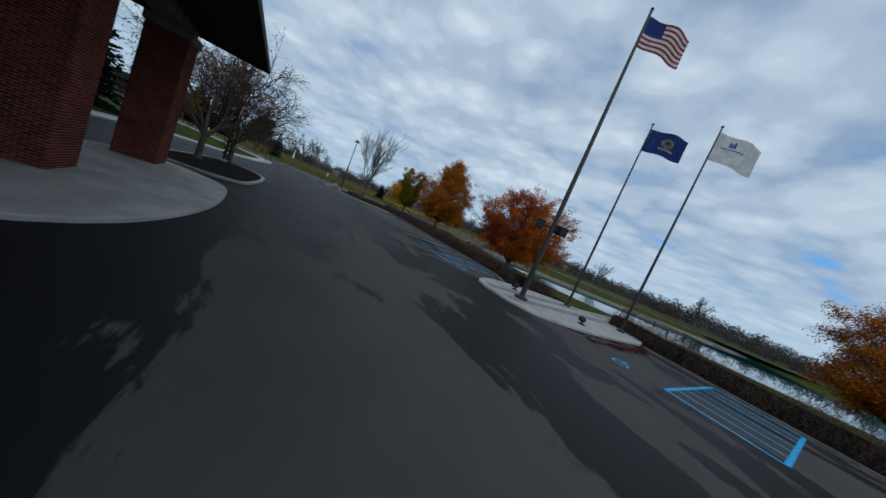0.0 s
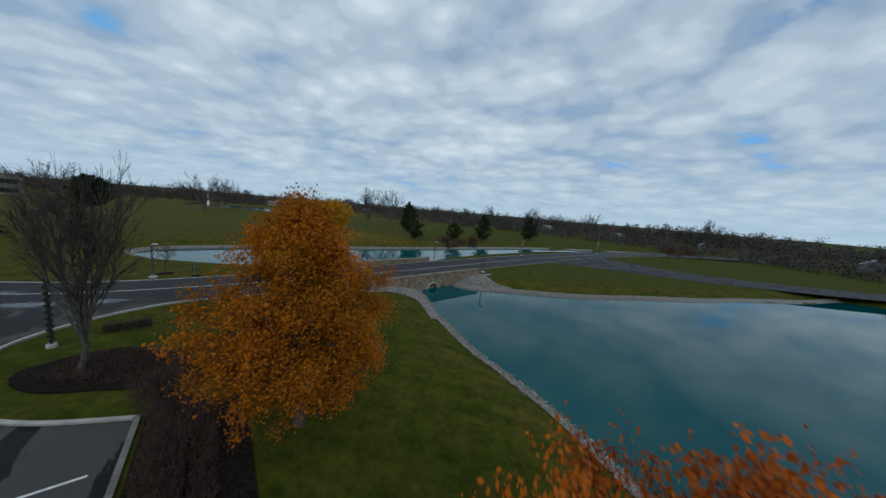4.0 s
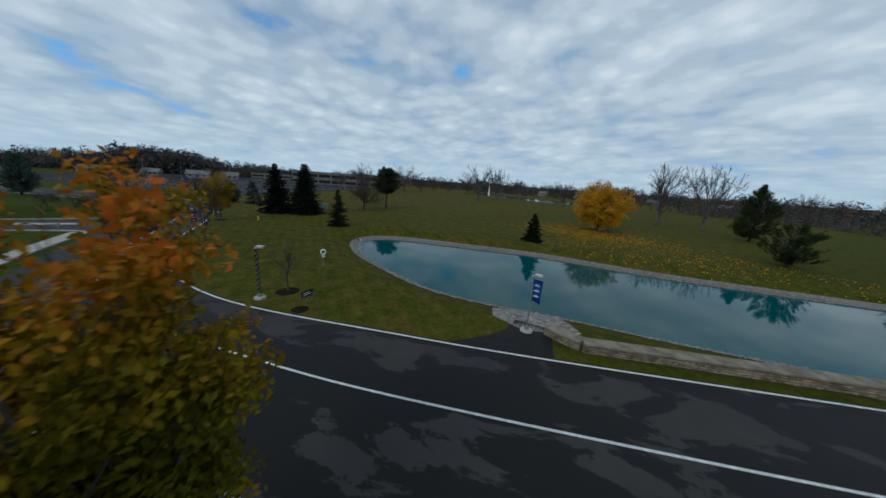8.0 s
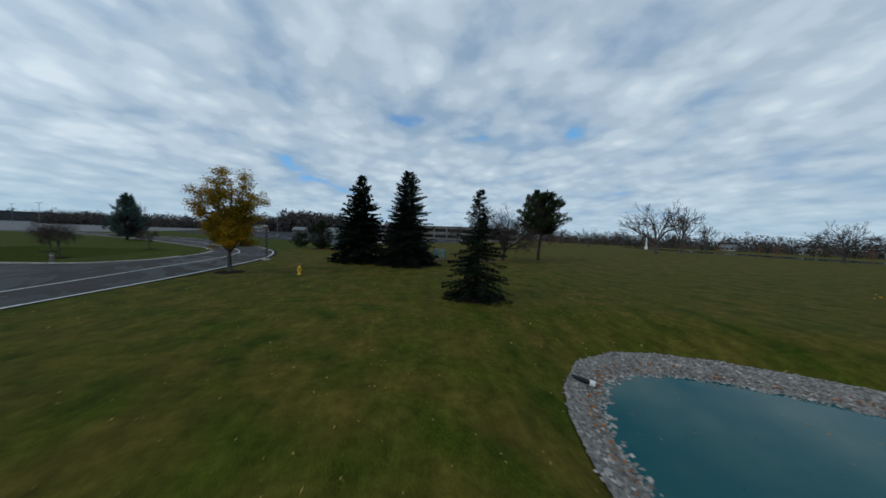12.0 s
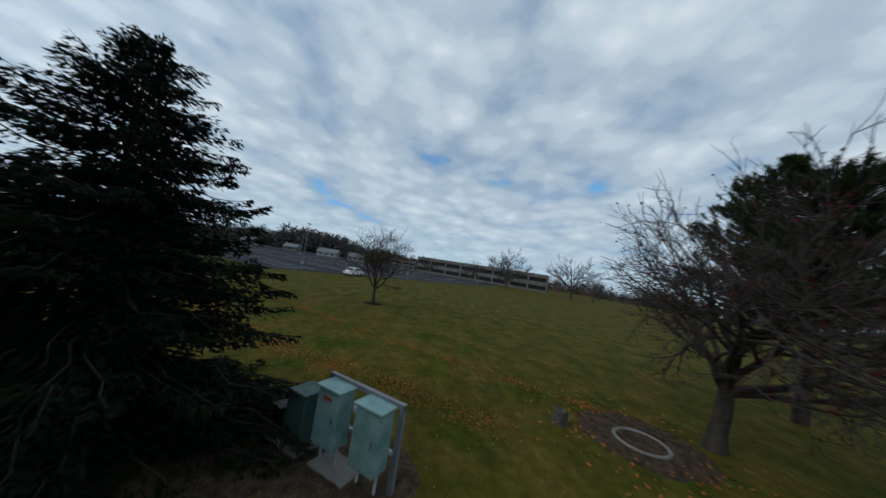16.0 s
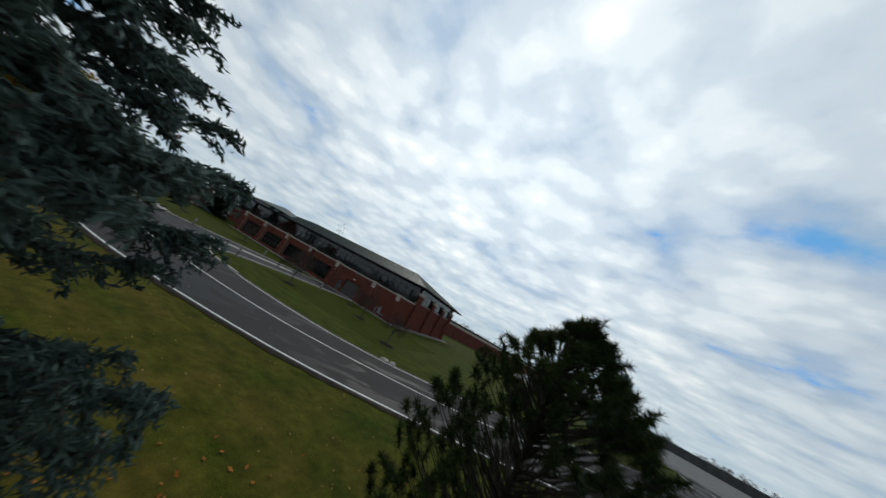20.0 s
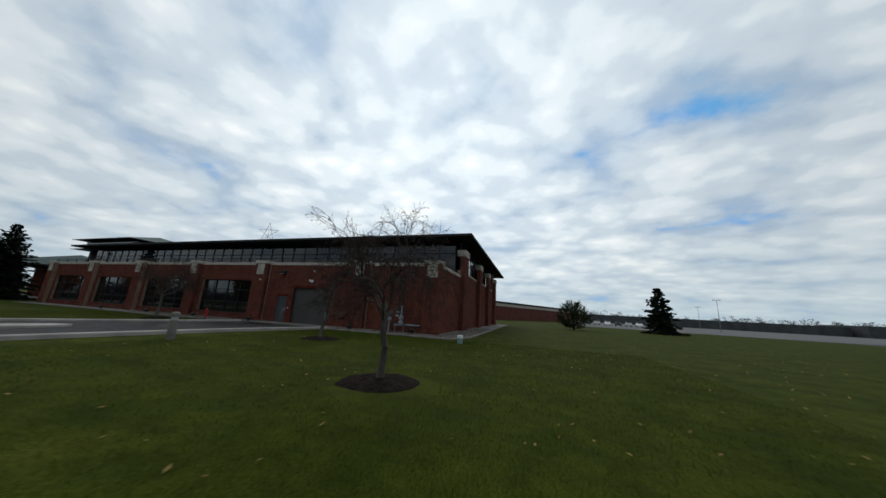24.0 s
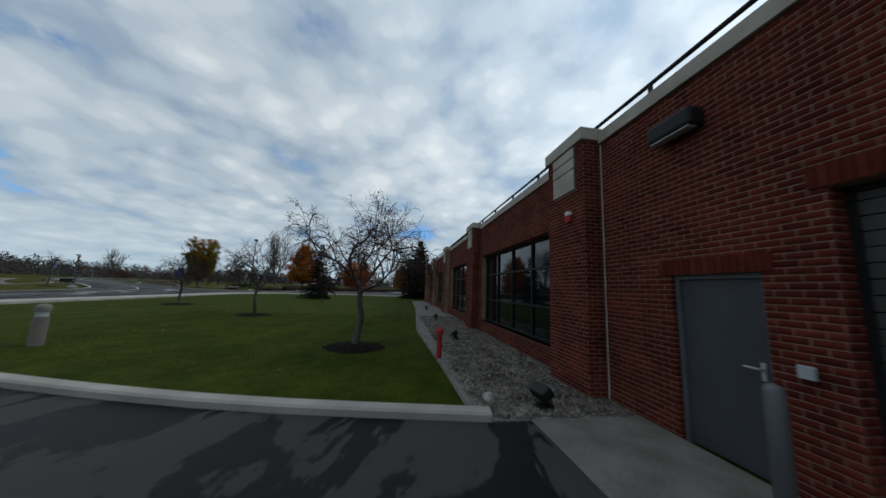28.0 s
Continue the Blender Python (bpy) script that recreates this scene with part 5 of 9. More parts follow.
    link("foliage", mesh_of("foliage", v, f, needle or NEEDLE_P), root)
    return root


def at(ob, x, y, rz=0, z=0.0, s=1.0):
    ob.matrix_basis = pose(x, y, z, 0, 0, rz) @ Matrix.Scale(s, 4)
    return ob


def mulch_ring(x, y, r, z=0.02, label="round bed of dark mulch at a tree's foot", material=None):
    rng = np.random.default_rng(int(abs(x * 31 + y * 17)))
    n = 28
    ring = [(math.cos(2 * math.pi * j / n) * r * rng.uniform(0.92, 1.06), math.sin(2 * math.pi * j / n) * r * rng.uniform(0.92, 1.06)) for j in range(n)]
    bm = bmesh.new()
    c = bm.verts.new((0, 0, 0.10))
    mid_ring = [bm.verts.new((px * 0.6, py * 0.6, 0.07 + rng.normal() * 0.01)) for px, py in ring]
    out = [bm.verts.new((px, py, 0.0)) for px, py in ring]
    for j in range(n):
        bm.faces.new((c, mid_ring[j], mid_ring[(j + 1) % n]))
        bm.faces.new((mid_ring[j], out[j], out[(j + 1) % n], mid_ring[(j + 1) % n]))
    ob = part("mulch_ring", bm, material or MULCH, None, "", pose(x, y, z - 0.015), True)
    tagged(ob, label, "planting bed")
    return ob

# Planting
# entry: crab apples with a few leaves left, maples, columnar tree
crab_a = branching("crab_apple_tree", 11, 8.4, 4.3, 1.5, 0.17, 6, (35, 72), 5, 0.16, 0.06, 0.05, 0.74, thin=0.008, shoots=0.85, leaf_n=9000, leaf_size=0.085, leaf_mat=L_CRAB, twig_mat=TWIG, label="small crab apple tree with few yellowed leaves still on it")
at(crab_a, 61.2, -1.6, 0, 0.1)
at(copy_thing(crab_a, Matrix()), 58.6, 2.4, 140, 0.1)
maple_a = deciduous("maple_tree", 21, 10.4, 4.0, 1.6, "egg", 84, 10, 6, 0.24, 0.15, 96000, 0.115, L_ORANGE, label="maple in full orange autumn leaf beside the parking row", fan=0.3, clumps=3600, clump_r=0.24)
at(maple_a, 69.4, 26.6)
maple_b = deciduous("maple_tree", 22, 7.9, 4.8, 1.15, "round", 110, 9, 5, 0.28, 0.11, 100000, 0.115, L_RUST, label="broad maple in rust-orange leaf, thinning at the top", fan=0.3, twig_len=0.3, clumps=5200, clump_r=0.2)
at(maple_b, 81.3, 15.9, 30)
column = deciduous("columnar_tree", 23, 9.3, 2.4, 1.7, "goblet", 84, 8, 4, 0.20, 0.14, 70000, 0.135, L_COL, label="columnar tree, olive leaves turning orange at the top", fan=0.7, spread=0.3, twig_len=0.4, notch=0.5, clumps=1500, clump_r=0.21)
at(column, 57.55, 41.55)
mulch_ring(57.55, 41.55, 1.0)
bare_e = branching("bare_tree", 24, 11.8, 3.2, 2.0, 0.15, 7, (60, 80), 5, 0.09, 0.10, 0.0, 0.74, thin=0.010, angle=0.6, label="bare grey tree on the parking island")
at(bare_e, 55.8, 27.2)
young = branching("young_tree", 25, 4.4, 1.6, 1.5, 0.06, 5, (45, 75), 4, 0.13, 0.08, 0.0, 0.74, thin=0.006, label="young bare tree on the road verge")
at(young, 38.1, 45.7)
mulch_ring(38.1, 45.7, 0.9)
banner_tree = branching("bare_tree", 26, 8.8, 3.0, 1.9, 0.13, 6, (48, 75), 5, 0.11, 0.07, 0.0, 0.74, thin=0.010, angle=0.75, label="bare round-headed tree beside the road")
at(banner_tree, 19.9, 38.3)
mulch_ring(19.9, 38.3, 1.5)
yellow_col = deciduous("maple_tree", 27, 8.3, 2.25, 1.9, "goblet", 44, 7, 5, 0.17, 0.2, 36000, 0.12, L_GOLD, label="young maple with thinning gold and olive leaves", fan=0.8, spread=0.35, notch=0.5, clumps=800, clump_r=0.22)
at(yellow_col, -2.4, 37.8)
mulch_ring(-2.4, 37.8, 1.1)
# spruces by the meadow
spr_a = spruce("spruce_tree", 31, 11.4, 3.75, 0.6, gap=0.25, per=14, sprigs=84, size=0.23, inner=84, label="tall dark Norway spruce with sweeping boughs to the ground", fine=120, power=0.68)
at(spr_a, -10.3, 53.0)
mulch_ring(-10.3, 53.0, 3.1, label="dark bare soil under a spruce", material=EARTH)
spr_b = spruce("spruce_tree", 32, 10.6, 4.1, 0.5, gap=0.28, per=13, sprigs=44, inner=30, size=0.30, label="tall dark spruce standing beside its twin", power=0.86)
at(spr_b, -13.2, 47.3, 50, s=1.04)
spr_t = spruce("spruce_tree", 37, 8.1, 4.35, 0.4, gap=0.23, per=15, sprigs=76, size=0.21, inner=95, label="broad black-green spruce beside the meter cabinets", fine=100, power=0.82)
at(spr_t, -18.3, 53.0, 120)
mulch_ring(-18.3, 53.0, 3.9, label="dark bare soil under a spruce", material=EARTH)
spr_c = spruce("spruce_tree", 33, 6.9, 2.1, 0.4, gap=0.24, per=11, sprigs=46, size=0.20, inner=30, label="slim ragged spruce near the pond's tip", ragged=0.25, fine=50)
at(spr_c, 7.2, 56.4)
mulch_ring(7.2, 56.4, 1.5)
spr_d = hanging_spruce("spruce_tree", 34, 6.0, 2.6, 0.6, "blue spruce with open drooping boughs")
at(spr_d, -32.85, 42.4)
mulch_ring(-32.85, 42.4, 2.3)
small_spr = spruce("spruce_tree", 35, 5.0, 2.0, 0.3, gap=0.24, per=9, sprigs=22, size=0.3, inner=16, label="small dense spruce behind the pond")
at(small_spr, 28.8, 85.5)
pine_s = pine("pine_tree", 41, 5.5, 2.2, 0.05, 820, 150, 0.14, label="dense young pine with tufted dark needles", shape="oval", trunk_r=0.12, along=0.15, plume=0.18)
at(pine_s, -36.5, 37.3)
mulch_ring(-36.5, 37.3, 2.0)
pine_w = pine("pine_tree", 42, 12.4, 5.4, 4.9, 1500, 80, 0.27, label="old pine with a bare trunk and a broad ragged crown", shape="flat", trunk_r=0.3, fork=0.36, brush=0.8, upturn=0.3, along=0.08, boughs=24)
at(pine_w, -23.0, 77.3)
pine_e = pine("pine_tree", 46, 9.6, 3.4, 0.7, 900, 90, 0.30, needle=NEEDLE_B, label="broad round blue-green pine on the edge of the west lawn", shape="egg", trunk_r=0.26, along=0.2, boughs=48)
at(pine_e, -46.3, -3.2)
pine_r = pine("pine_tree", 43, 3.9, 2.6, 0.5, 150, 44, 0.45, label="low spreading pine on the lawn", shape="flat")
at(pine_r, -25, -28.6)
at(copy_thing(pine_r, Matrix()), -40.3, 32.4, 140, s=0.8)["label"] = "squat spreading pine beside the road"
spr_e = copy_thing(small_spr, Matrix())
at(spr_e, -37.8, -34.5, 20, s=1.4)
# trees on the meadow
tree_n = branching("bare_tree", 51, 8.7, 5.9, 2.2, 0.24, 8, (6, 66), 5, 0.18, 0.06, 0.0, 0.76, thin=0.009, shoots=0.8, leaf_n=3000, leaf_size=0.09, leaf_mat=L_RED, bark=BARK_D, twig_mat=TWIG, label="wide bare hawthorn standing beside a pine")
at(tree_n, -20.2, 69.4)
tree_n2 = branching("bare_tree", 52, 7.2, 3.3, 1.7, 0.14, 6, (35, 70), 5, 0.16, 0.06, 0.0, 0.74, thin=0.008, shoots=0.9, leaf_n=1500, leaf_size=0.08, leaf_mat=L_GOLD, bark=BARK_D, twig_mat=TWIG, label="small bare tree with the last leaves")
at(tree_n2, -39.9, 56.3)
mulch_ring(-39.9, 56.3, 0.9)
wide = branching("bare_tree", 53, 10.0, 6.2, 2.2, 0.28, 7, (22, 66), 5, 0.15, 0.05, 0.0, 0.76, thin=0.024, shoots=0.5, label="wide bare tree with spreading limbs on the meadow")
at(wide, -66, 149, 40, s=1.9)
for x, y, rz, s in ((-127, 101, 200, 1.7), (-126.5, 130.5, 70, 1.85), (-68.7, 8.2, 60, 1.0), (-150, 92, 10, 1.1), (-158, 112, 120, 1.1), (-140, 150, 140, 1.2), (-165, 70, 300, 1.0), (-128, 168, 250, 1.1), (-40, 190, 90, 1.3)):
    at(copy_thing(wide, Matrix()), x, y, rz, s=s)
weep = deciduous("yellow_tree", 54, 10.4, 6.0, 1.9, "round", 64, 8, 5, 0.34, 0.2, 36000, 0.26, L_YELLOW, label="broad golden-yellow tree over its fallen leaves", droop=0.35, clumps=1300, clump_r=0.4)
at(weep, 24.4, 114)
tall = branching("bare_tree", 55, 19.0, 7.2, 3.6, 0.42, 7, (38, 76), 5, 0.13, 0.08, 0.0, 0.75, thin=0.034, angle=0.85, shoots=0.36, label="tall bare shade tree far across the pond")
at(tall, 22.4, 151)
at(copy_thing(tall, Matrix()), 32.2, 157, 80)
at(copy_thing(tall, Matrix()), -74, 170, 150, s=1.0)
# single bare trees standing out from the far woods
for x, y, rz, s in ((-95, 210, 20, 0.75), (-20, 262, 60, 0.8), (38, 285, 110, 0.8), (85, 240, 160, 0.9), (120, 262, 210, 1.0), (150, 215, 260, 0.9), (62, 300, 310, 0.8), (-190, 190, 15, 0.7), (-215, 120, 70, 0.75), (-235, -60, 130, 0.8), (-205, 20, 190, 0.6), (-190, -110, 240, 0.9), (-60, 300, 280, 0.8), (190, 170, 330, 0.9)):
    at(copy_thing(tall, Matrix()), x, y, rz, s=s)["label"] = "bare tree standing before the far woods"
pine_a = pine("pine_tree", 44, 12.4, 4.6, 0.9, 520, 42, 0.55, label="broad dark pine beyond the pond", shape="egg", trunk_r=0.3, boughs=30)
at(pine_a, 45.2, 143, s=1.05)
pine_l = pine("pine_tree", 45, 6.4, 4.1, 0.5, 340, 42, 0.42, label="low spreading pine beyond the pond", shape="round", trunk_r=0.22, boughs=22)
at(pine_l, 55.4, 113)
at(copy_thing(pine_l, Matrix()), -66.0, 4.0, 200, s=0.62)["label"] = "small round pine at the lot's edge"
at(copy_thing(pine_l, Matrix()), 68.3, 124.5, 130, s=0.98)
for x, y, rz, s in ((79.2, 129.5, 250, 0.84), (101, 152, 10, 0.9)):
    at(copy_thing(pine_a, Matrix()), x, y, rz, s=s)
red_tree = branching("red_shrub_tree", 56, 4.4, 3.6, 0.9, 0.13, 8, (15, 55), 5, 0.18, 0.04, 0.02, 0.73, thin=0.010, leaf_n=2600, leaf_size=0.16, leaf_mat=L_RED, twig_mat=TWIG_R, label="low wide crab apple with dark red berries")
for x, y, rz in ((69.4, 92.2, 0), (75, 99.2, 130), (152, 135, 60), (163, 141, 220)):
    at(red_tree if rz == 0 else copy_thing(red_tree, Matrix()), x, y, rz)
# small crab apples on the lawns by the building
apple = branching("crab_apple_tree", 64, 3.6, 1.75, 1.45, 0.07, 5, (32, 64), 5, 0.22, 0.07, 0.16, 0.74, False, 0.0036, 1.0, 0.9, 300, 0.035, L_RED, 1800, L_RED, BARK, BARK_D, label="small bare crab apple with dark shrivelled fruit")
gnarled = branching("crab_apple_tree", 71, 3.2, 1.35, 1.3, 0.075, 7, (10, 52), 4, 0.30, 0.10, 0.02, 0.76, False, 0.005, 1.2, 0.6, 420, 0.05, L_RED, 700, L_RED, BARK, BARK_D, label="gnarled bare crab apple with withered fruit near the wall", lean=0.15)
at(gnarled, -10.3, 6.78, -80)["group"] = "crab apples on the lawn"
mulch_ring(-10.3, 6.78, 0.85)
spots = ((-16.3, 12.2, 0, 1.0), (-23.5, 17.0, 200, 0.9), (-10.4, 18.6, 290, 1.1), (5.0, 4.6, 130, 1.2), (12.4, 10.6, 20, 1.05), (17.5, 17.5, 230, 1.0))
for k, (x, y, rz, s) in enumerate(spots):
    t = at(apple if k == 0 else copy_thing(apple, Matrix()), x, y, rz, s=s)
    t["group"] = "crab apples on the lawn"
    mulch_ring(x, y, 0.82)
sprF = copy_thing(spr_c, Matrix())
at(sprF, 31.5, 12.8, 90, s=0.92)
at(copy_thing(spr_b, Matrix()), 43.5, 0.5, 10, s=0.9)
at(copy_thing(maple_a, Matrix()), 101.7, 3.3, 110, s=0.86)["label"] = "broad tree in orange-gold leaf beyond the hedge"
# shrub bed on the end island
slab("shrub_bed", spline([(52.6, 26.4), (55.2, 25.4), (58.4, 26.4), (61.2, 27.6), (62.0, 29.6), (60.6, 31.0), (58.2, 31.0), (55.6, 30.4), (53.6, 29.4)], 0.6, True), -0.1, 0.11, MULCH)
tagged(bpy.data.objects["shrub_bed"], "rounded bed of black mulch on the island", "planting bed", kind="structure")


# The brick building
BL, BH, BD = 0.203, 0.067, 0.092


def brick_boxes(rects, holes):
    """Bricks of a running bond over rectangles of a wall plane (u, z), leaving the holes. Rows of u0, u1, z0, z1."""
    out = []
    for u0, u1, z0, z1 in rects:
        row = 0
        z = z0
        while z + BH * 0.5 < z1:
            zt = min(z + BH - 0.009, z1)
            u = u0 - (BL / 2 if row % 2 else 0)
            while u < u1 - 0.02:
                a, b = max(u, u0), min(u + BL - 0.010, u1)
                spans = [(a, b)]
                for h0, h1, g0, g1 in holes:
                    if zt > g0 + 0.01 and z < g1 - 0.01:
                        nxt = []
                        for s, e in spans:
                            if e <= h0 or s >= h1:
                                nxt.append((s, e))
                            else:
                                if s < h0:
                                    nxt.append((s, h0))
                                if e > h1:
                                    nxt.append((h1, e))
                        spans = nxt
                for s, e in spans:
                    if e - s > 0.012:
                        out.append((s, e, z, zt))
                u += BL
            z += BH
            row += 1
    return out


def bricks_mesh(rows, to_world, depth=0.005, seed=5):
    """All the bricks as one array mesh: five faces each. to_world maps (u, out, z) columns to places."""
    r = np.array(rows)
    rng = np.random.default_rng(seed)
    o = depth + rng.uniform(-0.002, 0.002, len(r))
    u0, u1, z0, z1 = r.T
    b = 0.003
    q = np.stack([np.stack([u, w, z], 1) for u, w, z in
                  ((u0, 0 * o, z0), (u1, 0 * o, z0), (u1, 0 * o, z1), (u0, 0 * o, z1), (u0 + b, o, z0 + b), (u1 - b, o, z0 + b), (u1 - b, o, z1 - b), (u0 + b, o, z1 - b))], 1).reshape(-1, 3)
    v = to_world(q)
    i = np.arange(len(r))[:, None] * 8
    f = np.concatenate([i + np.array([c]) for c in ((4, 5, 6, 7), (0, 1, 5, 4), (1, 2, 6, 5), (2, 3, 7, 6), (3, 0, 4, 7))], 1).reshape(-1, 4)
    return v, f


def front_plane(y):
    """u runs along -x so that outward is +y."""
    return lambda q: np.c_[q[:, 0], y + q[:, 1], q[:, 2]]


def side_plane(x, sign=-1):
    return lambda q: np.c_[np.full(len(q), x) + sign * q[:, 1], q[:, 0], q[:, 2]]


E_X = 33.9
W_X = -13.4
TOP = 4.42
PIL = [(-13.68, -12.5), (-8.2, -7.0), (1.05, 2.25), (8.9, 10.05), (16.65, 17.8), (24.5, 25.65), (32.3, 33.4)]
WIN = [(2.75, 8.45), (10.5, 16.2), (18.25, 24.05), (26.1, 31.85)]
GARAGE = (-5.05, -1.65, 0.0, 2.66)
DOOR = (-1.15, -0.2, 0.0, 1.98)
HOLES = [GARAGE, DOOR] + [(a, b, 0.48, 3.15) for a, b in WIN]
PROUD = 0.32

building = empty("brick_building")
tagged(building, "long low red-brick building with a green metal hip roof", "building")


def wall_with_holes(name, x0, x1, z1, y0, y1, holes, parent):
    """A wall along x with openings cut through it, built of blocks."""
    xs = sorted({x0, x1, *[h[0] for h in holes], *[h[1] for h in holes]})
    bm = bmesh.new()
    for a, b in zip(xs, xs[1:]):
        solid = [(0.0, z1)]
        for h0, h1, g0, g1 in holes:
            if a >= h0 - 1e-6 and b <= h1 + 1e-6:
                solid = [(s, e) for s, e in ((0.0, g0), (g1, z1)) if e - s > 0.01]
        for s, e in solid:
            add_box(bm, a, y0, s, b, y1, e)
    bmesh.ops.remove_doubles(bm, verts=bm.verts, dist=1e-4)
    return part(name, bm, MORTAR, parent)


front = wall_with_holes("front_wall", W_X, E_X, TOP, -0.32, 0.0, HOLES, building)
mask = HOLES + [(a, b, -1, 9) for a, b in PIL]
near_rows = brick_boxes([(W_X, 10.0, 0, TOP)], mask)
far_rows = brick_boxes([(10.0, E_X, 0, TOP)], mask)
single = [r for r in near_rows if -1.7 < r[0] < 1.05 and r[2] < 3.2]
single = single[:300]
taken = set(single)
rest = [r for r in near_rows if r not in taken]
ob = link("brickwork", mesh_of("brickwork", *bricks_mesh(rest + far_rows, front_plane(0.0)), BRICK), front)
ob["kind"] = "stuff"
BRICKS_LATER = [(single, front, 0.0)]
# pilasters
for a, b in PIL:
    c = (a + b) / 2
    p = part("pilaster", box(a, 0.002, 0, b, PROUD, 4.55), MORTAR, building)
    rows = brick_boxes([(a, b, 0, 4.49)], [(c - 0.36, c + 0.36, 3.64, 4.6)])
    chunk = [bricks_mesh(rows, front_plane(PROUD))]
    if a < 12:
        for x, sg in ((a, -1), (b, 1)):
            rr = brick_boxes([(0.012, PROUD, 0, 4.5)], [])
            chunk.append(bricks_mesh(rr, side_plane(x, sg)))
    k = link("pilaster_brickwork", mesh_of("pilaster_brickwork", *join_arrays(chunk), BRICK), p)
    k["kind"] = "stuff"
    for za, zb in ((3.64, 4.05), (4.07, 4.27), (4.29, 4.48)):
        part("stone_panel", box(c - 0.36, PROUD, za, c + 0.36, PROUD + 0.035, zb, 0.008), LIMESTONE, p, "pale limestone block near the top")
    part("stone_cap", box(a - 0.05, -0.36, 4.50, b + 0.05, PROUD + 0.06, 4.74, 0.015), LIMESTONE, p, "pale limestone cap")
xs = [W_X] + [v for a, b in PIL for v in (a - 0.05, b + 0.05)] + [E_X]
for a, b in zip(xs[2::2], xs[3::2]):
    if b - a > 0.2:
        part("stone_coping", box(a, -0.36, TOP, b, 0.05, TOP + 0.22, 0.01), LIMESTONE, building, "pale limestone coping")
# parapet rail
rail = empty("parapet_rail")
tagged(rail, "dark tubular guard rail along the roof edge", "railing")
part("top_rail", tube([(W_X + 0.4, -0.25, 5.02), (E_X, -0.25, 5.02)], 0.035, 8), BLACK, rail)
part("low_rail", tube([(W_X + 0.4, -0.25, 4.84), (E_X, -0.25, 4.84)], 0.02, 6), BLACK, rail)
x = W_X + 0.6
post = None
while x < E_X:
    part("rail_post", box(x - 0.025, -0.275, TOP + 0.2, x + 0.025, -0.225, 5.02), BLACK, rail)
    x += 1.85
part("west_rail", tube([(W_X + 0.25, -0.4, 5.02), (W_X + 0.25, -5.9, 5.02)], 0.035, 8), BLACK, rail)


def window_unit(a, b, z0, z1, y):
    w = empty("window_unit")
    w.parent = building
    fr = bmesh.new()
    t = 0.06
    for q in ((a, z0, a + t, z1), (b - t, z0, b, z1), (a + t, z0, b - t, z0 + t), (a + t, z1 - t, b - t, z1)):
        add_box(fr, q[0], y - 0.05, q[1], q[2], y + 0.05, q[3])
    zm = z0 + (z1 - z0) * 0.70
    n = 4
    cols = np.linspace(a, b, n + 1)
    for c in cols[1:-1]:
        add_box(fr, c - t / 2, y - 0.05, z0 + t, c + t / 2, y + 0.05, z1 - t)
    zl = z0 + (z1 - z0) * 0.32
    for c0, c1 in zip(cols, cols[1:]):
        for zc in (zl, zm):
            add_box(fr, c0 + t / 2, y - 0.045, zc - t / 2, c1 - t / 2, y + 0.045, zc + t / 2)
    part("window_frame", fr, BLACK, w, "black aluminium frame")
    for c0, c1 in zip(cols, cols[1:]):
        for za, zb in ((z0 + t, zl - t / 2), (zl + t / 2, zm - t / 2), (zm + t / 2, z1 - t)):
            p = part("pane", box(c0 + t / 2, y - 0.012, za, c1 - t / 2, y - 0.004, zb), GLASS, w)
            p.visible_shadow = False
    part("window_sill", box(a, -0.3, z0 - 0.06, b, 0.03, z0, 0.008), BRICK_FAR, w)
    return w


for a, b in WIN:
    window_unit(a, b, 0.48, 3.15, -0.24)
# interior shell, its dimness put into the near-black room colour
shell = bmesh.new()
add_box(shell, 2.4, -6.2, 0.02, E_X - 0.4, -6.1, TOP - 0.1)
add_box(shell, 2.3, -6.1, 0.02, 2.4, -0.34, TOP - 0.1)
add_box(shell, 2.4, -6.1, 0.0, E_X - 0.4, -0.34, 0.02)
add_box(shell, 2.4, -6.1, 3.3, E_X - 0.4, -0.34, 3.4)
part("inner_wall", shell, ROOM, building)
# soldier course lintels
for (a, b, z0, z1) in (GARAGE, DOOR):
    u = a - 0.1
    upright = box(0, 0.0, 0, 0.062, 0.018, 0.191, 0.003)
    me = bpy.data.meshes.new("upright_brick")
    upright.to_mesh(me)
    upright.free()
    me.materials.append(BRICK_ONE)
    while u < b + 0.1:
        link("upright_brick", me, building).matrix_basis = pose(u, 0.0, z1 + 0.004)
        u += 0.071
# brick reveals of the two doorways
for (a, b, z0, z1) in (GARAGE, DOOR):
    chunk = []
    for x, sg in ((a, 1), (b, -1)):
        chunk.append(bricks_mesh(brick_boxes([(-0.30 if a == GARAGE[0] else -0.06, 0.0, z0, z1)], []), side_plane(x, sg), 0.006))
    k = link("jamb_brickwork", mesh_of("jamb_brickwork", *join_arrays(chunk), BRICK), front)
    k["kind"] = "stuff"
# garage door of ribbed panels
gd = empty("garage_door")
gd.parent = building
a, b, z0, z1 = GARAGE
n = 7
hgt = (z1 - z0) / n
DOOR_G = plain("brown_grey_door_enamel", (0.050, 0.046, 0.043), 0.55)
for k in range(n):
    zz = z0 + k * hgt
    for q in range(3):
        part("panel", box(a + 0.05, -0.22, zz + q * hgt / 3 + 0.005, b - 0.05, -0.19 + 0.006 * (q == 1), zz + (q + 1) * hgt / 3 - 0.003, 0.004), DOOR_G, gd)
bm = bmesh.new()
add_box(bm, a, -0.3, z0, a + 0.05, -0.16, z1)
add_box(bm, b - 0.05, -0.3, z0, b, -0.16, z1)
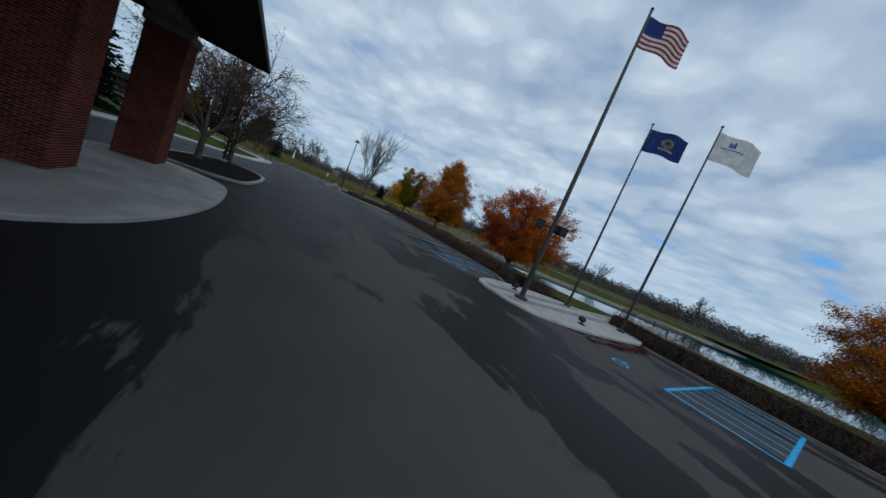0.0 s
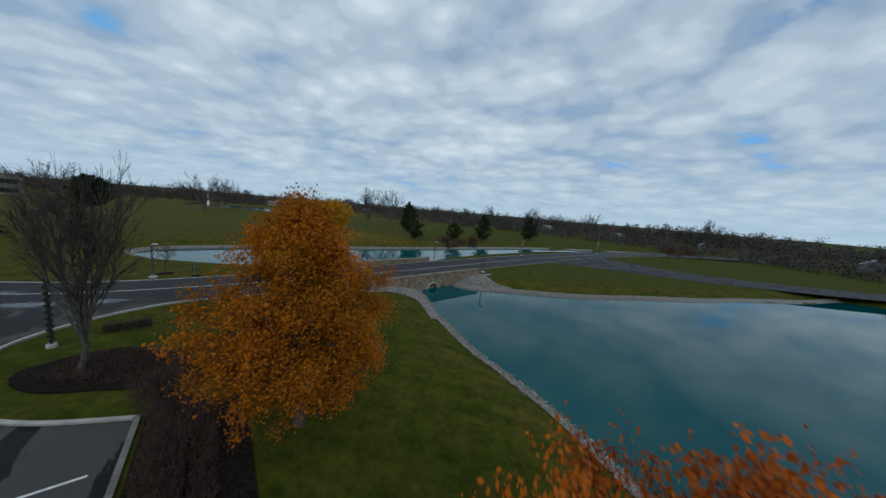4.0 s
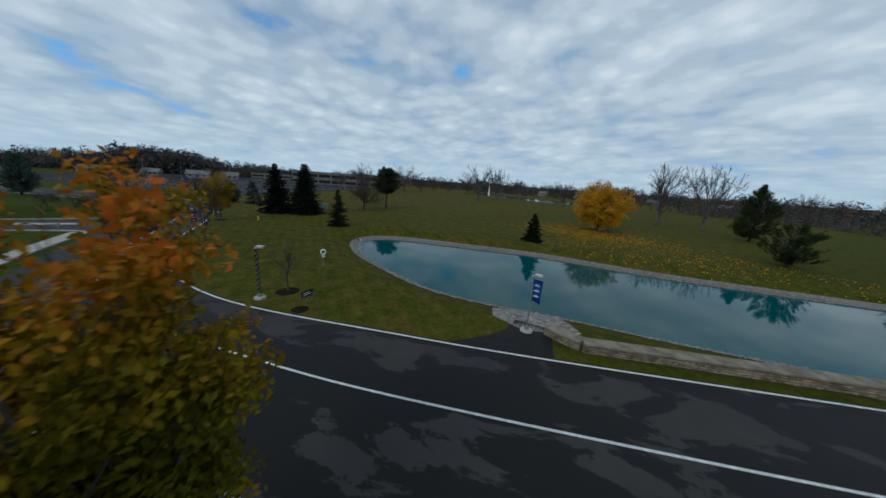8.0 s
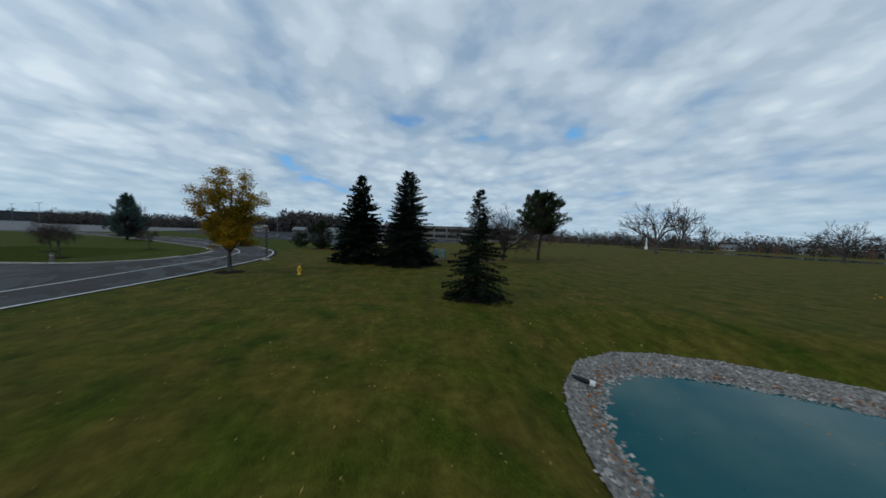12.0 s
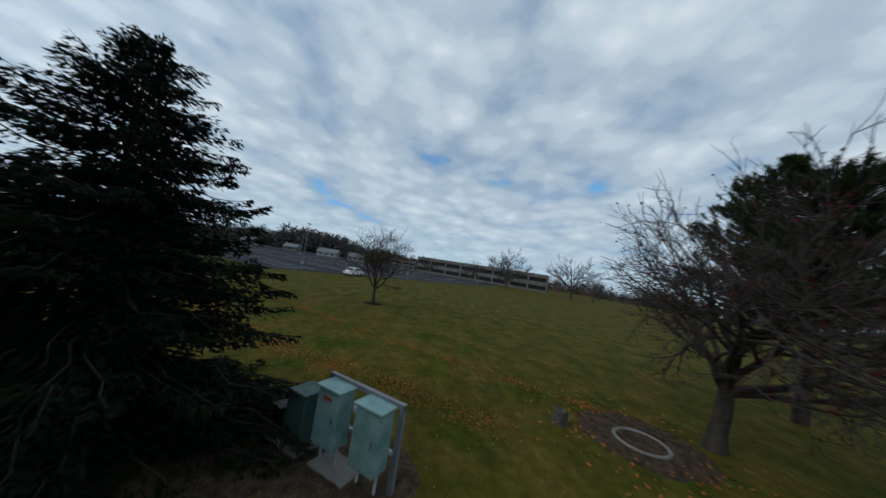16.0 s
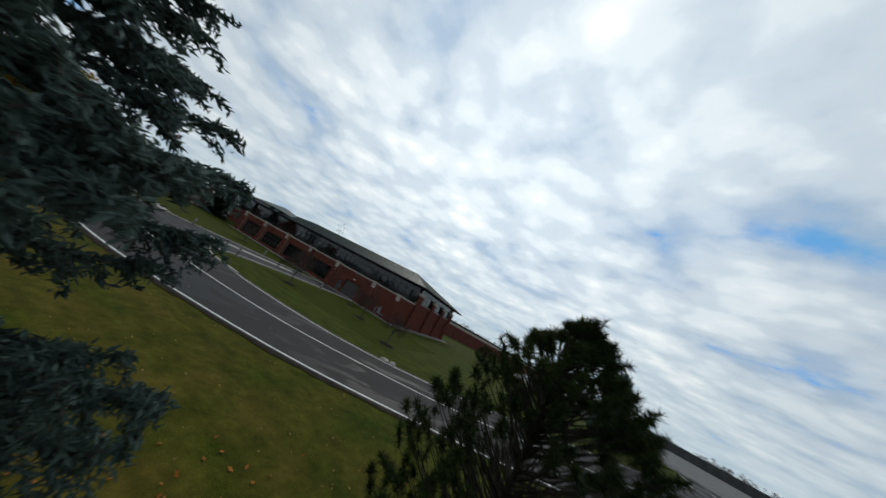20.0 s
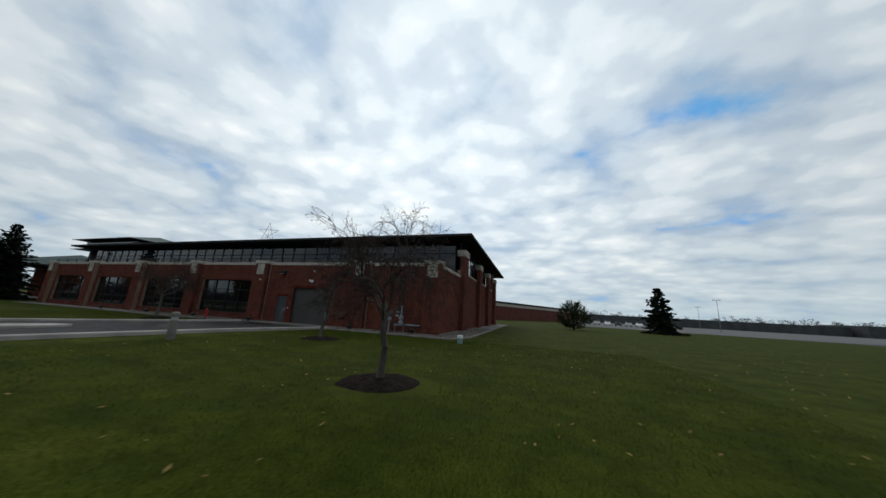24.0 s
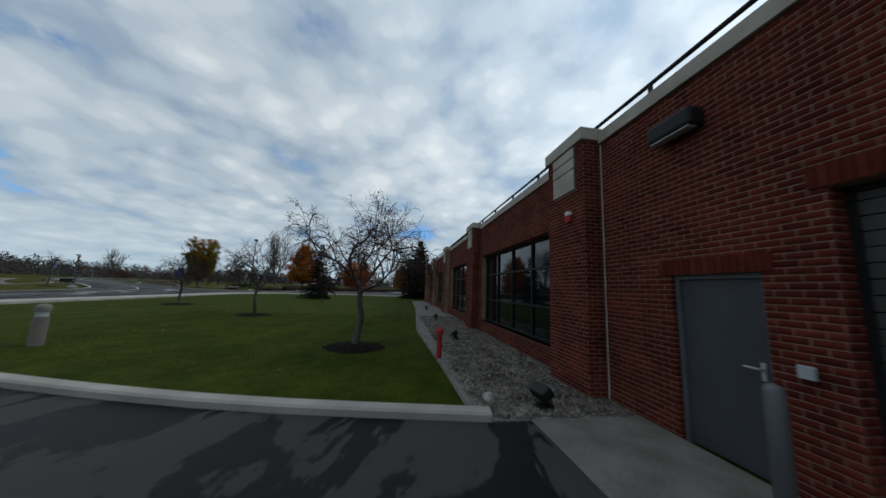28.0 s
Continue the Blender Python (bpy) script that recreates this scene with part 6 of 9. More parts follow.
add_box(bm, a, -0.3, z1 - 0.05, b, -0.16, z1)
part("door_frame", bm, BLACK, gd)
part("door_backing", box(a, -0.34, z0, b, -0.28, z1), DARK, gd)
sd = empty("steel_door")
sd.parent = building
a, b, z0, z1 = DOOR
part("leaf", box(a + 0.05, -0.14, z0 + 0.02, b - 0.05, -0.10, z1 - 0.05, 0.004), DOOR_S, sd)
bm = bmesh.new()
add_box(bm, a, -0.2, z0, a + 0.05, -0.06, z1)
add_box(bm, b - 0.05, -0.2, z0, b, -0.06, z1)
add_box(bm, a + 0.05, -0.2, z1 - 0.05, b - 0.05, -0.06, z1)
part("door_frame", bm, GREY_D, sd)
part("handle", add_tube(box(a + 0.11, -0.10, 0.93, a + 0.15, -0.088, 1.10, 0.004), [(a + 0.13, -0.09, 1.04), (a + 0.13, -0.04, 1.04), (a + 0.26, -0.04, 1.04)], 0.012, 8), GREY_L, sd, "bare steel lever handle")
part("door_backing", box(a, -0.33, z0, b, -0.27, z1), DARK, sd)

# west end wall
bm = bmesh.new()
add_box(bm, W_X, -6.0, 0, W_X + 0.32, -0.322, TOP)
part("end_parapet", bm, MORTAR, building)
rows = brick_boxes([(-6.0, 0.0, 0, TOP)], [])
low = rows
part("end_coping", box(W_X - 0.05, -6.0, TOP, W_X + 0.36, -0.365, TOP + 0.22, 0.01), LIMESTONE, building)
B_Y = -28.5
CLER = [(-13.6, -6.4), (-20.2, -13.6), (-26.8, -20.2)]
bm = bmesh.new()
add_box(bm, W_X, B_Y, 0, W_X + 0.32, -6.0, 5.1)
add_box(bm, W_X + 0.002, B_Y, 5.1, W_X + 0.318, -26.8, 7.75)
end = part("end_wall", bm, MORTAR, building)
rows += brick_boxes([(B_Y, -6.0, 0, 5.05)], [])
k = link("end_brickwork", mesh_of("end_brickwork", *bricks_mesh(rows, side_plane(W_X)), BRICK), end)
k["kind"] = "stuff"
for y1 in (-5.9, -13.6, -20.2, -26.9):
    p = part("pilaster", box(W_X - 0.4, y1 - 1.5, 0, W_X - 0.002, y1, 6.3), MORTAR, building)
    rr = brick_boxes([(y1 - 1.5, y1, 0, 6.28)], [])
    chunk = [bricks_mesh(rr, side_plane(W_X - 0.4))]
    r2 = brick_boxes([(W_X - 0.4, W_X - 0.012, 0, 6.28)], [])
    chunk.append(bricks_mesh(r2, front_plane(y1)))
    k = link("pilaster_brickwork", mesh_of("pilaster_brickwork", *join_arrays(chunk), BRICK), p)
    k["kind"] = "stuff"
    part("stone_cap", box(W_X - 0.46, y1 - 1.56, 6.3, W_X + 0.3, y1 + 0.06, 6.85, 0.015), LIMESTONE, p, "pale limestone cap")
for y0, y1 in CLER:
    w = empty("clerestory_window")
    w.parent = building
    fr = bmesh.new()
    cols = np.linspace(y0, y1, 6)
    for c in cols:
        add_box(fr, W_X + 0.1, c - 0.03, 5.1, W_X + 0.2, c + 0.03, 7.7)
    for z in (5.13, 6.0, 6.85, 7.67):
        add_box(fr, W_X + 0.105, y0, z - 0.03, W_X + 0.195, y1, z + 0.03)
    part("window_frame", fr, BLACK, w)
    for c0, c1 in zip(cols, cols[1:]):
        for za, zb in ((5.16, 5.97), (6.03, 6.82), (6.88, 7.64)):
            pn = part("pane", box(W_X + 0.14, c0 + 0.03, za, W_X + 0.15, c1 - 0.03, zb), GLASS, w)
            pn.visible_shadow = False
    part("stone_sill", box(W_X - 0.04, y0, 4.98, W_X + 0.1, y1, 5.1), LIMESTONE, w)
# east and back walls, roof deck over the lower floor
part("east_wall", box(E_X, -28.5, 0, E_X + 0.3, 0, TOP + 0.2), BRICK_FAR, building)
part("back_wall", box(W_X + 0.32, B_Y, 0, 50, B_Y + 0.3, 7.7), BRICK_FAR, building)
part("terrace_deck", box(W_X + 0.33, -6.4, TOP - 0.25, E_X - 0.01, -0.33, TOP - 0.05), GREY_D, building)
# upper floor of glass
U_Y, U_X = -6.4, 43.0
fr = bmesh.new()
xs = np.arange(W_X + 0.6, U_X + 0.1, 1.52)
for c in xs:
    add_box(fr, c - 0.03, U_Y - 0.06, TOP, c + 0.03, U_Y + 0.06, 7.7)
for z in (TOP + 0.1, 5.55, 6.65, 7.66):
    add_box(fr, W_X + 0.6, U_Y - 0.05, z - 0.03, U_X, U_Y + 0.05, z + 0.03)
cw = part("curtain_wall", fr, BLACK, building, "dark framed upper glazing")
for c0, c1 in zip(xs, xs[1:]):
    for za, zb in ((TOP + 0.13, 5.52), (5.58, 6.62), (6.68, 7.63)):
        p = part("pane", box(c0 + 0.03, U_Y - 0.008, za, c1 - 0.03, U_Y + 0.002, zb), GLASS, cw)
        p.visible_shadow = False
# upper room behind the glazing, in the same near-black dimness colour
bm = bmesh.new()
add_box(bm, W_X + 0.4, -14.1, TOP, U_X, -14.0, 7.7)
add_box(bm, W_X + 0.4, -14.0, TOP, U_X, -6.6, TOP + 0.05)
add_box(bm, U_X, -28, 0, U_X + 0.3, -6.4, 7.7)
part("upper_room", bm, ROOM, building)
# hip roof with standing seams
RX0, RX1, RY0, RY1, EZ = -14.5, 44.4, -32.8, -4.7, 7.95
rz = 11.2
my = (RY0 + RY1) / 2
hx = (RY1 - RY0) / 2 * 0.75
A, B, C, D = (Vector(q) for q in ((RX0, RY1, EZ), (RX1, RY1, EZ), (RX1, RY0, EZ), (RX0, RY0, EZ)))
R0, R1 = Vector((RX0 + hx, my, rz)), Vector((RX1 - hx, my, rz))
bm = bmesh.new()
v = [bm.verts.new(q) for q in (A, B, C, D, R0, R1)]
for q in ((1, 0, 4, 5), (0, 3, 4), (3, 2, 5, 4), (2, 1, 5)):
    bm.faces.new([v[j] for j in q])
bmesh.ops.recalc_face_normals(bm, faces=bm.faces)
roof = part("roof", bm, METAL_G, building, "dark green standing-seam metal roof")
x = RX0 + 0.3
while x < RX1:
    k = min(1.0, (x - RX0) / hx, (RX1 - x) / hx)
    part("roof_seam", tube([(x, RY1, EZ + 0.03), (x, RY1 + (my - RY1) * k, EZ + (rz - EZ) * k + 0.03)], 0.03, 4), METAL_G, roof)
    x += 0.45
y = RY0 + 0.3
while y < RY1:
    k = min(1.0, (y - RY0) / (my - RY0), (RY1 - y) / (RY1 - my))
    part("roof_seam", tube([(RX0, y, EZ + 0.03), (RX0 + hx * k, y, EZ + (rz - EZ) * k + 0.03)], 0.03, 4), METAL_G, roof)
    y += 0.45
bm = bmesh.new()
add_box(bm, RX0, RY0, EZ - 0.06, RX1, RY1, EZ - 0.005)
part("soffit", bm, DARK, roof, "dark soffit under the deep eaves")
bm = bmesh.new()
for q in ((RX0 - 0.06, RY1, RX1 + 0.06, RY1 + 0.06), (RX0 - 0.06, RY0 - 0.06, RX1 + 0.06, RY0), (RX0 - 0.06, RY0, RX0, RY1), (RX1, RY0, RX1 + 0.06, RY1)):
    add_box(bm, q[0], q[1], EZ - 0.16, q[2], q[3], EZ + 0.05)
part("fascia", bm, DARK, roof)
# raised corner roof over a band of dark glass
part("corner_lantern", box(32.0, -15.0, 7.97, 42.6, -5.4, 8.72), GLASS, building, "dark glazed band under the corner roof")
bm = bmesh.new()
vs = [bm.verts.new(q) for q in ((30.6, -4.3, 8.72), (44.0, -4.3, 8.72), (44.0, -16.2, 8.72), (30.6, -16.2, 8.72), (36.2, -10.2, 10.35), (38.4, -10.2, 10.35))]
for q in ((1, 0, 4, 5), (0, 3, 4), (3, 2, 5, 4), (2, 1, 5), (0, 1, 2, 3)):
    bm.faces.new([vs[j] for j in q])
bmesh.ops.recalc_face_normals(bm, faces=bm.faces)
part("corner_roof", bm, METAL_G, building, "small raised hip roof of green metal")
# wire star on a thin mast
star = empty("roof_star", 24.4, -18.7, 11.1, 20)
tagged(star, "wire star of thin grey rods on the roof ridge", "decoration")
part("mast", tube([(0, 0, 0), (0, 0, 2.0)], 0.035, 6), GREY_D, star)
tips = [Vector((math.sin(2 * math.pi * j / 5) * 1.75, 0, 2.15 + math.cos(2 * math.pi * j / 5) * 1.75)) for j in range(5)]
for j in range(5):
    part("rod", tube([tips[j], tips[(j + 2) % 5]], 0.03, 5), GREY_D, star)
# taller entrance block with its own roof
eb = empty("entrance_block")
tagged(eb, "taller glazed entrance block with a green metal roof", "building")
part("wall", box(44.5, -34, 0, 60, -12, 4.6), BRICK_FAR, eb)
bm = bmesh.new()
add_box(bm, 45, -33, 4.6, 59.5, -12.5, 9.0)
part("glazing", bm, GLASS, eb)
bm = bmesh.new()
for x in np.arange(45, 59.6, 1.8):
    add_box(bm, x - 0.04, -12.5, 4.6, x + 0.04, -12.4, 9.0)
for z in (4.65, 6.2, 7.6, 8.95):
    add_box(bm, 45, -12.5, z - 0.04, 59.5, -12.42, z + 0.04)
part("mullions", bm, BLACK, eb)
bm = bmesh.new()
vs = [bm.verts.new(q) for q in ((43, -10.5, 9.0), (61.5, -10.5, 9.0), (61.5, -35, 9.0), (43, -35, 9.0), (49, -22, 11.2), (56, -22, 11.2))]
for q in ((1, 0, 4, 5), (0, 3, 4), (3, 2, 5, 4), (2, 1, 5), (0, 1, 2, 3)):
    bm.faces.new([vs[j] for j in q])
bmesh.ops.recalc_face_normals(bm, faces=bm.faces)
part("roof", bm, METAL_G, eb)
# gravel margin and apron
bm = bmesh.new()
add_box(bm, -6.7, 0.02, -0.05, 0.35, 1.65, 0.045)
tagged(part("door_apron", bm, CONC_D), "grey concrete apron before the doors", "pavement", kind="structure")
slab("gravel_margin", [(-15.6, 0.6), (-15.0, 2.2), (-6.7, 2.1), (-6.7, 0.0), (-12.6, 0.0), (-13.38, -0.4), (-13.38, -29.5), (-15.4, -29.5)], -0.1, 0.035, GRAVEL)
slab("gravel_margin", [(0.35, 2.3), (8.0, 2.6), (20, 2.0), (33.8, 1.8), (33.8, 0.0), (0.35, 0.0)], -0.1, 0.035, GRAVEL)
for nm in ("gravel_margin", "gravel_margin.001"):
    tagged(bpy.data.objects[nm], "grey gravel margin along the brick wall", "gravel bed", kind="structure")

# entrance canopy, turned 45 degrees
can = empty("entrance_canopy", 68.3, -9.3, 0, -45)
tagged(can, "brick-pillared entrance canopy with a dark roof", "canopy")
slab("canopy_island", spline([(73.6, -11.4), (72.0, -8.6), (69.4, -6.0), (67.8, -5.2), (65.6, -5.6), (64.6, -6.8), (66.0, -10.0), (69.0, -13.2), (72.0, -14.6), (73.5, -13.6)], 0.5, True), -0.1, 0.15, CONC, bevel=0.03)
tagged(bpy.data.objects["canopy_island"], "pale concrete island under the canopy pillars", "pavement", kind="structure")
for u, w in ((2.4, -0.3), (-3.2, 0.0), (2.4, -9.0), (-3.2, -9.0), (17.6, -0.3), (17.6, -9.0)):
    p = part("pillar", box(u - 0.62, w - 0.62, 0.1, u + 0.62, w + 0.62, 5.0), MORTAR, can)
    chunk = []
    for sgn in (-1, 1):
        rr = brick_boxes([(u - 0.62, u + 0.62, 0.12, 4.98)], [])
        if sgn > 0:
            chunk.append(bricks_mesh(rr, lambda q, y=w + 0.62: np.c_[q[:, 0], y + q[:, 1], q[:, 2]]))
        else:
            chunk.append(bricks_mesh(rr, lambda q, y=w - 0.62: np.c_[q[:, 0], y - q[:, 1], q[:, 2]]))
        rr = brick_boxes([(w - 0.62, w + 0.62, 0.12, 4.98)], [])
        chunk.append(bricks_mesh(rr, side_plane(u + sgn * 0.62, sgn)))
    k = link("pillar_brickwork", mesh_of("pillar_brickwork", *join_arrays(chunk), BRICK), p)
    k["kind"] = "stuff"
    part("capital", box(u - 0.7, w - 0.7, 5.0, u + 0.7, w + 0.7, 5.3, 0.02), CONC_D, p)
bm = bmesh.new()
add_box(bm, -4.1, -0.45, 5.3, 18.6, 0.45, 5.7, 0.02)
add_box(bm, -4.1, -9.45, 5.3, 18.6, -8.55, 5.7, 0.02)
part("beam", bm, CONC_D, can, "pale beam over the pillars")
bm = bmesh.new()
vs = [bm.verts.new(q) for q in ((-4.4, 2.95, 5.78), (19.0, 2.95, 5.78), (19.0, -12, 5.78), (-4.4, -12, 5.78), (2.6, -4.5, 8.6), (12.0, -4.5, 8.6))]
for q in ((1, 0, 4, 5), (0, 3, 4), (3, 2, 5, 4), (2, 1, 5)):
    bm.faces.new([vs[j] for j in q])
bmesh.ops.recalc_face_normals(bm, faces=bm.faces)
roof = part("roof", bm, METAL_G, can, "dark metal hip roof")
part("soffit", box(-4.4, -12, 5.70, 19.0, 2.95, 5.776), DARK, roof)
bm = bmesh.new()
for q in ((-4.46, 2.95, 19.06, 3.01), (-4.46, -12.06, 19.06, -12.0), (-4.46, -12.0, -4.4, 2.95), (19.0, -12.0, 19.06, 2.95)):
    add_box(bm, q[0], q[1], 5.62, q[2], q[3], 5.84)
part("fascia", bm, DARK, roof)


def bricks_apart(rows, parent, y):
    """The nearest bricks, each by itself, on a few shared meshes."""
    rng = np.random.default_rng(8)
    shapes = {}
    for u0, u1, z0, z1 in rows:
        key = (round(u1 - u0, 3), round(z1 - z0, 3))
        if key not in shapes:
            v, f = bricks_mesh([(0, key[0], 0, key[1])], front_plane(0.0))
            shapes[key] = mesh_of("brick", v, f, BRICK_ONE)
        ob = link("brick", shapes[key], parent)
        ob.matrix_basis = pose(u0, y, z0)


for rows, parent, y in BRICKS_LATER:
    bricks_apart(rows, parent, y)


# Road and parking furniture
def hit_free(name, x, y, rz=0, z=0.0):
    return empty(name, x, y, z, rz)


RED = plain("red_fabric", (0.32, 0.020, 0.018), 0.8)
BLUE_F = plain("blue_fabric", (0.006, 0.08, 0.36), 0.8)
GOLD_F = plain("faded_gold_fabric", (0.30, 0.22, 0.09), 0.85)
NAVY = plain("navy_fabric", (0.014, 0.045, 0.20), 0.8)
WHITE_P = plain("white_paint", (0.62, 0.62, 0.61), 0.6)
YELLOW_P = plain("yellow_enamel", (0.55, 0.33, 0.010), 0.45)
TEAL_P = mat("faded_green_enamel", (0.12, 0.21, 0.20), (0.20, 0.31, 0.30), 3.0, 0.55, 0.08, 30, fine=0.18)
GREEN_D = mat("dark_green_enamel", (0.025, 0.055, 0.045), (0.045, 0.085, 0.07), 3.0, 0.5, 0.05, 30, fine=0.15)
GARLAND = plain("black_garland", (0.012, 0.014, 0.011), 0.9)
LAMP_W = plain("opal_lamp_housing", (0.36, 0.37, 0.37), 0.4)


def garland(h0, h1, r, turns, thick=0.055, sides=6):
    n = int(turns * 14)
    pts = [(math.cos(2 * math.pi * turns * k / n) * r, math.sin(2 * math.pi * turns * k / n) * r, h0 + (h1 - h0) * k / n) for k in range(n + 1)]
    return tube(pts, [thick * (0.8 + 0.4 * ((k * 7) % 5) / 5) for k in range(n + 1)], sides)


def road_lamp(x, y, rz=0, wrapped=False, banner=None, bow=False):
    lamp = hit_free("street_lamp", x, y, rz)
    tagged(lamp, ("slim road lamp wound with a black garland" if wrapped else "slim grey road lamp hung with a banner" if banner else "slim grey road lamp on a round concrete foot"), "street lamp")
    part("foot", lathe([(0.42, -0.1), (0.42, 0.10), (0.38, 0.16), (0.2, 0.18)], 20), CONC, lamp)
    part("base_box", box(-0.12, -0.12, 0.18, 0.12, 0.12, 0.36, 0.01), GREY_M, lamp)
    part("pole", tube([(0, 0, 0.18), (0, 0, 4.0)], [0.055, 0.045], 12), GREY_D if wrapped else GREY_M, lamp)
    part("lantern", add_box(box(-0.08, -0.05, 3.92, 0.52, 0.05, 4.0, 0.01), 0.08, -0.16, 3.98, 0.56, 0.16, 4.14, 0.03), LAMP_W, lamp, "flat pale lantern head")
    if wrapped:
        part("garland", garland(0.5, 3.9, 0.09, 9), GARLAND, lamp)
    if bow:
        part("bow", add_box(box(-0.16, -0.10, 3.72, 0.0, 0.06, 3.92, 0.03), 0.0, -0.08, 3.68, 0.16, 0.08, 3.88, 0.03), RED, lamp, "red ribbon bow")
    if banner:
        add_banner(lamp, banner, 0.06, 0.62, 2.3, 3.75)
    return lamp


def add_banner(lamp, material, x0, x1, z0, z1):
    bm = bmesh.new()
    n = 8
    rows = [[bm.verts.new((x0 + (x1 - x0) * u / n, 0.05 * math.sin(3 * u / n + v), z0 + (z1 - z0) * v / 6 - (0.18 * u / n if v == 0 else 0.0))) for u in range(n + 1)] for v in range(7)]
    for a, b in zip(rows, rows[1:]):
        for k in range(n):
            bm.faces.new((a[k], a[k + 1], b[k + 1], b[k]))
    bmesh.ops.solidify(bm, geom=bm.faces, thickness=0.006)
    part("banner", bm, material, lamp, smooth=True)
    for k in range(3):
        zc = z0 + (z1 - z0) * (0.25 + 0.25 * k)
        part("banner_mark", box(x0 + 0.1, -0.085, zc - 0.03, x1 - 0.12, -0.075, zc + 0.03), WHITE_P, lamp)
        part("banner_mark", box(x0 + 0.16, -0.085, zc + 0.06, x1 - 0.2, -0.075, zc + 0.09), WHITE_P, lamp)
    for z in (z0 + 0.03, z1):
        part("banner_arm", tube([(0, 0, z), (x1 + 0.02, 0, z)], 0.012, 6), BLACK, lamp)


road_lamp(38.8, 43.8, 60, True, None, True)
road_lamp(51.4, 59.1, 20, False, BLUE_F)
road_lamp(63.4, 48.6, 120, False, BLUE_F)
road_lamp(-12.6, 36.6, 0, True, None, True)
road_lamp(68.4, 75.2, 0, True)
road_lamp(78.9, 68.2, 0, True)
road_lamp(90, 97, 40, False, RED)
road_lamp(120, 122, 40, False, BLUE_F)
road_lamp(15.8, 36.5, 100, False, RED)


def lot_lamp(x, y, wrapped=False, drum=False, h=9.0):
    lamp = hit_free("lot_lamp", x, y)
    tagged(lamp, "tall dark parking lamp" + (" with a pale drum lantern" if drum else " wound with a garland"), "street lamp")
    part("foot", lathe([(0.25, -0.1), (0.25, 0.2), (0.22, 0.26)], 18), CONC, lamp)
    part("pole", tube([(0, 0, 0.2), (0, 0, h - 0.3)], [0.09, 0.06], 12), BRONZE, lamp)
    if drum:
        part("lantern", lathe([(0.14, h - 0.35), (0.3, h - 0.3), (0.36, h - 0.18), (0.36, h + 0.12), (0.30, h + 0.2), (0.1, h + 0.24)], 24), LAMP_W, lamp, "ribbed pale drum lantern")
    else:
        part("lantern", add_box(box(-0.55, -0.12, h - 0.36, 0.55, 0.12, h - 0.3), -0.24, -0.2, h - 0.3, 0.24, 0.2, h, 0.03), BRONZE, lamp, "dark box lantern")
    if wrapped:
        part("garland", garland(0.5, 4.2, 0.13, 9, 0.06), GARLAND, lamp)
    return lamp


lot_lamp(50.4, 29.0, True)
lot_lamp(58.7, 1.9, True, True)


# flagpoles
def flag_sheet(u0, u1, v0, v1, wave=0.16, n=14, m=3, L=2.4, off=0.0):
    """A wavy piece of cloth between fractions of a flag's length and height."""
    bm = bmesh.new()
    H = L / 1.6
    rows = []
    for j in range(m + 1):
        v = v0 + (v1 - v0) * j / m
        row = []
        for k in range(n + 1):
            u = u0 + (u1 - u0) * k / n
            row.append(bm.verts.new((u * L * 0.95, wave * u ** 0.7 * math.sin(7.5 * u + 1.2 * v) + off, -v * H - 0.22 * u * u - 0.05 * math.sin(9 * u + 2 * v) * u)))
        rows.append(row)
    for a, b in zip(rows, rows[1:]):
        for k in range(n):
            bm.faces.new((a[k], a[k + 1], b[k + 1], b[k]))
    bmesh.ops.solidify(bm, geom=bm.faces, thickness=0.004)
    return bm


